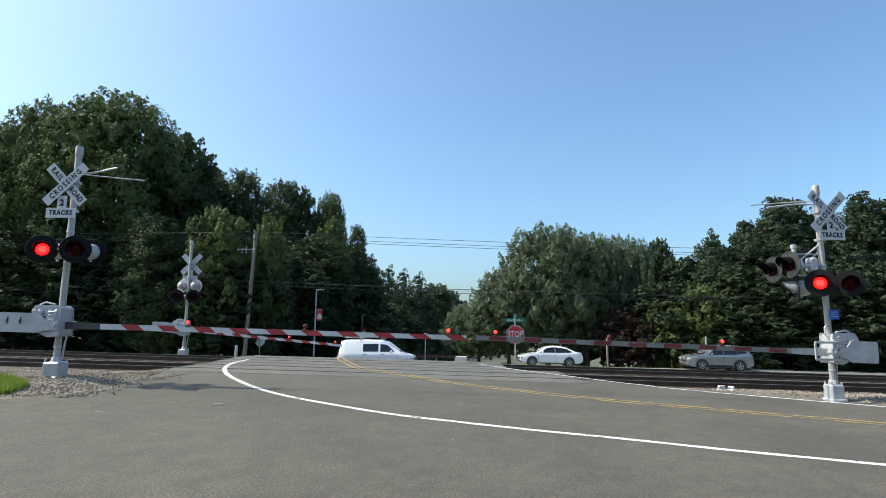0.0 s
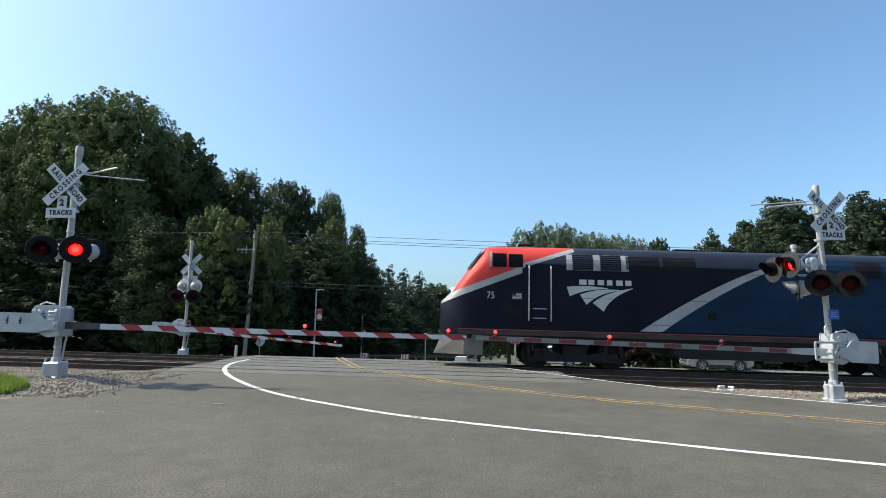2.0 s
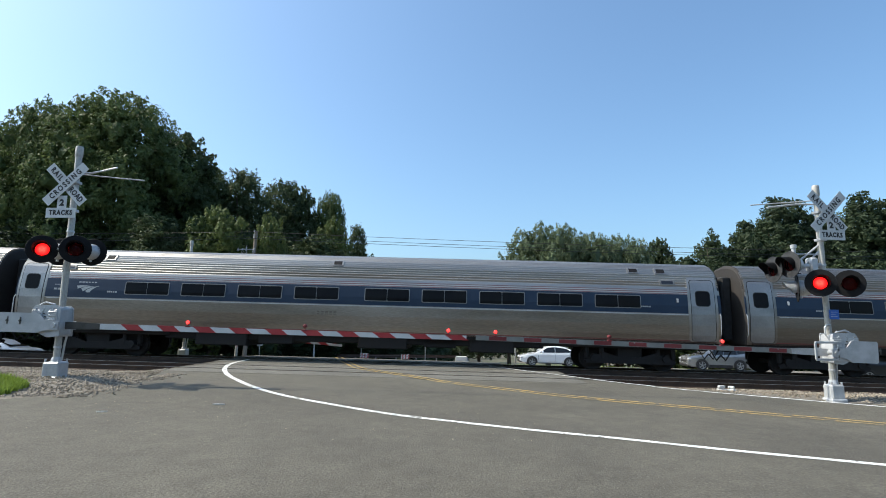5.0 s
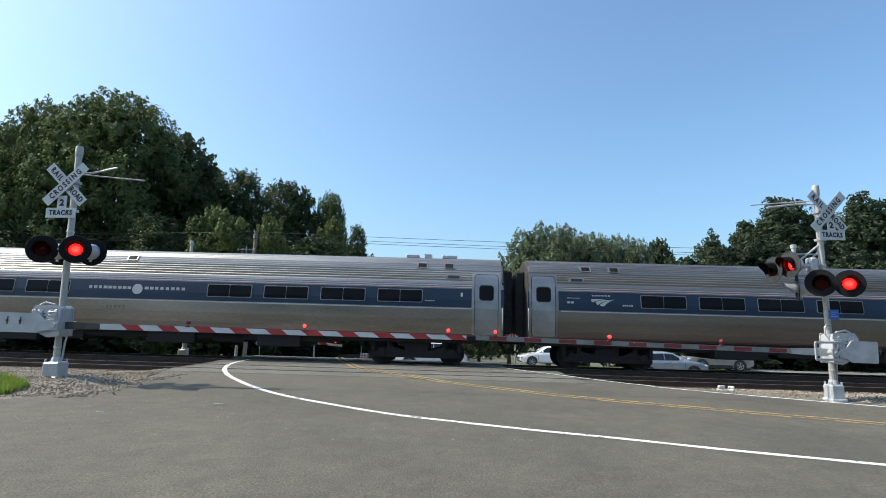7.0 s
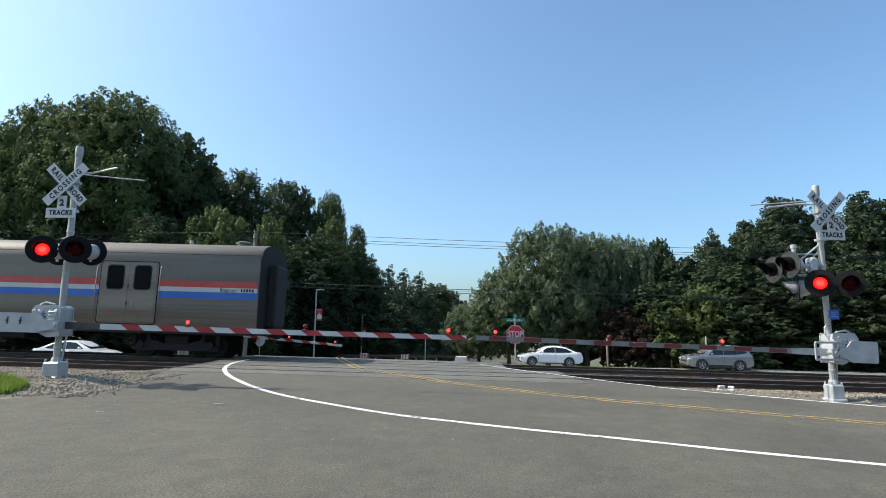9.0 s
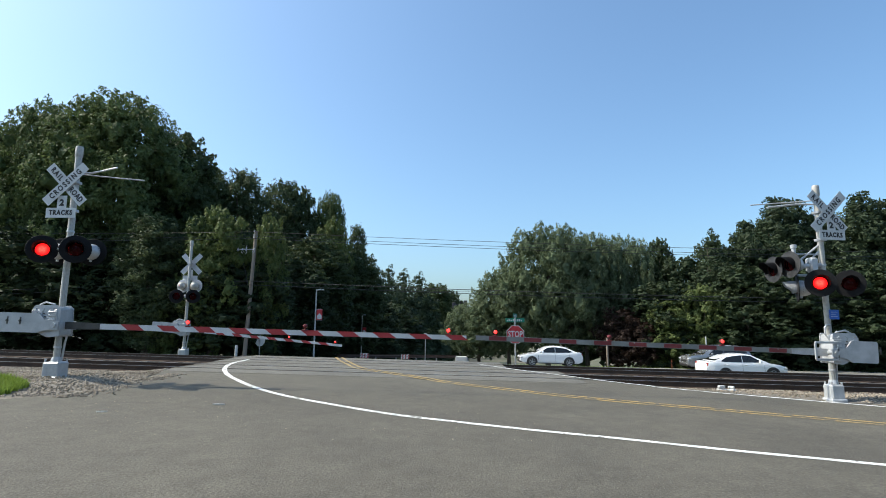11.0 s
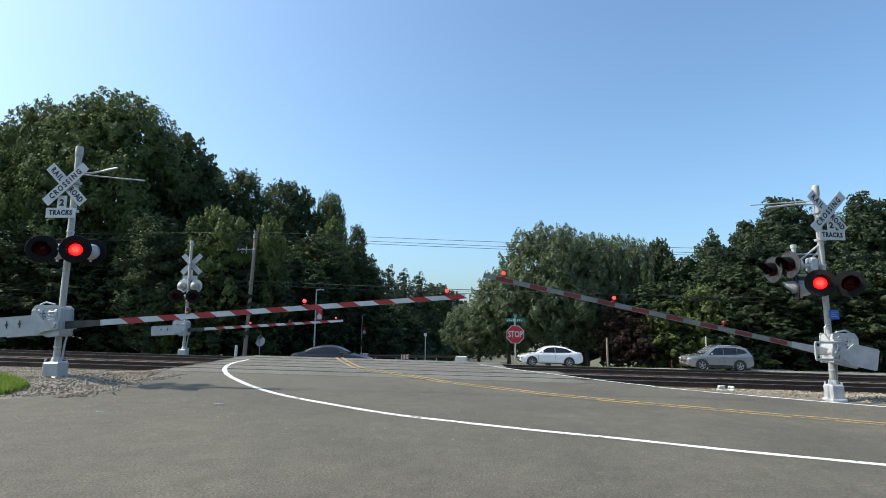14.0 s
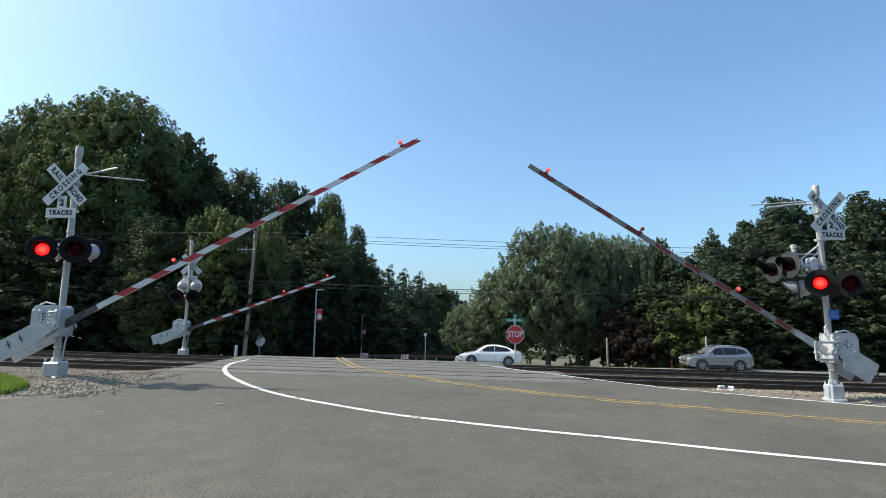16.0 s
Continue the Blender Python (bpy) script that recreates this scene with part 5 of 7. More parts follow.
        part("vent_grille", bm, loco_grey, plate)
    if number == 5:
        bars(body, 10.98, 2.38, 1.62, 0.19, 9, stripe_white)
        bars(body, 13.06, 2.38, 1.58, 0.19, 8, stripe_white)
        bm = bmesh.new()
        lathe(bm, [(0.19, -0.03), (0.19, 0.0), (0.01, 0.002)], pose(12.80, -(side_y(2.38) + 0.022), 2.38, 87, 0, 0), 20)
        part("emblem", bm, stripe_white, body)
        for x, w, hh in ((22.6, 0.5, 0.10), (23.3, 0.3, 0.14), (24.0, 0.6, 0.10)):
            bm = bmesh.new()
            box(bm, x, x + w, -0.35, 0.35, 3.96, 3.99 + hh, 0.02)
            part("roof_box", bm, galvanised, body, "low grey equipment box on the roof")
    chevron(body, at(3.1), 2.31, 0.85, TUBE, stripe_white)
    bars(body, at(2.75, 0.7), 2.57, 0.7, 0.07, 6, stripe_white)
    bars(body, at(1.85, 0.28), 2.30, 0.28, 0.10, 2, stripe_white)
    bars(body, at(1.85, 0.5), 2.47, 0.5, 0.04, 6, stripe_white)
    bars(body, at(3.85, 0.38), 2.24, 0.38, 0.08, 5, stripe_white)
    bars(body, at(23.45, 0.38), 2.24, 0.38, 0.05, 5, stripe_white)
    bm = bmesh.new()
    skin(bm, at(24.75, 0.07), at(24.75, 0.07) + 0.07, 2.42, 2.56, 0.012, steps=1)
    part("marker_plate", bm, stripe_white, body)
    bars(body, 11.7, 1.72, 0.75, 0.16, 5, steel_low)
    bm = bmesh.new()
    box(bm, 1.0, 6.2, -1.3, 1.3, 0.72, 0.98, 0.03)
    box(bm, 19.8, CAR - 1.2, -1.3, 1.3, 0.72, 0.98, 0.03)
    box(bm, x0 + 0.3, x1 - 0.3, -1.45, 1.45, 0.86, 0.99)
    part("underframe", bm, underframe, ob)
    bm = bmesh.new()
    box(bm, 6.0, 20.0, -1.25, 1.25, 0.62, 0.90, 0.04)
    part("belly_pan", bm, underframe, ob, "dark grimy underfloor casing")
    for a, b, d, e in ((7.2, 9.1, 0.42, -1.38), (9.5, 10.8, 0.52, -1.3), (13.2, 15.0, 0.45, -1.38), (15.6, 16.8, 0.55, -1.25), (17.3, 18.9, 0.42, -1.36)):
        bm = bmesh.new()
        box(bm, a, b, e, -e, d, 0.90, 0.03)
        part("equipment_box", bm, underframe, ob, "dark underfloor equipment box")
    truck(ob, 3.4)
    truck(ob, CAR - 3.6)
    for x, s in ((x0, -1), (x1, 1)):
        bm = bmesh.new()
        box(bm, x + (0 if s > 0 else -0.36), x + (0.36 if s > 0 else 0), -0.66, 0.66, 1.1, 3.5, 0.06)
        part("gangway", bm, rubber, ob, "black rubber gangway bellows")
        bm = bmesh.new()
        box(bm, x - 0.1, x + 0.1, -0.14, 0.14, 0.66, 0.95, 0.02)
        rod(bm, (x, 0, 0.8), (x + s * 0.44, 0, 0.8), 0.09, None, 10)
        tube(bm, [(x, -0.5, 0.75), (x + s * 0.25, -0.5, 0.35), (x + s * 0.42, -0.5, 0.55)], 0.03, 6)
        tube(bm, [(x, 0.5, 0.75), (x + s * 0.25, 0.5, 0.35), (x + s * 0.42, 0.5, 0.55)], 0.03, 6)
        part("coupler", bm, underframe, ob)
    return ob


BOXCAR = [(1.50, 0.95), (1.545, 1.2), (1.56, 1.6), (1.56, 3.50), (1.535, 3.72), (1.42, 3.92), (1.15, 4.10), (0.7, 4.22), (0.0, 4.27)]


def baggage_car():
    ob = thing("baggage_car", "stainless baggage car with red, white and blue stripes and double doors", "railway coach", "coaches of the train")
    x0, x1 = 0.32, 26.28
    ring = [(-a, b) for a, b in BOXCAR] + [(a, b) for a, b in BOXCAR[::-1][1:]]
    bm = bmesh.new()
    loft(bm, [[(x, y * k, z) for y, z in ring] for x, k in ((x0, 0.97), (x0 + 0.06, 1.0), (x1 - 0.06, 1.0), (x1, 0.97))])
    for fc in bm.faces:
        c = fc.calc_center_median()
        fc.material_index = 2 if c.z > 3.74 else 1 if c.z < 2.0 and abs(c.y) > 1.2 else 0
    body = part("body", bm, [dull_steel, steel_low, roof_grey], ob, "", True)
    # Dark end panel: shade and the gangway's black are put into its colour.
    bm = bmesh.new()
    loft(bm, [[(x, y * 0.975, z) for y, z in ring] for x in (x1 - 0.002, x1 + 0.03)])
    part("end_wall", bm, underframe, body, "end wall with shade put into its dark colour")
    doors = ((5.90, 8.05), (20.35, 22.50))
    spans = ((x0 + 0.05, doors[0][0]), (doors[0][1], doors[1][0]), (doors[1][1], x1 - 0.05))
    for s in (-1, 1):
        for name, z0, z1, mtl in (("red_stripe", 2.51, 2.74, stripe_red), ("white_stripe", 2.335, 2.505, stripe_white), ("blue_stripe", 2.09, 2.33, stripe_blue)):
            for a, b in spans:
                bm = bmesh.new()
                skin(bm, a, b, z0, z1, 0.004, 0.02, BOXCAR, 2, s)
                part(name, bm, mtl, body)
        bm = bmesh.new()
        for z in (1.15, 1.3, 1.45, 1.6, 1.75, 1.9):
            skin(bm, x0 + 0.05, x1 - 0.05, z, z + 0.02, 0.006, 0.02, BOXCAR, 1, s)
        part("rib", bm, steel_low, body)
        bm = bmesh.new()
        skin(bm, x0 + 0.05, x1 - 0.05, 1.02, 1.05, 0.006, 0.02, BOXCAR, 1, s)
        part("sill_stripe", bm, faded_red, body)
        for a, b in doors:
            bm = bmesh.new()
            panel(bm, rounded(a - 0.03, b + 0.03, 1.08, 3.41, 0.12), 0.012, 0.03, BOXCAR, s)
            part("door_gap", bm, grille_black, body, "dark gap round the loading doors")
            bm = bmesh.new()
            panel(bm, rounded(a, b, 1.11, 3.38, 0.10), 0.02, 0.05, BOXCAR, s)
            fr = part("door_frame", bm, dull_steel, body, "frame of the double loading doors")
            mid = (a + b) / 2
            for p, q in ((a + 0.07, mid - 0.012), (mid + 0.012, b - 0.07)):
                bm = bmesh.new()
                panel(bm, rounded(p, q, 1.16, 3.33, 0.06), 0.028, 0.02, BOXCAR, s)
                part("door", bm, steel_low, fr, "weathered steel loading door")
                c = (p + q) / 2
                bm = bmesh.new()
                panel(bm, rounded(c - 0.33, c + 0.33, 2.34, 3.27, 0.13), 0.033, 0.02, BOXCAR, s)
                part("window_gasket", bm, rubber, fr)
                bm = bmesh.new()
                panel(bm, rounded(c - 0.29, c + 0.29, 2.38, 3.23, 0.10), 0.038, 0.02, BOXCAR, s)
                part("pane", bm, dark_glass, fr, "dark door window")
                for dx in (-0.05, 0.035):
                    bm = bmesh.new()
                    skin(bm, c + dx, c + dx + 0.02, 1.40, 1.58, 0.034, 0.02, BOXCAR, 1, s)
                    part("placard", bm, stripe_red, fr, "thin red warning mark")
            bm = bmesh.new()
            panel(bm, rounded(mid + 0.06, mid + 0.26, 1.70, 2.02, 0.02), 0.036, 0.02, BOXCAR, s)
            part("notice", bm, faded_paper, fr, "small pale paper notice on the door")
            for zz in (1.75, 2.4):
                bm = bmesh.new()
                skin(bm, mid - 0.035, mid + 0.005, zz, zz + 0.16, 0.05, 0.02, BOXCAR, 1, s)
                part("latch", bm, bracket_dark, fr)
            for xx in (a - 0.14, b + 0.10):
                bm = bmesh.new()
                tube(bm, [(xx, s * 1.565, 1.25), (xx, s * 1.62, 1.32), (xx, s * 1.62, 3.15), (xx, s * 1.565, 3.22)], 0.014, 6)
                part("grab_rail", bm, steel, fr, "", True)
    chevron(body, 13.75, 2.41, 0.85, BOXCAR, stripe_blue)
    bars(body, 14.25, 2.41, 1.0, 0.14, 6, stripe_blue, BOXCAR)
    lettering("lettering", "Baggage", 0.2, ink_black, body, pose(25.15, -1.568, 2.42, 90, 0, 0), 0.003)
    lettering("lettering", "Baggage", 0.2, ink_black, body, pose(1.55, -1.568, 2.42, 90, 0, 0), 0.003)
    bars(body, 25.62, 2.42, 0.5, 0.11, 5, ink_black, BOXCAR)
    bars(body, 0.6, 2.42, 0.5, 0.11, 5, ink_black, BOXCAR)
    for x in (3.55, 10.9, 17.9, 25.0):
        bm = bmesh.new()
        lathe(bm, [(0.28, 4.18), (0.28, 4.34), (0.34, 4.36), (0.34, 4.42), (0.2, 4.47), (0.02, 4.48)], pose(x, 0, 0), 16)
        part("roof_ventilator", bm, steel_low, body, "", True)
    for s in (-1, 1):
        bm = bmesh.new()
        skin(bm, x0 + 0.05, x1 - 0.05, 3.725, 3.745, 0.012, 0.02, BOXCAR, 1, s)
        part("gutter", bm, grille_black, body, "dark rain gutter along the roof edge")
    bm = bmesh.new()
    box(bm, x0 + 0.2, x1 - 0.2, -1.45, 1.45, 0.78, 0.96)
    box(bm, 8.5, 17.5, -1.2, 1.2, 0.45, 0.9, 0.05)
    part("underframe", bm, underframe, ob)
    truck(ob, 3.9)
    truck(ob, CAR - 3.6)
    for x, s in ((x0, -1), (x1, 1)):
        bm = bmesh.new()
        box(bm, x + (0 if s > 0 else -0.36), x + (0.36 if s > 0 else 0), -0.66, 0.66, 1.1, 3.5, 0.06)
        part("gangway", bm, rubber, ob, "black rubber gangway bellows")
        bm = bmesh.new()
        rod(bm, (x, 0, 0.8), (x + s * 0.42, 0, 0.8), 0.09, None, 10)
        box(bm, x + s * 0.3 - 0.1, x + s * 0.3 + 0.1, -0.14, 0.14, 0.66, 0.95, 0.02)
        part("coupler", bm, underframe, ob)
    return ob


LOCO_SIDE = [(1.48, 0.95), (1.50, 1.05), (1.50, 3.62), (1.46, 3.80), (1.30, 4.10), (1.05, 4.24), (0.6, 4.33), (0.0, 4.36)]


def locomotive():
    ob = thing("diesel_locomotive", "dark blue diesel locomotive with red sloping nose and silver sweep", "locomotive")
    # sections from the nose back: x, width factor, height of the roof line, z of the floor
    secs = [(-0.40, 0.56, 2.08, 1.05), (-0.35, 0.66, 2.20, 0.95), (0.0, 0.84, 2.54, 0.95), (0.50, 0.96, 3.24, 0.95), (0.92, 0.985, 3.80, 0.95), (1.26, 0.995, 4.25, 0.95), (1.40, 1.0, 4.33, 0.95), (1.8, 1.0, 4.36, 0.95), (2.6, 1.0, 4.36, 0.95), (20.8, 1.0, 4.36, 0.95), (20.95, 0.98, 4.34, 0.95)]
    ring = [(-a, b) for a, b in LOCO_SIDE] + [(a, b) for a, b in LOCO_SIDE[::-1][1:]]
    bm = bmesh.new()
    rings = []
    for x, k, top, lo in secs:
        f = (top - lo) / (4.36 - 0.95)
        rings.append([(x, y * k, lo + (z - 0.95) * f if z > 0.95 else lo) for y, z in ring])
    loft(bm, rings)
    cuts = [((2.6, 0, 0), (1, 0, 0)), ((4.55, 0, 0), (1, 0, 0)), ((0, 0, 3.58), (0, 0, 1)), ((0, 0, 2.47), (-0.39, 0, 1)), ((0, 0, 2.22), (-0.39, 0, 1)), ((2.6, 0, 3.58), (-0.34, 0, 1)), ((2.6, 0, 3.42), (-0.34, 0, 1))]
    for co, no in cuts:
        bmesh.ops.bisect_plane(bm, geom=bm.verts[:] + bm.edges[:] + bm.faces[:], plane_co=co, plane_no=no)
    for fc in bm.faces:
        c = fc.calc_center_median()
        line = 2.47 + 0.39 * c.x if c.x < 2.6 else 3.58 + 0.34 * (c.x - 2.6)
        if c.x < 4.55 and c.z > line:
            fc.material_index = 1
        elif c.x < 4.55 and c.z > line - (0.25 if c.x < 2.6 else 0.16):
            fc.material_index = 2
        elif c.z > 3.58:
            fc.material_index = 3
        else:
            fc.material_index = 0
    body = part("body", bm, [loco_navy, loco_red, loco_silver, loco_grey], ob, "", True)
    Y = -1.505
    bm = bmesh.new()
    n = 12
    def sweep(f, w):
        return (6.85 + 5.6 * f + w, 1.22 + 2.66 * (1 - (1 - f) ** 1.4))
    left = [sweep(i / n, 0) for i in range(n + 1)]
    right = [sweep(i / n, 0.80 * (1 - 0.45 * i / n)) for i in range(n + 1)]
    slab(bm, left + [(left[-1][0] + 0.3, 3.98), (right[-1][0] + 0.3, 3.94)][:0] + right[::-1], "y", Y - 0.006, Y + 0.01)
    part("silver_sweep", bm, loco_silver, body, "broad silver sweep on the flank")
    bm = bmesh.new()
    slab(bm, right[:-3] + [(right[-3][0], 3.57), (20.9, 3.57), (20.9, 1.22)], "y", Y - 0.003, Y + 0.01)
    part("blue_flank", bm, loco_blue, body, "deep blue painted flank")
    bm = bmesh.new()
    skin(bm, 12.2, 20.85, 3.59, 4.0, 0.004, 0.02, LOCO_SIDE, 3)
    part("upper_flank", bm, loco_blue, body, "deep blue upper flank")
    bm = bmesh.new()
    box(bm, 0.25, 20.85, Y - 0.008, Y, 1.13, 1.165)
    part("sill_stripe", bm, faded_red, body)
    bm = bmesh.new()
    box(bm, 0.25, 20.85, Y - 0.006, Y, 0.955, 1.115)
    part("grimy_sill", bm, sill_grime, body, "brown grime along the sill")
    for z in (1.45, 2.35, 3.36):
        bm = bmesh.new()
        box(bm, 4.6, 20.8, Y - 0.0065, Y, z, z + 0.012)
        part("panel_seam", bm, grille_black, body)
    chevron(body, 5.38, 2.36, 2.50, LOCO_SIDE, stripe_white)
    bm = bmesh.new()
    box(bm, 2.24, 2.58, Y - 0.008, Y, 2.27, 2.49)
    flag = part("flag_patch", bm, stripe_white, body, "small flag decal")
    bm = bmesh.new()
    for k in range(4):
        box(bm, 2.24, 2.58, Y - 0.011, Y - 0.0085, 2.285 + 0.055 * k, 2.31 + 0.055 * k)
    part("flag_stripes", bm, faded_red, flag)
    bm = bmesh.new()
    box(bm, 2.24, 2.38, Y - 0.014, Y - 0.0115, 2.385, 2.49)
    part("flag_field", bm, band_blue, flag)
    bars(body, 4.68, 2.95, 2.02, 0.19, 6, stripe_white, LOCO_SIDE)
    lettering("number", "75", 0.92, stripe_white, body, pose(18.32, Y - 0.009, 2.76, 90, 0, 0), 0.004, 0.85)
    lettering("number", "75", 0.36, stripe_white, body, pose(1.45, Y - 0.008, 2.38, 90, 0, 0), 0.004, 0.85)
    for a, b, z0, z1, mt, nm in ((1.52, 2.02, 3.44, 3.96, dark_glass, "cab_window"), (2.10, 2.62, 3.44, 3.94, dark_glass, "cab_window"), (6.4, 7.6, 3.4, 3.95, grille_black, "side_grille"), (7.75, 8.95, 3.4, 3.95, grille_black, "side_grille"), (14.7, 15.65, 3.38, 3.95, grille_black, "side_grille"),
                                 (15.72, 17.52, 1.5, 2.25, grille_black, "louvre_panel"), (17.67, 19.47, 1.5, 2.25, grille_black, "louvre_panel"), (1.9, 2.6, 1.5, 2.2, grille_black, "louvre_panel"), (9.3, 9.62, 1.68, 1.95, lamp_black, "fuel_gauge")):
        for s in (-1, 1):
            bm = bmesh.new()
            skin(bm, a, b, z0, z1, 0.010, 0.03, LOCO_SIDE, 3, s)
            part(nm, bm, mt, body)
    for s in (-1, 1):
        bm = bmesh.new()
        skin(bm, 4.22, 6.50, 3.38, 3.98, 0.010, 0.03, LOCO_SIDE, 3, s)
        fr = part("intake_frame", bm, loco_silver, body, "silver intake frame")
        for a in (4.44, 5.46):
            bm = bmesh.new()
            skin(bm, a, a + 0.76, 3.385, 3.975, 0.014, 0.02, LOCO_SIDE, 3, s)
            part("intake_recess", bm, grille_black, fr)
            for k in range(7):
                bm = bmesh.new()
                skin(bm, a + 0.01, a + 0.75, 3.40 + 0.08 * k, 3.44 + 0.08 * k, 0.030, 0.012, LOCO_SIDE, 1, s)
                part("intake_slat", bm, loco_grey, fr)
        bm = bmesh.new()
        panel(bm, [(1.36, 3.44), (1.47, 3.44), (1.50, 4.04), (1.42, 4.04)], 0.013, 0.03, LOCO_SIDE, s)
        part("window_pillar", bm, loco_silver, body, "white pillar before the cab window")
        for a, b, top in ((2.84, 3.64, 3.5), (19.72, 20.46, 2.85)):
            bm = bmesh.new()
            skin(bm, a + 0.12, b - 0.12, 1.15, 3.5, 0.004, 0.02, LOCO_SIDE, 4, s)
            dr = part("side_door", bm, loco_navy if a < 10 else loco_blue, body)
            if a > 10:
                bm = bmesh.new()
                panel(bm, rounded(a + 0.17, b - 0.17, 2.72, 3.22, 0.05), 0.010, 0.03, LOCO_SIDE, s)
                part("pane", bm, dark_glass, dr, "small door window")
            bm = bmesh.new()
            for x in (a, b):
                tube(bm, [(x, s * 1.53, 1.50), (x, s * 1.59, 1.60), (x, s * 1.59, top - 0.1), (x, s * 1.53, top)], 0.022, 8)
            part("grab_rail", bm, galvanised, dr, "upright steel grab rails")
            bm = bmesh.new()
            for z in (0.45, 0.72):
                box(bm, a + 0.15, b - 0.15, s * 1.5 - 0.1, s * 1.5 + 0.1, z, z + 0.03)
            for x in (a + 0.13, b - 0.15):
                box(bm, x, x + 0.03, s * 1.5 - 0.06, s * 1.5 + 0.06, 0.45, 1.0)
            part("step", bm, underframe, dr)
            for x in (a - 0.05, b + 0.05):
                bm = bmesh.new()
                skin(bm, x - 0.07, x + 0.07, 1.45, top + 0.05, 0.004, 0.02, LOCO_SIDE, 3, s)
                part("rail_recess", bm, grille_black, dr)
            for z in (1.58, 1.92):
                bm = bmesh.new()
                box(bm, a + 0.16, b - 0.16, min(s * 1.49, s * 1.53), max(s * 1.49, s * 1.53), z, z + 0.03)
                part("foot_slot", bm, galvanised, dr)
    # windscreen on the slope, headlights, pilot
    bm = bmesh.new()
    for y0, y1 in ((-1.25, -0.05), (0.05, 1.25)):
        vs = [bm.verts.new(p) for p in ((0.60, y0, 3.41), (0.60, y1, 3.41), (1.14, y1 * 0.96, 4.13), (1.14, y0 * 0.96, 4.13))]
        bm.faces.new(vs)
    bmesh.ops.solidify(bm, geom=bm.faces[:], thickness=0.02)
    part("windscreen", bm, dark_glass, body)
    bm = bmesh.new()
    for y in (-0.55, -0.35, 0.35, 0.55):
        rod(bm, (0.16, y, 2.62), (0.0, y, 2.60), 0.09, 0.10, 12)
    part("headlight", bm, glow("headlight_glow", (1.0, 0.92, 0.75), 4.0), body)
    bm = bmesh.new()
    loft(bm, [[(-0.62, -0.9, 0.22), (0.5, -1.4, 0.22), (1.2, -1.45, 0.22), (1.2, 1.45, 0.22), (0.5, 1.4, 0.22), (-0.62, 0.9, 0.22)],
              [(-0.30, -0.95, 0.98), (0.5, -1.4, 0.98), (1.2, -1.45, 0.98), (1.2, 1.45, 0.98), (0.5, 1.4, 0.98), (-0.30, 0.95, 0.98)]])
    part("pilot", bm, pilot_grey, ob, "grey steel pilot plow")
    bm = bmesh.new()
    box(bm, 0.6, 20.4, -1.42, 1.42, 0.80, 0.97, 0.02)
    part("underframe", bm, underframe, ob)
    bm = bmesh.new()
    slab(bm, [(8.1, 0.85), (13.1, 0.85), (13.1, 0.42), (12.7, 0.28), (8.5, 0.28), (8.1, 0.42)], "y", -1.38, 1.38)
    part("fuel_tank", bm, underframe, ob)
    truck(ob, 4.6, 0.508, 2.8, 2, RIDE + LOCO_LIFT)
    truck(ob, 17.4, 0.508, 2.8, 2, RIDE + LOCO_LIFT)
    for x in (8.6, 10.4):
        part("roof_hatch", box(bmesh.new(), x, x + 0.9, -0.5, 0.5, 4.34, 4.42, 0.02), grille_black, body)
    part("roof_fan", lathe(bmesh.new(), [(0.85, 4.33), (0.85, 4.41), (0.7, 4.44), (0.02, 4.44)], pose(18.6, 0, 0), 22), grille_black, body)
    part("roof_fan", lathe(bmesh.new(), [(0.7, 4.33), (0.7, 4.41), (0.02, 4.43)], pose(13.8, 0, 0), 22), grille_black, body)
    part("roof_horn", tube(bmesh.new(), [(2.6, -0.3, 4.35), (2.6, -0.3, 4.46), (3.2, -0.3, 4.46)], 0.05, 8), grille_black, body)
    bm = bmesh.new()
    box(bm, 20.9, 21.58, -0.62, 0.62, 1.1, 3.4, 0.06)
    part("gangway", bm, rubber, ob)
    bm = bmesh.new()
    rod(bm, (20.8, 0, 0.8), (21.55, 0, 0.8), 0.09, None, 10)
    rod(bm, (-0.75, 0, 0.8), (0.1, 0, 0.8), 0.10, None, 10)
    box(bm, -0.9, -0.65, -0.14, 0.14, 0.66, 0.95, 0.02)
    part("coupler", bm, underframe, ob)
    return ob


loco = locomotive()
TRAIN = [(loco, -21.6)]
for k in range(1, 7):
    TRAIN.append((coach(k), CAR * (k - 1)))
TRAIN.append((baggage_car(), CAR * 6))
# ---- poles, signs and fittings beside the road ----
def stand(name, label, category, x, y, group="", turn=0.0, lift=0.0, on=None):
    z = (on or land_z)(x, y)
    return thing(name, label, category, group, pose(x, y, z + lift, 0, 0, turn))


def octagon(bm, r, y0, y1, z):
    slab(bm, [(r * math.cos(radians(22.5 + 45 * i)), z + r * math.sin(radians(22.5 + 45 * i))) for i in range(8)], "y", y0, y1)
    return bm


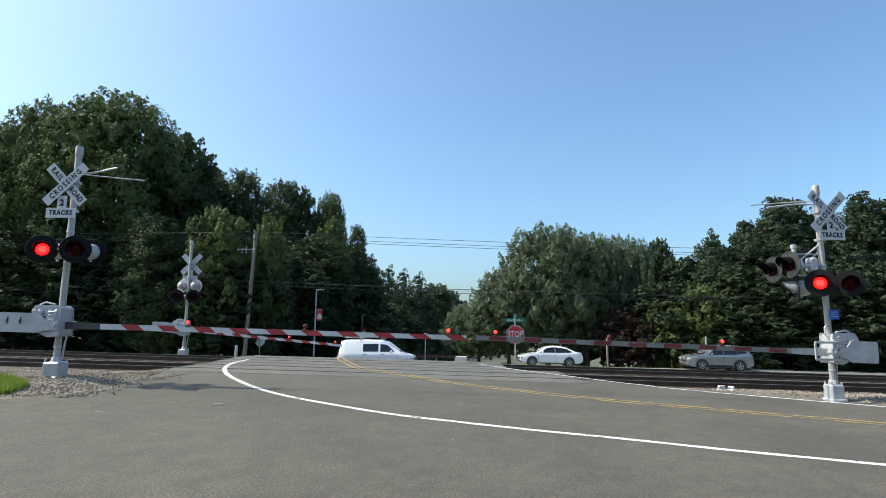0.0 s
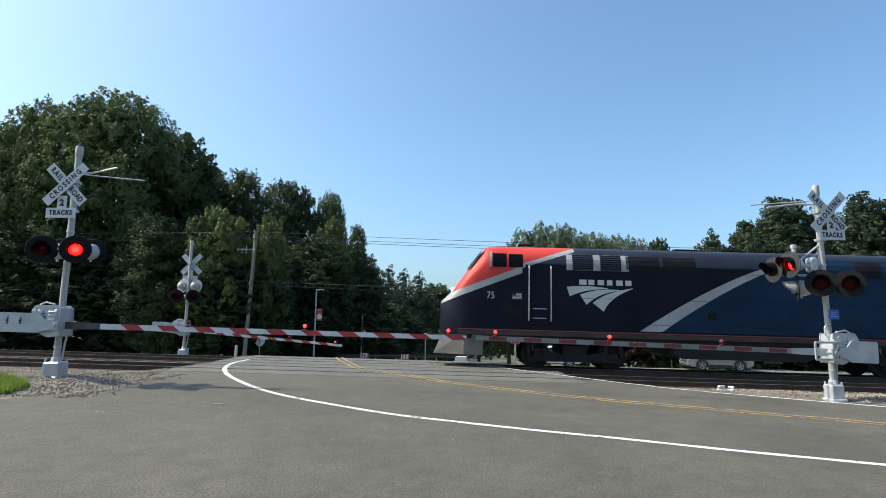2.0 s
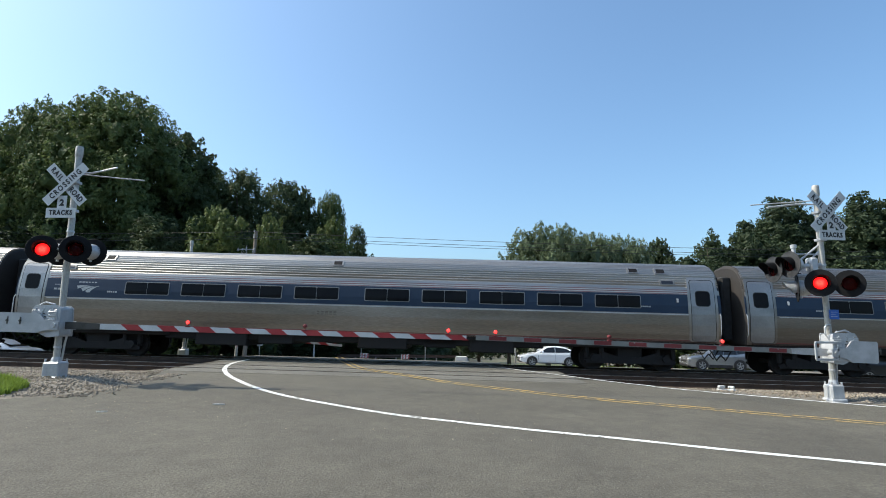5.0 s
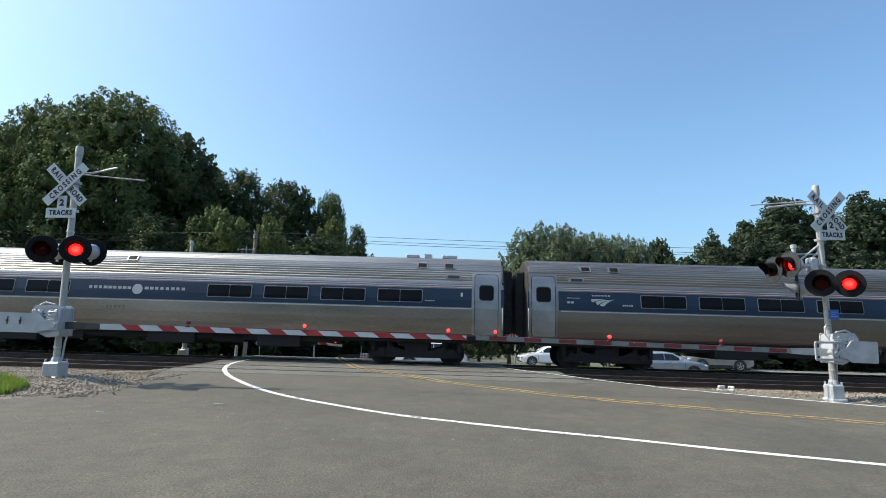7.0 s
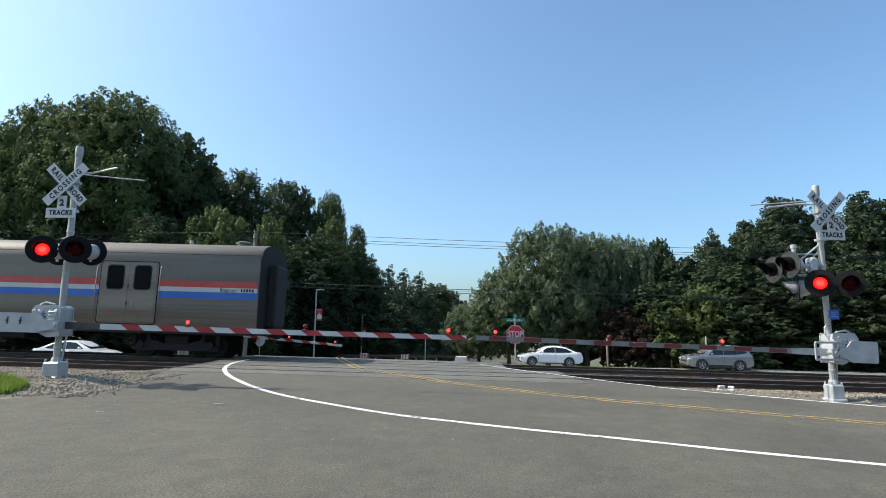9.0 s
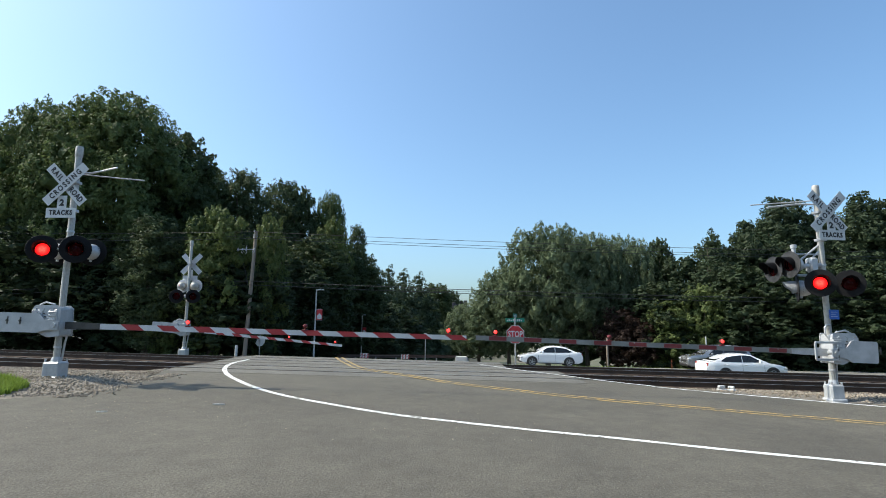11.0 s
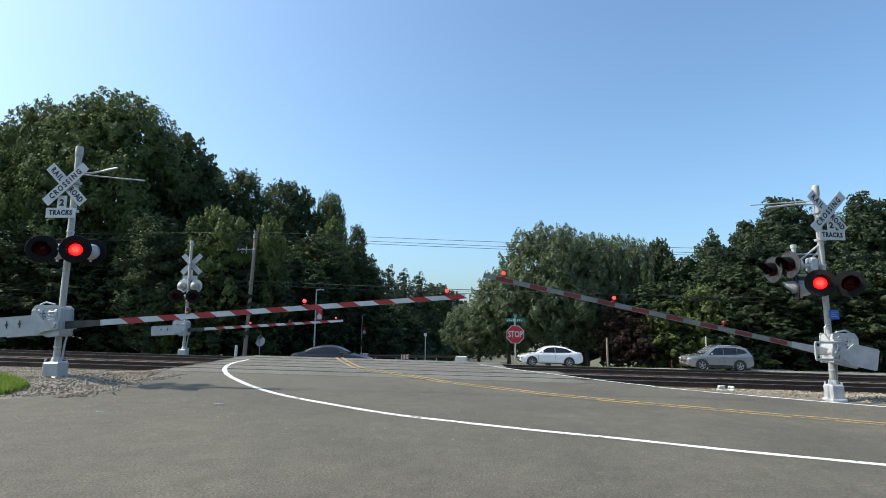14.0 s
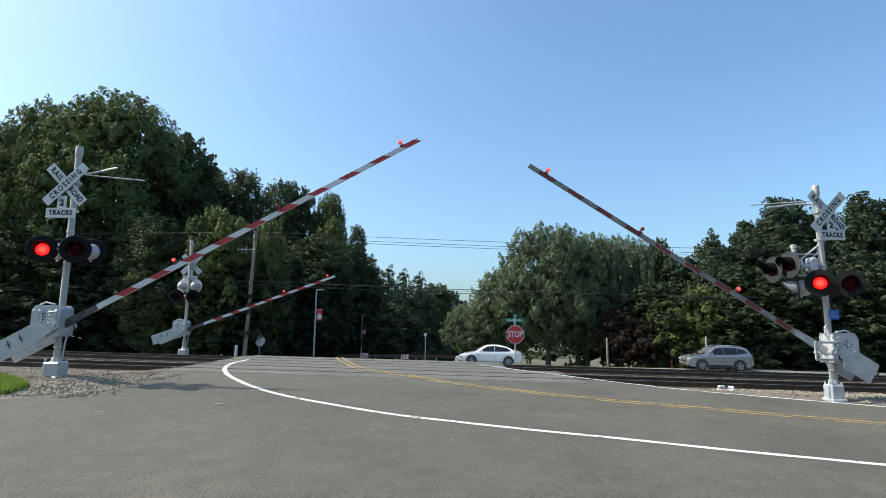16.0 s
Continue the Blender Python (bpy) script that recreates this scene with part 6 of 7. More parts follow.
def stop_sign(x, y, z_mid, r, facing, label, lettered):
    ob = stand("stop_sign", label, "road sign", x, y, turn=facing)
    zm = z_mid - ob.location.z
    bm = bmesh.new()
    rod(bm, (0, 0.03, -0.3), (0, 0.03, zm + 0.95 if lettered else zm + 0.5), 0.035, None, 10)
    part("post", bm, galvanised, ob, "", True)
    bm = octagon(bmesh.new(), r, -0.012, -0.008, zm)
    plate = part("plate", bm, sign_white, ob, "white octagonal border")
    part("face", octagon(bmesh.new(), r * 0.93, -0.016, -0.0125, zm), sign_red, plate, "red octagonal face")
    # The unlettered sign's metal back is whitened: its sunlight is put into the colour.
    part("back", octagon(bmesh.new(), r, -0.0075, -0.003, zm), sign_back if lettered else sign_white, plate, "bare grey metal back")
    if lettered:
        lettering("letters", "STOP", r * 0.92, sign_white, plate, pose(0, -0.017, zm, 90, 0, 0), 0.003, 0.70, 0.010)
        for turn, zz in ((0, zm + 0.68), (70, zm + 0.90)):
            bm = bmesh.new()
            box(bm, -0.46, 0.46, -0.006, 0.006, -0.10, 0.10, 0.002)
            nm = part("street_name_sign", bm, sign_green, ob, "green street name sign with pale bars", False, pose(0, 0.03, zz, 0, 0, turn))
            bm = bmesh.new()
            rnd = random.Random(3)
            xx = -0.40
            while xx < 0.36:
                k = rnd.uniform(0.05, 0.08)
                box(bm, xx, xx + k, -0.009, -0.0062, -0.05, rnd.choice((0.02, 0.055)))
                xx += k + 0.035
            part("lettering_bar", bm, sign_white, nm)
    return ob


stop_sign(3.53, 26.5, 1.36, 0.46, 2, "red stop sign with white letters below green street signs", True)
stop_sign(-14.23, 43, 0.5, 0.41, 180, "octagonal sign on a post, seen from its grey back", False)


def utility_pole(x, y, top, lean, label):
    ob = stand("utility_pole", label, "utility pole", x, y)
    h = top - ob.location.z
    bm = bmesh.new()
    rod(bm, (0, 0, -0.5), (lean, 0, h), 0.17, 0.12, 14)
    part("pole", bm, pole_wood, ob, "", True)
    bm = bmesh.new()
    for z, s in ((h - 0.12, 0.35), (h - 0.42, 0.3), (h - 0.6, 0.3)):
        rod(bm, (lean - 0.05, -0.05, z), (lean - 0.05, -0.26, z), 0.03, None, 8)
        lathe(bm, [(0.05, 0), (0.07, 0.04), (0.04, 0.07), (0.06, 0.11), (0.02, 0.15)], pose(lean - 0.05, -0.28, z), 10)
    part("insulator", bm, galvanised, ob)
    bm = bmesh.new()
    box(bm, -1.0, 0.35, -0.14, -0.09, h - 1.5, h - 1.45, 0.008)
    for x0, up, dn in ((-0.95, 0.1, 0.12), (-0.6, 0.08, 0.32), (-0.32, 0.28, 0.36), (0.28, 0.06, 0.3)):
        rod(bm, (x0, -0.12, h - 1.45), (x0 + 0.05, -0.12, h - 1.45 + up), 0.035, 0.025, 8)
        tube(bm, [(x0, -0.12, h - 1.5), (x0 - 0.09, -0.12, h - 1.5 - dn * 0.5), (x0, -0.12, h - 1.5 - dn), (x0 + 0.09, -0.12, h - 1.5 - dn * 0.5), (x0, -0.12, h - 1.5)], 0.018, 6)
    part("cutout_arm", bm, galvanised, ob, "crossarm with fuses and cable ends")
    part("drop_cable", tube(bmesh.new(), [(-0.9, -0.12, h - 1.75), (-0.55, -0.12, h - 2.3), (-0.25, -0.14, h - 3.2), (0.0, -0.16, h - 4.2)], 0.018, 6), wire_black, ob, "black cable running down the pole", True)
    return ob


utility_pole(-15.04, 42, 9.05, 0.35, "tall grey wooden utility pole with wires")


def wire(a, b, sag, r=0.016):
    bm = bmesh.new()
    n = 16
    pts = [Vector(a).lerp(Vector(b), i / n) + Vector((0, 0, -4 * sag * (i / n) * (1 - i / n))) for i in range(n + 1)]
    tube(bm, pts, r, 5)
    ob = tagged(new("overhead_wire", finish("overhead_wire", bm, wire_black)), "thin black overhead wire", "wire", "overhead wires")
    return ob


for z0, zp, z1 in ((9.0, 8.95, 7.9), (8.5, 8.62, 7.5), (8.3, 8.42, 7.3)):
    wire((-62, 42, z0 + 0.3), (-14.72, 41.75, zp), 0.45)
    wire((-14.72, 41.75, zp), (64, 41.75, z1), 0.5)
for z0, zp, z1 in ((3.4, 5.1, 4.9), (3.1, 4.8, 4.6)):
    wire((-62, 42, z0), (-14.9, 41.85, zp), 0.2, 0.022)
    wire((-14.9, 41.85, zp), (64, 41.85, z1 - 0.6), 0.5, 0.022)
for k in (0, 0.35):
    wire((-30, 110, 9.6 - k), (60, 104, 9.4 - k), 0.3, 0.03)


def lamp_post(x, y, top, banner):
    ob = stand("street_lamp", "slim grey street lamp beside the road", "street lamp", x, y, "street lamps along the road", on=road_z)
    h = top - ob.location.z
    bm = bmesh.new()
    rod(bm, (0, 0, -0.1), (0, 0, h), 0.075, 0.055, 12)
    rod(bm, (0, 0, h - 0.05), (0.25, 0, h - 0.02), 0.035, None, 8)
    part("pole", bm, galvanised, ob, "", True)
    bm = bmesh.new()
    box(bm, 0.15, 0.62, -0.13, 0.13, h - 0.06, h + 0.04, 0.02)
    part("lamp_head", bm, galvanised, ob, "flat rectangular lamp head")
    if banner:
        bm = bmesh.new()
        box(bm, 0.10, 0.56, -0.01, 0.01, h - 2.5, h - 1.62)
        bn = part("banner", bm, sign_red, ob, "red and white street banner")
        bm = bmesh.new()
        for z in (h - 2.5, h - 1.62):
            rod(bm, (0, 0, z), (0.58, 0, z), 0.015, None, 6)
        part("banner_rod", bm, galvanised, bn)
        bm = bmesh.new()
        slab(bm, [(0.14, h - 2.42), (0.52, h - 2.42), (0.52, h - 2.15), (0.33, h - 1.95), (0.14, h - 2.15)], "y", -0.014, -0.0105)
        part("banner_patch", bm, sign_white, bn)


lamp_post(-10.45, 45, 4.7, True)
lamp_post(-10.55, 72, 3.3, True)
lamp_post(-9.85, 105, 1.95, False)


rust_steel = surface("rust_steel", (0.10, 0.065, 0.05), (0.15, 0.10, 0.08), 3, 40, 0.7)


def guard_rail(x0, x1, y, label):
    ob = stand("guard_rail", label, "guard rail", (x0 + x1) / 2, y, on=road_z)
    n = int((x1 - x0) / 1.9)
    half = (x1 - x0) / 2
    bm = bmesh.new()
    slab(bm, [(-0.02, 0.5), (0.05, 0.54), (0.05, 0.62), (-0.01, 0.66), (0.05, 0.70), (0.05, 0.78), (-0.02, 0.82), (-0.03, 0.82), (0.035, 0.77), (0.035, 0.71), (-0.03, 0.66), (0.035, 0.61), (0.035, 0.55), (-0.03, 0.5)], "x", -half, half)
    part("beam", bm, rust_steel, ob, "rust-brown steel beam")
    for i in range(n + 1):
        bm = bmesh.new()
        box(bm, -half + i * (x1 - x0) / n - 0.05, -half + i * (x1 - x0) / n + 0.05, 0.05, 0.2, -0.1, 0.8, 0.01)
        part("post", bm, galvanised, ob)


guard_rail(-11.0, 1.5, 57.0, "low rusty steel guard rail across the far road edge")


def barricade(x, y):
    ob = stand("road_barricade", "small folding barricade with red and white board", "barricade", x, y, "barricades by the far road", on=road_z)
    bm = bmesh.new()
    for s in (-0.28, 0.28):
        rod(bm, (s, -0.18, 0), (s, 0, 0.66), 0.02, None, 6)
        rod(bm, (s, 0.18, 0), (s, 0, 0.66), 0.02, None, 6)
    part("frame", bm, galvanised, ob)
    for k, z in enumerate((0.33, 0.54)):
        bm = bmesh.new()
        box(bm, -0.34, 0.34, -0.13 + 0.07 * k, -0.10 + 0.07 * k, z - 0.08, z + 0.08, 0.004)
        b = part("board", bm, sign_white, ob, "white board with red bars")
        bm = bmesh.new()
        for xx in (-0.28, -0.04, 0.20):
            slab(bm, [(xx, z - 0.075), (xx + 0.11, z - 0.075), (xx + 0.17, z + 0.075), (xx + 0.06, z + 0.075)], "y", -0.136 + 0.07 * k, -0.1305 + 0.07 * k)
        part("red_bar", bm, arm_red, b)


barricade(-6.45, 46)
barricade(-3.06, 46)


def post_thing(name, label, category, x, y, bottom, top, r, material, cap=None):
    ob = thing(name, label, category, "", pose(x, y, bottom))
    bm = bmesh.new()
    rod(bm, (0, 0, -0.3), (0, 0, top - bottom), r, r * 0.9, 12)
    part("post", bm, material, ob, "", True)
    if cap:
        bm = bmesh.new()
        box(bm, -cap, cap, -0.05, 0.05, top - bottom - 0.25, top - bottom, 0.01)
        part("cap", bm, sign_white, ob)
    return ob


post_thing("sign_post", "thin white post with a small box", "post", -1.4, 46, road_z(-1.4, 46), 1.2, 0.03, galvanised, 0.12)
post_thing("grey_post", "weathered wooden post at the woods' edge", "post", 13.2, 44, land_z(13.2, 44), 1.0, 0.09, pole_wood)
post_thing("delineator", "thin orange roadside marker post", "marker post", 12.6, 30.3, land_z(12.6, 30.3), 0.02, 0.014, surface("marker_orange", (0.28, 0.06, 0.03), (0.34, 0.09, 0.04), 5, 40, 0.6))
post_thing("marker_post", "thin white roadside marker post", "marker post", 20.4, 42.5, land_z(20.4, 42.5), 1.2, 0.05, sign_white)
post_thing("bollard", "short white bollard beside the crossing", "bollard", -9.55, 25.6, land_z(-9.55, 25.6), 0.75, 0.07, sign_white)


def concrete_block():
    x, y = 1.72, 45.0
    ob = thing("concrete_block", "white-painted concrete block beside the crossing", "concrete block", "", pose(x, y, land_z(x, y), 0, 0, -8))
    bm = bmesh.new()
    box(bm, -0.58, 0.28, -0.4, 0.4, -0.1, -0.62 - land_z(x, y), 0.03)
    slab(bm, [(0.28, -0.1), (0.60, -0.1), (0.28, -0.64 - land_z(x, y))], "y", -0.4, 0.4)
    part("block", bm, concrete, ob)


concrete_block()


def signal_cluster():
    x, y = 2.06, 62
    ob = thing("traffic_signal", "dark traffic signal pole with boxes on wires", "traffic signal", "", pose(x, y, road_z(x, y)))
    h = 4.7 - ob.location.z
    bm = bmesh.new()
    rod(bm, (0, 0, -0.2), (0, 0, h), 0.11, 0.08, 10)
    part("pole", bm, wire_black, ob)
    for dx, dz in ((-0.75, -0.35), (0.55, -0.1), (0.6, -1.0), (-0.55, -1.1)):
        bm = bmesh.new()
        box(bm, dx - 0.2, dx + 0.2, -0.2, 0.2, h + dz - 0.45, h + dz + 0.2, 0.03)
        rod(bm, (0, 0, h + dz), (dx, 0, h + dz), 0.03, None, 6)
        part("signal_box", bm, loco_dark_box, ob)


loco_dark_box = surface("signal_box_grey", (0.05, 0.05, 0.055), (0.09, 0.09, 0.095), 4, 40, 0.6)
signal_cluster()


# ---- loose small things ----
def pale_pieces():
    for x, y, w, tilt in ((7.32, 14.55, 0.22, 4), (7.58, 14.55, 0.20, -20), (7.50, 14.35, 0.10, 30)):
        ob = thing("plastic_marker", "broken white plastic marker lying on the gravel", "debris", "broken markers on the gravel", pose(x, y, verge_z(x, y), 0, 0, tilt))
        bm = bmesh.new()
        box(bm, -w / 2, w / 2, -0.06, 0.06, 0.0, 0.05, 0.012)
        box(bm, -w / 2 + 0.02, w / 2 - 0.03, -0.05, 0.05, 0.07, 0.13, 0.012)
        box(bm, -0.02, 0.02, -0.03, 0.03, 0.04, 0.08)
        part("shell", bm, sign_white, ob)
    for x, y, l, a in ((-5.42, 8.95, 0.16, 12), (-3.95, 9.94, 0.22, 2)):
        ob = thing("litter_strip", "small pale scrap lying on the asphalt", "litter", "scraps on the asphalt", pose(x, y, road_z(x, y) + 0.004, 0, 0, a))
        bm = bmesh.new()
        slab(bm, [(-l / 2, -0.012), (-l / 6, -0.02), (l / 2, -0.006), (l / 2.2, 0.012), (0.0, 0.018), (-l / 2.3, 0.014)], "z", 0.0, 0.012)
        part("scrap", bm, sign_white, ob)


pale_pieces()


def pebble_mesh(seed):
    bm = bmesh.new()
    bmesh.ops.create_cone(bm, cap_ends=False, segments=5, radius1=0.85, radius2=0.7, depth=0.9)
    for sgn in (-1, 1):
        rim = sorted((v for v in bm.verts if v.co.z * sgn > 0), key=lambda v: math.atan2(v.co.y, v.co.x))
        tip = bm.verts.new((0.1, 0.05 * sgn, 0.95 * sgn))
        for a, b in zip(rim, rim[1:] + rim[:1]):
            bm.faces.new((a, b, tip) if sgn > 0 else (b, a, tip))
    bm.verts.index_update()
    r = random.Random(seed)
    for v in bm.verts:
        v.co *= r.uniform(0.7, 1.15)
    bmesh.ops.transform(bm, matrix=Matrix.Diagonal((1, 0.8, 0.6, 1)), verts=bm.verts)
    return bm


def stone_field(name, label, spots, size, material):
    """Loose stones joined in one piece."""
    base = []
    for k in range(4):
        bm = pebble_mesh(k)
        base.append((np.array([v.co[:] for v in bm.verts]), [[v.index for v in f.verts] for f in bm.faces]))
        bm.free()
    r = random.Random(7)
    vs, fs, n = [], [], 0
    for x, y, z in spots:
        v, f = base[r.randrange(4)]
        s = size * r.choice((0.6, 0.8, 0.9, 1.0, 1.25))
        e = np.array(Euler((r.uniform(-0.5, 0.5), r.uniform(-0.5, 0.5), r.uniform(0, 6.3))).to_matrix())
        vs.append(v @ e.T * s + np.array((x, y, z + s * 0.15)))
        fs += [[i + n for i in q] for q in f]
        n += len(v)
    me = bpy.data.meshes.new(name)
    me.from_pydata(np.concatenate(vs).tolist(), [], fs)
    me.materials.append(material)
    return tagged(new(name, me), label, "stones", kind="stuff")


def stone_material(name, c1, c2):
    mt = leaf_material(name, c1, c2)
    nt = mt.node_tree
    bs = nt.nodes["Principled BSDF"]
    bs.inputs["Roughness"].default_value = 0.9
    nt.links.new(bs.outputs["BSDF"], nt.nodes["Material Output"].inputs["Surface"])
    return mt


def in_poly(x, y, poly):
    hit = False
    for (x0, y0), (x1, y1) in zip(poly, poly[1:] + poly[:1]):
        if (y0 > y) != (y1 > y) and x < (x1 - x0) * (y - y0) / (y1 - y0) + x0:
            hit = not hit
    return hit


pale_stone = stone_material("pale_stone", (0.10, 0.082, 0.060), (0.345, 0.298, 0.235))
dark_stone = stone_material("dark_stone", (0.03, 0.025, 0.02), (0.12, 0.10, 0.082))
rs = random.Random(31)
spots = []
while len(spots) < 13000:
    x, y = (rs.uniform(-13, -6.95), rs.uniform(9.0, 16.3)) if rs.random() < 0.66 else (rs.uniform(5.2, 15), rs.uniform(10.0, 15.95))
    if in_poly(x, y, [(-13, 8.95), (-9.5, 9.35), (-7.98, 10.0), (-7.3, 10.32), (-7.12, 10.9), (-7.0, 12.0), (-7.08, 13.05), (-7.28, 14.1), (-7.85, 15.8), (-7.95, 16.2), (-13, 16.3)]) or in_poly(x, y, [(5.2, 15.7), (6.75, 13.97), (8.2, 13.0), (9.7, 12.15), (13.4, 9.95), (15, 9.9), (15, 15.75), (5.0, 15.95)]):
        spots.append((x, y, verge_z(x, y)))
for _ in range(700):
    # stones strewn over the edge of the asphalt
    k = rs.random()
    x, y = (-7.15 + 0.12 * math.sin(9 * k) + abs(rs.gauss(0, 0.22)), 10.2 + 4.2 * k)
    spots.append((x, y, road_z(x, y) + 0.002))
stone_field("gravel_stones", "loose pale crushed stones of the verge", spots, 0.038, pale_stone)
spots = []
m_bed = track_frame(19.3)
while len(spots) < 5000:
    u, w = rs.uniform(-30, 30), rs.uniform(-4.9, 4.2)
    if -8.5 < u < 5.2 and w > -4.8 or (-8.0 < u < 3.2):
        continue
    p = m_bed @ Vector((u, w, level([(-5.0, -0.46), (-4.2, -0.30), (-3.5, -0.20), (3.9, -0.22), (5.2, -0.75)], w)))
    spots.append((p.x, p.y, p.z))
stone_field("ballast_stones", "loose dark track ballast stones", spots, 0.035, dark_stone)


spots = []
for _ in range(260):
    x, y = rs.uniform(-6.5, 2.5), rs.uniform(7.5, 11.5)
    spots.append((x, y, road_z(x, y) + 0.001))
stone_field("road_grit", "single small pale stones lying on the asphalt", spots, 0.012, pale_stone)


def grass_patch(name, label, spots, height, seed):
    rng = np.random.default_rng(seed)
    p = np.array(spots)
    n = len(p)
    a = rng.uniform(0, 2 * math.pi, n)
    lean = rng.normal(size=(n, 2)) * 0.35
    h = height * rng.uniform(0.5, 1.3, n)
    w = 0.007 * rng.uniform(0.7, 1.5, n)
    side = np.stack((np.cos(a) * w, np.sin(a) * w, np.zeros(n)), 1)
    mid = p + np.stack((lean[:, 0] * h * 0.35, lean[:, 1] * h * 0.35, h * 0.6), 1)
    tip = p + np.stack((lean[:, 0] * h, lean[:, 1] * h, h), 1)
    verts = np.stack((p - side, p + side, mid + side * 0.8, mid - side * 0.8, tip), 1).reshape(-1, 3)
    i = np.arange(n)[:, None] * 5
    faces = np.concatenate((i + np.array((0, 1, 2)), i + np.array((0, 2, 3)), i + np.array((3, 2, 4))), 1).reshape(-1, 3)
    me = bpy.data.meshes.new(name)
    me.from_pydata(verts.tolist(), [], faces.tolist())
    me.materials.append(grass_mat)
    return tagged(new(name, me), label, "grass", kind="stuff")


spots = []
while len(spots) < 9000:
    x, y = rs.uniform(-11.5, -7.0), rs.uniform(9.2, 11.9)
    if ((x + 9.0) / 1.25) ** 2 + ((y - 10.65) / 0.72) ** 2 < 1 + 0.35 * math.sin(x * 5 + y * 3):
        spots.append((x, y, verge_z(x, y)))
grass_patch("grass_tuft", "bright green grass tuft beside the road", spots, 0.13, 5)
spots = [(x, y, land_z(x, y)) for x, y in ((rs.uniform(-40, 40), rs.uniform(26.5, 30.5)) for _ in range(9000)) if not -9.6 < x < 2.6]
grass_patch("verge_grass", "thin dry grass between the tracks and the far road", spots, 0.14, 6)
spots = [(x, y, land_z(x, y)) for x, y in ((rs.uniform(3.5, 45), rs.uniform(41.8, 47.5)) for _ in range(9000))]
grass_patch("verge_grass", "sunlit grass strip before the woods", spots, 0.22, 8)


def lit_road_strip():
    """An added pale strip for the sunlit road along the far edge of the lot beyond the tracks."""
    bm = bmesh.new()
    prev = None
    for i in range(25):
        x = 24.0 + i * 2.0
        y = 43.4 - SKEW * x
        z = -0.82 - GRADE * x
        row = [bm.verts.new(p) for p in ((x, y, z - 0.5), (x, y, z), (x, y + 1.5, z + 0.02), (x, y + 1.5, z - 0.5))]
        if prev:
            for k in range(3):
                bm.faces.new((prev[k], prev[k + 1], row[k + 1], row[k]))
        prev = row
    structure("pavement", bm, concrete, "pale raised strip standing in for sunlit road below the trees", "pavement")


lit_road_strip()
# ---- road vehicles ----
def car_paint(name, c, metal=0.0, rough=0.25, coat=0.8):
    return surface(name, c, tuple(min(1, k * 1.06) for k in c), 1.5, 200, rough, metal=metal, bump=0.0, coat=coat, mottle=0.02, rough_var=0.05)


white_paint = car_paint("car_white", (0.72, 0.73, 0.74))
silver_car = car_paint("car_silver", (0.27, 0.285, 0.30), 0.55, 0.22)
blue_silver = car_paint("car_blue_silver", (0.30, 0.35, 0.42), 0.3, 0.3)
dark_paint = car_paint("car_dark", (0.010, 0.012, 0.018), 0.0, 0.4, 0.25)
navy_paint = car_paint("car_navy", (0.008, 0.009, 0.015), 0.0, 0.4, 0.25)
car_glass = surface("car_glass", (0.012, 0.014, 0.016), (0.02, 0.022, 0.024), 1, 20, 0.05, bump=0.0, rough_var=0.02)
trim_black = surface("trim_black", (0.014, 0.014, 0.015), (0.025, 0.025, 0.026), 6, 60, 0.55)
rim_metal = surface("rim_metal", (0.26, 0.265, 0.27), (0.34, 0.345, 0.35), 6, 60, 0.4, metal=0.2, bump=0.0)
lamp_clear = surface("lamp_clear", (0.55, 0.57, 0.6), (0.7, 0.72, 0.75), 6, 60, 0.12, metal=0.4, bump=0.0)
lamp_tail = surface("lamp_tail", (0.25, 0.012, 0.012), (0.32, 0.02, 0.02), 6, 60, 0.2, bump=0.0, coat=0.5)

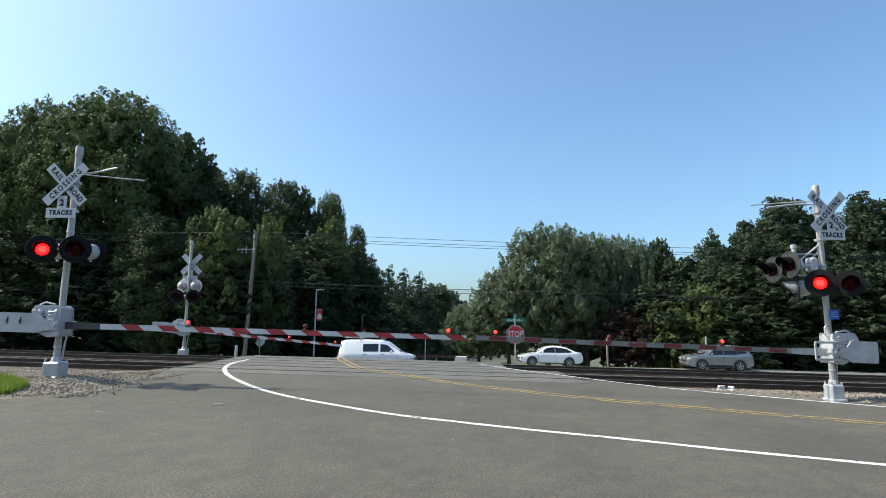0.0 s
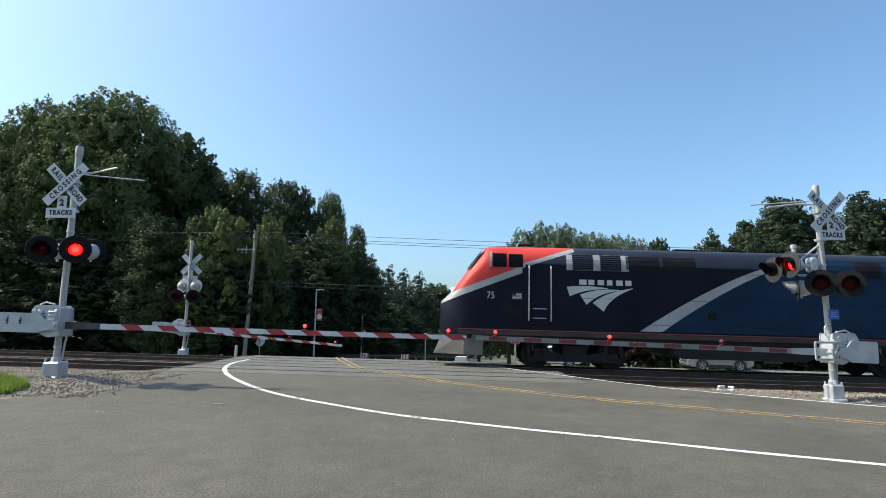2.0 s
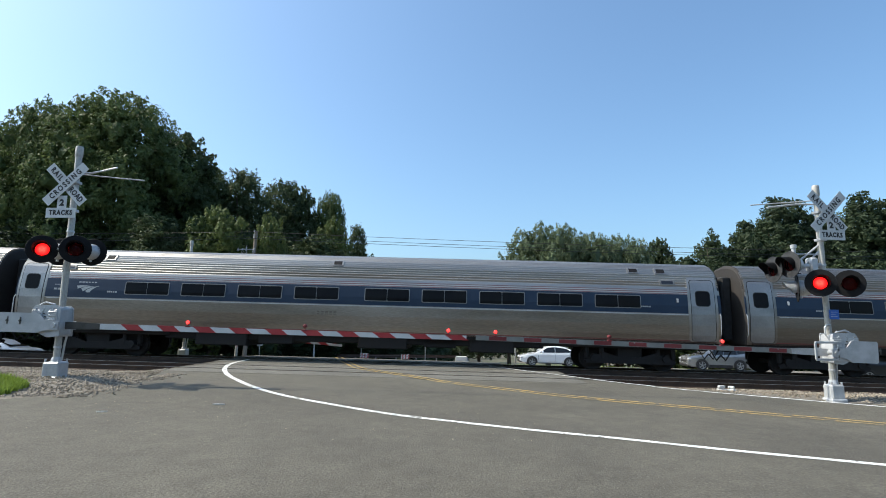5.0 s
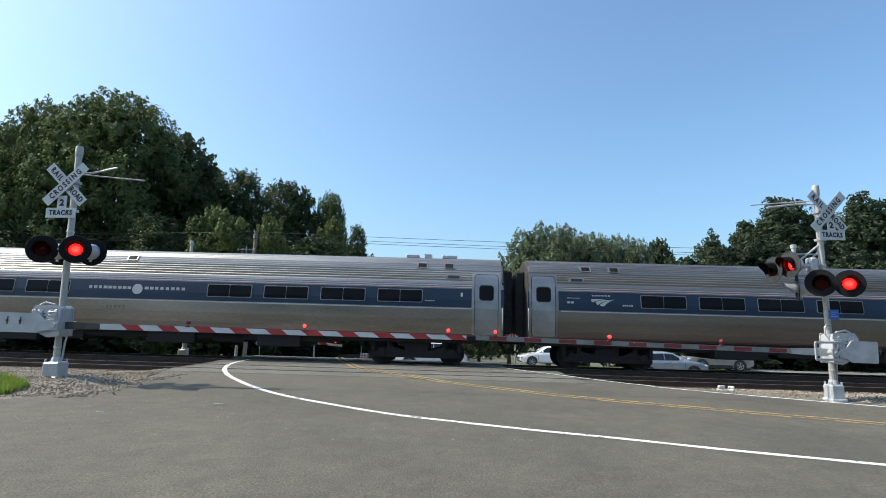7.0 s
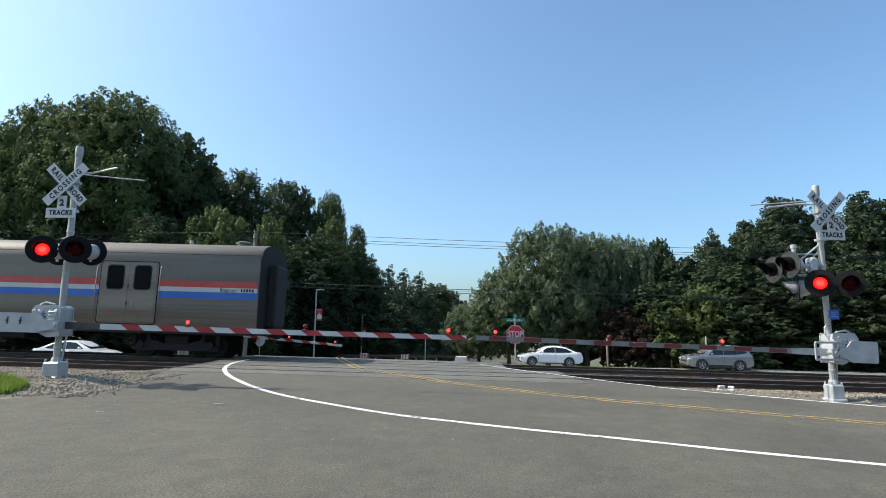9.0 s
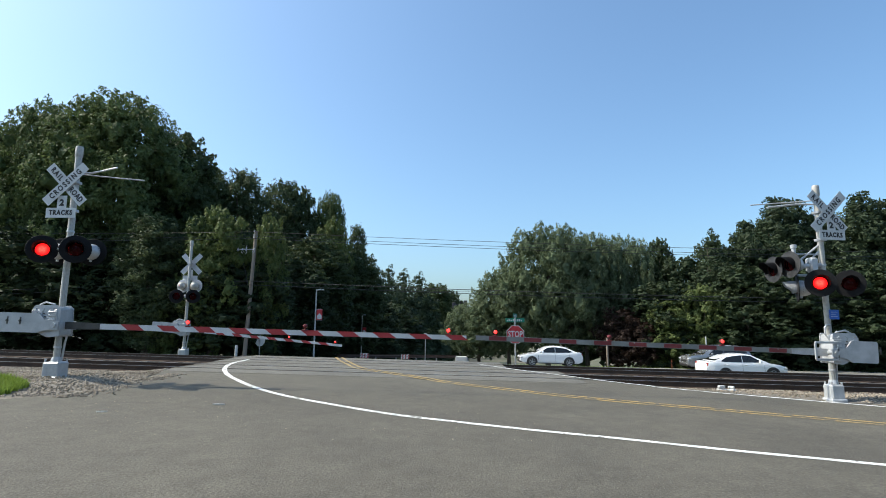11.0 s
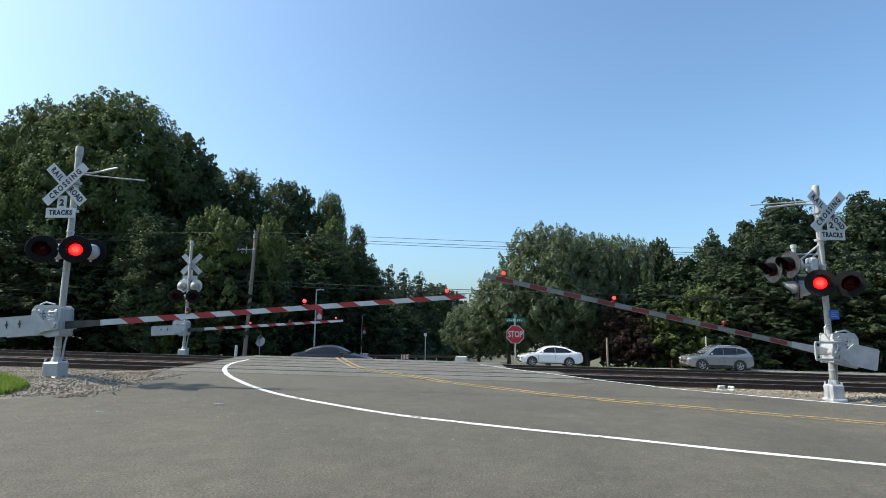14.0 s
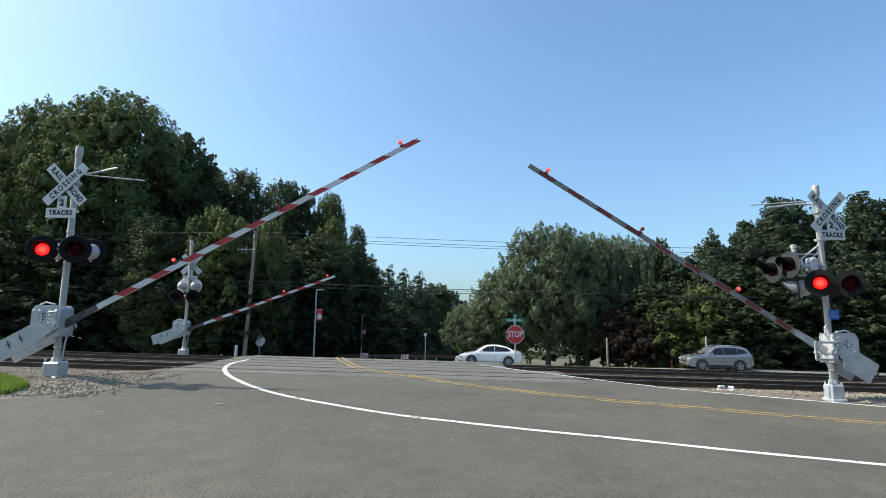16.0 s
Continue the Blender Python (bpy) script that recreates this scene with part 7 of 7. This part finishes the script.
SHAPES = {
    "sedan": dict(L=4.62, W=1.76, belt=[(0, 0.60), (0.10, 0.72), (0.5, 0.84), (1.2, 0.95), (2.0, 0.97), (3.6, 1.00), (4.2, 1.05), (4.5, 1.04), (4.62, 0.86)],
                  roof=[(1.05, 0.94), (1.5, 1.18), (1.95, 1.40), (2.4, 1.47), (2.9, 1.465), (3.4, 1.38), (3.8, 1.23), (4.18, 1.06)], sides=[[(1.44, 0.985), (2.55, 1.00), (2.55, 1.405), (2.03, 1.36)], [(2.59, 1.00), (3.60, 1.03), (3.82, 1.08), (3.42, 1.30), (2.59, 1.405)]],
                  axles=(0.88, 3.60), r=0.325),
    "suv": dict(L=4.60, W=1.84, belt=[(0, 0.70), (0.06, 0.88), (0.25, 1.00), (1.05, 1.10), (2.0, 1.10), (3.6, 1.16), (4.3, 1.20), (4.52, 1.15), (4.60, 0.92)],
                roof=[(1.0, 1.09), (1.4, 1.37), (1.8, 1.62), (2.2, 1.72), (3.0, 1.75), (3.8, 1.71), (4.2, 1.62), (4.48, 1.20)], sides=[[(1.42, 1.12), (2.47, 1.14), (2.47, 1.63), (1.97, 1.58)], [(2.51, 1.14), (3.42, 1.18), (3.42, 1.62), (2.51, 1.63)], [(3.46, 1.18), (4.18, 1.30), (3.99, 1.52), (3.46, 1.61)]],
                axles=(0.92, 3.58), r=0.375),
    "wagon": dict(L=4.45, W=1.78, belt=[(0, 0.66), (0.08, 0.78), (0.5, 0.90), (1.15, 0.98), (2.0, 1.00), (3.6, 1.04), (4.2, 1.07), (4.40, 1.0), (4.45, 0.82)],
                  roof=[(1.0, 0.97), (1.45, 1.20), (1.9, 1.41), (2.35, 1.49), (3.0, 1.50), (3.6, 1.45), (3.95, 1.36), (4.25, 1.08)], sides=[[(1.44, 1.01), (2.47, 1.03), (2.47, 1.42), (1.98, 1.37)], [(2.51, 1.03), (3.36, 1.06), (3.36, 1.41), (2.51, 1.42)], [(3.40, 1.06), (3.94, 1.13), (3.78, 1.30), (3.40, 1.40)]],
                  axles=(0.86, 3.50), r=0.33),
    "van": dict(L=4.53, W=1.80, belt=[(0, 0.78), (0.08, 0.92), (0.4, 1.02), (0.8, 1.10), (1.5, 1.14), (3.0, 1.16), (4.4, 1.16), (4.50, 1.10), (4.53, 0.9)],
                roof=[(0.72, 1.10), (1.15, 1.42), (1.6, 1.74), (2.0, 1.84), (3.0, 1.87), (4.1, 1.86), (4.34, 1.80), (4.46, 1.18)], sides=[[(1.15, 1.18), (2.00, 1.18), (2.00, 1.64), (1.60, 1.58)], [(2.12, 1.20), (3.02, 1.20), (3.02, 1.64), (2.12, 1.64)]],
                axles=(0.86, 3.77), r=0.33),
}


def car(name, label, shape, paint, group="", rack=False, roof_rails=False, trim=False):
    """A road vehicle that faces -x, its middle at the origin, wheels on z = 0."""
    S = SHAPES[shape]
    L, W = S["L"], S["W"]
    ob = thing(name, label, "car" if shape != "van" else "van", group)
    xs = sorted(set([round(k * L / 30, 3) for k in range(31)] + [p[0] for p in S["belt"]] + [p[0] for p in S["roof"]]))

    def half(x):
        f = x / L
        return W / 2 * (1 - 0.16 * max(0, 1 - f / 0.14) ** 1.6 - 0.12 * max(0, (f - 0.90) / 0.10) ** 1.6)

    def belt(x):
        return level(S["belt"], x)

    def roof(x):
        r = S["roof"]
        return level(r, x) if r[0][0] <= x <= r[-1][0] else belt(x)

    def low(x):
        f = x / L
        return 0.24 + 0.12 * max(0, 1 - f / 0.06) + 0.14 * max(0, (f - 0.94) / 0.06)

    rings = []
    for x in xs:
        w, b, r = half(x), belt(x), max(roof(x), belt(x) + 0.001)
        g = min(1.0, (r - b) / 0.35)
        pts = [(w * 0.90, low(x)), (w * 0.975, low(x) + 0.10), (w * 0.965, low(x) + 0.22), (w, b - 0.26), (w * 0.995, b - 0.14), (w * 0.975, b - 0.05), (w * 0.95, b), (w * (0.95 - 0.16 * g), b + (r - b) * 0.88), (w * (0.90 - 0.155 * g), b + (r - b) * 0.96), (w * (0.80 - 0.12 * g), r), (w * 0.4, r + 0.02 + 0.01 * g)]
        rings.append([(x - L / 2, -y, z) for y, z in pts] + [(x - L / 2, y, z) for y, z in pts[::-1]])
    bm = bmesh.new()
    loft(bm, rings)
    body = part("body", bm, paint, ob, "", True)

    def wy(x, z):
        b, r, w = belt(x), max(roof(x), belt(x) + 0.3), half(x)
        return w * (0.95 - 0.16 * min(1, max(0, (z - b) / (0.88 * (r - b)))))

    for poly in S["sides"]:
        for s in (-1, 1):
            bm = bmesh.new()
            outer = [bm.verts.new((x - L / 2, s * (wy(x, z) + 0.012), z)) for x, z in poly]
            inner = [bm.verts.new((x - L / 2, s * (wy(x, z) - 0.02), z)) for x, z in poly]
            bm.faces.new(outer)
            bm.faces.new(inner[::-1])
            n = len(poly)
            for i in range(n):
                bm.faces.new((outer[i], outer[(i + 1) % n], inner[(i + 1) % n], inner[i]))
            part("side_window", bm, car_glass, body)
    for nm, (xa, za), (xb, zb) in (("windscreen", S["roof"][0], S["roof"][2]), ("rear_window", S["roof"][-1], S["roof"][-3 if shape in ("sedan",) else -2])):
        bm = bmesh.new()
        out = -1 if nm == "windscreen" else 1
        vs = []
        for x, z, k in ((xa + 0.06 * -out, za + 0.05, 0.80), (xb - 0.02 * -out, zb - 0.03, 0.70)):
            vs.append([(x - L / 2 + out * 0.012, -half(x) * k, z + 0.014), (x - L / 2 + out * 0.012, half(x) * k, z + 0.014)])
        q = [bm.verts.new(vs[0][0]), bm.verts.new(vs[0][1]), bm.verts.new(vs[1][1]), bm.verts.new(vs[1][0])]
        bm.faces.new(q)
        bmesh.ops.solidify(bm, geom=bm.faces[:], thickness=0.008)
        part(nm, bm, car_glass, body)
    for s in (-1, 1):
        bm = bmesh.new()
        box(bm, -0.012, 0.46, s * W * 0.385 - 0.13, s * W * 0.385 + 0.13, S["belt"][1][1] - 0.17, S["belt"][1][1] - 0.03, 0.04)
        bmesh.ops.translate(bm, vec=(-L / 2, 0, 0), verts=bm.verts)
        part("headlight", bm, lamp_clear, body, "clear headlight")
        bm = bmesh.new()
        box(bm, L - 0.30, L - 0.03, s * W * 0.40 - 0.09, s * W * 0.40 + 0.09, belt(L - 0.2) - 0.25, belt(L - 0.2) - 0.05, 0.02)
        bmesh.ops.translate(bm, vec=(-L / 2, 0, 0), verts=bm.verts)
        part("tail_light", bm, lamp_tail, body, "red tail light")
        bm = bmesh.new()
        xm = S["sides"][0][0][0] + 0.12
        box(bm, xm, xm + 0.12, s * (half(xm) + 0.10) - 0.10, s * (half(xm) + 0.10) + 0.10, belt(xm) + 0.0, belt(xm) + 0.15, 0.03)
        bmesh.ops.translate(bm, vec=(-L / 2, 0, 0), verts=bm.verts)
        part("mirror", bm, paint, body)
        bm = bmesh.new()
        for sd in S["sides"][:2]:
            xh = sd[1][0] - 0.22
            box(bm, xh, xh + 0.17, s * half(xh) - 0.012, s * half(xh) + 0.02, belt(xh) - 0.14, belt(xh) - 0.11, 0.006)
        bmesh.ops.translate(bm, vec=(-L / 2, 0, 0), verts=bm.verts)
        part("door_handle", bm, paint if shape != "van" else trim_black, body)
        bm = bmesh.new()
        for xg in (S["sides"][0][0][0] - 0.10, S["sides"][0][1][0] + 0.04, S["sides"][1][1][0] + 0.02):
            box(bm, xg, xg + 0.012, s * half(xg) - 0.01, s * half(xg) + 0.0025, 0.42, belt(xg) - 0.12)
        bmesh.ops.translate(bm, vec=(-L / 2, 0, 0), verts=bm.verts)
        part("door_seam", bm, trim_black, body)
    for nm, q in (("sill", (S["axles"][0] + 0.5, S["axles"][1] - 0.5, -W / 2 - 0.006, W / 2 + 0.006, 0.20, 0.42 if trim else 0.25, 0.01)),
                  ("front_bumper", (-0.03, 0.3, -W * 0.38, W * 0.38, 0.26, 0.44, 0.04)), ("rear_bumper", (L - 0.25, L - 0.01, -W * 0.38, W * 0.38, 0.30, 0.45, 0.03)),
                  ("grille", (-0.025, 0.2, -W * 0.26, W * 0.26, S["belt"][0][1] - 0.14, S["belt"][0][1] + 0.02, 0.03))):
        bm = box(bmesh.new(), *q)
        bmesh.ops.translate(bm, vec=(-L / 2, 0, 0), verts=bm.verts)
        part(nm, bm, trim_black, body, "black plastic trim")
    bm = bmesh.new()
    box(bm, L - 0.02, L + 0.012, -0.16, 0.16, 0.66, 0.78)
    bmesh.ops.translate(bm, vec=(-L / 2, 0, 0), verts=bm.verts)
    part("plate", bm, sign_white, body)
    r = S["r"]
    wheels = []
    for ax in S["axles"]:
        for s in (-1, 1):
            bm = bmesh.new()
            w = half(ax)
            slab(bm, [((r + 0.075) * math.cos(a) + ax - L / 2, max(0.24, r + (r + 0.075) * math.sin(a))) for a in [math.pi * k / 10 - 0.4 for k in range(15)]], "y", min(s * (w - 0.05), s * (w + 0.004)), max(s * (w - 0.05), s * (w + 0.004)))
            part("wheel_arch", bm, trim_black, body)
            bm = bmesh.new()
            face = pose(0, 0, 0, 90 if s < 0 else -90, 0, 0)
            lathe(bm, [(r * 0.66, 0.0), (r * 0.68, 0.02), (r * 0.93, 0.022), (r, -0.01), (r, -0.17), (r * 0.93, -0.20), (r * 0.66, -0.19), (r * 0.66, 0.0)], face, 26, False)
            wh = part("wheel", bm, rubber, ob, "black tyre on a bright rim", True, pose(ax - L / 2, s * (w - 0.005), r))
            bm = bmesh.new()
            lathe(bm, [(r * 0.70, 0.010), (r * 0.68, 0.022), (r * 0.62, 0.018), (r * 0.60, -0.03)], face, 22, False)
            lathe(bm, [(r * 0.18, 0.0), (r * 0.16, 0.022), (0.001, 0.024)], face, 14, False)
            for k in range(5):
                box(bm, 0.0, r * 0.64, -0.034, 0.034, -0.02, 0.016, 0.0, face @ pose(0, 0, 0, 0, 0, 72 * k + 10))
            part("rim", bm, rim_metal, wh, "spoked alloy rim")
            bm = bmesh.new()
            lathe(bm, [(r * 0.60, -0.05), (0.001, -0.05)], face, 18, False)
            part("brake_disc", bm, trim_black, wh)
            wheels.append((wh, pose(ax - L / 2, s * (w - 0.005), r), s))
    if rack:
        bm = bmesh.new()
        for x in (1.9, 3.2):
            rod(bm, (x - L / 2, -0.7, 1.98), (x - L / 2, 0.7, 1.98), 0.03, None, 8)
            for y in (-0.68, 0.68):
                rod(bm, (x - L / 2, y, 1.82), (x - L / 2, y, 1.98), 0.025, None, 8)
        part("roof_rack", bm, galvanised, ob)
        lad = part("ladder", box(bmesh.new(), 1.1 - L / 2, 4.3 - L / 2, -0.62, -0.55, 2.0, 2.07, 0.01), galvanised, ob, "aluminium ladder on the roof rack")
        bm = box(bmesh.new(), 1.1 - L / 2, 4.3 - L / 2, -0.22, -0.15, 2.0, 2.07, 0.01)
        for k in range(11):
            rod(bm, (1.25 + 0.28 * k - L / 2, -0.56, 2.035), (1.25 + 0.28 * k - L / 2, -0.2, 2.035), 0.016, None, 6)
        part("rungs", bm, galvanised, lad)
    if roof_rails:
        for y in (-0.58, 0.58):
            bm = bmesh.new()
            tube(bm, [(x - L / 2, y, roof(x) + dz) for x, dz in ((L * 0.46, 0.0), (L * 0.50, 0.06), (L * 0.80, 0.06), (L * 0.85, 0.0))], 0.018, 8)
            part("roof_rail", bm, galvanised, ob)
    return ob, wheels


sedan, sedan_wheels = car("sedan", "white four-door sedan waiting on the far road", "sedan", white_paint)
suv, _ = car("sport_utility", "silver sport utility car standing on the far road", "suv", silver_car, roof_rails=True, trim=True)
suv.matrix_basis = pose(19.85, 40.1, road_z(19.85, 40.1), 0, math.degrees(math.atan(GRADE)), -1.1)
van, _ = car("work_van", "white panel van with a ladder on its roof rack", "van", white_paint, rack=True)
dark_suv, _ = car("sport_utility", "dark sport utility car driving on the far road", "suv", dark_paint, roof_rails=True)
wagon, _ = car("hatchback", "pale blue-silver hatchback driving on the far road", "wagon", blue_silver)
white_suv, _ = car("sport_utility", "white sport utility car driving on the far road's outer lane", "suv", white_paint, roof_rails=True, trim=True)
white_sedan, _ = car("sedan", "white sedan driving past behind the signal", "sedan", white_paint)
navy_sedan, _ = car("sedan", "dark navy sedan driving on the far road", "sedan", navy_paint)
# ---- all that moves ----
def drive(ob, x, y, speed, t0):
    """A vehicle at x when t = t0; rows every half second; those with speed > 0 go right."""
    rows = []
    for i in range(-2, 35):
        t = i * 0.5
        xx = x + speed * (t - t0)
        yy = y - SKEW * xx
        rows.append((t, pose(xx, yy, road_z(xx, yy), 0, 0, -math.degrees(math.atan(SKEW))) @ pose(0, 0, 0, 0, math.degrees(math.atan(GRADE)), 180 if speed > 0 else 0)))
    walk(ob, rows)


def flashing(lamp, phase, home, lag=0.0, missed=()):
    """Half-turns of the lamp behind its lens: lit face forwards or away; a failing lamp misses some flashes."""
    first = phase == "a"
    edges = []
    for k in range(15):
        if k in missed:
            continue
        for e in (0.485 + lag + 1.222 * k, 1.035 + 1.4 * lag + 1.222 * k):
            half = round(e * 2) / 2
            begin = e - 0.05
            if begin < half < begin + 0.1:
                begin = half - 0.1 if e <= half else half
            edges.append((begin, "")) if e < 15.9 else None
    angle = 0 if first else 180
    rows = [(0.0, home @ pose(0, 0, 0, 0, 0, angle))]
    for t, on in edges:
        f = round(max(0.0, t) * FPS)
        for k in range(4):
            rows.append(((f + k) / FPS, home @ pose(0, 0, 0, 0, 0, angle + 60 * k)))
        angle += 180
    rows.append((16.2, home @ pose(0, 0, 0, 0, 0, angle)))
    walk(lamp, rows)


ARM_ROWS = {
    "crossing_signal": [(0, -1.2), (12.0, -1.2), (13.4, -1.2), (13.5, -1.1), (13.75, 1.6), (14.0, 4.7), (14.5, 11.0), (15.0, 17.4), (15.5, 23.4), (16.0, 29.2)],
    "crossing_signal.001": [(0, 1.8), (12.0, 1.8), (12.9, 1.8), (13.05, 1.9), (13.25, 3.8), (13.5, 6.55), (14.0, 12.1), (14.5, 17.45), (15.0, 22.8), (15.5, 27.8), (16.0, 32.7)],
    "crossing_signal.002": [(0, -5.05), (12.0, -5.05), (12.9, -5.05), (13.05, -5.0), (13.5, -0.6), (14.0, 3.95), (14.5, 8.1), (15.0, 12.9), (15.5, 17.0), (16.0, 20.8)],
}


def motions():
    base = track_frame(V_FAR) @ pose(0, 0, RIDE)
    times = [-1.0 + 0.5 * i for i in range(37)]
    run = [(-1.0, 114.0), (1.5, 37.25), (2.0, 21.90), (2.5, 6.55), (3.0, -8.80), (3.5, -24.09), (4.0, -39.16), (6.5, -115.80), (7.0, -131.18), (7.5, -146.73), (8.0, -162.17), (8.5, -177.80), (9.0, -193.70), (17.5, -459.7)]
    for ob, off in TRAIN:
        walk(ob, [(t, base @ pose(level(run, t) + off, 0, LOCO_LIFT if ob is loco else 0.0)) for t in times])
    for arm, pivot, rest, toward, owner in ARMS:
        side = pose(*pivot) @ pose(0, 0, 0, 0, 0, 0 if toward > 0 else 180)
        walk(arm, [(t, side @ pose(0, 0, 0, 0, -a, 0)) for t, a in ARM_ROWS[owner]])
    for lamp, phase in BLINKERS:
        home = lamp.matrix_basis.copy()
        if phase[0] == "arm":
            steady = phase[2] == 2
            if steady:
                continue
            flashing(lamp, "a" if (phase[2] == 0) != (phase[1] == "crossing_signal.002") else "b", home, 0.05 if phase[1] == "crossing_signal.001" else 0.0)
        elif phase[0] == "none":
            lamp.matrix_basis = home @ pose(0, 0, 0, 0, 0, 180)
        else:
            flashing(lamp, phase[0], home, 0.08 if len(phase) > 1 else 0.0, (1,) if len(phase) > 2 else ())
    drive(van, -3.86, 33.2, 19.62, 0.0)
    drive(dark_suv, -21.35, 33.2, 20.52, 2.7)
    drive(wagon, 15.27, 33.2, 20.12, 7.1)
    drive(white_suv, 1.10, 36.8, -18.4, 6.9)
    drive(white_sedan, 23.70, 33.2, 19.92, 11.3)
    drive(navy_sedan, -6.58, 33.2, 18.81, 14.0)
    # the waiting sedan sets off towards the crossing
    start = [(0, 0), (12, 0), (14.2, 0), (14.4, 0.02), (14.6, 0.18), (14.8, 0.5), (15.0, 0.93), (15.2, 1.42), (15.4, 1.98), (15.6, 2.6), (15.8, 3.25), (16.0, 3.92), (16.2, 4.6)]
    walk(sedan, [(t, pose(8.08 - 1.14 * d, 41.5, road_z(8.08 - 1.14 * d, 41.5), 0, math.degrees(math.atan(GRADE)), -1.1)) for t, d in start])
    for wh, home, s in sedan_wheels:
        fine = [14.4 + 0.05 * i for i in range(37)]
        far = [(t, level(start, t)) for t in [0.0, 12.0, 14.2] + fine]
        walk(wh, [(t, home @ pose(0, 0, 0, 0, -math.degrees(1.14 * d / 0.325), 0)) for t, d in far])


motions()
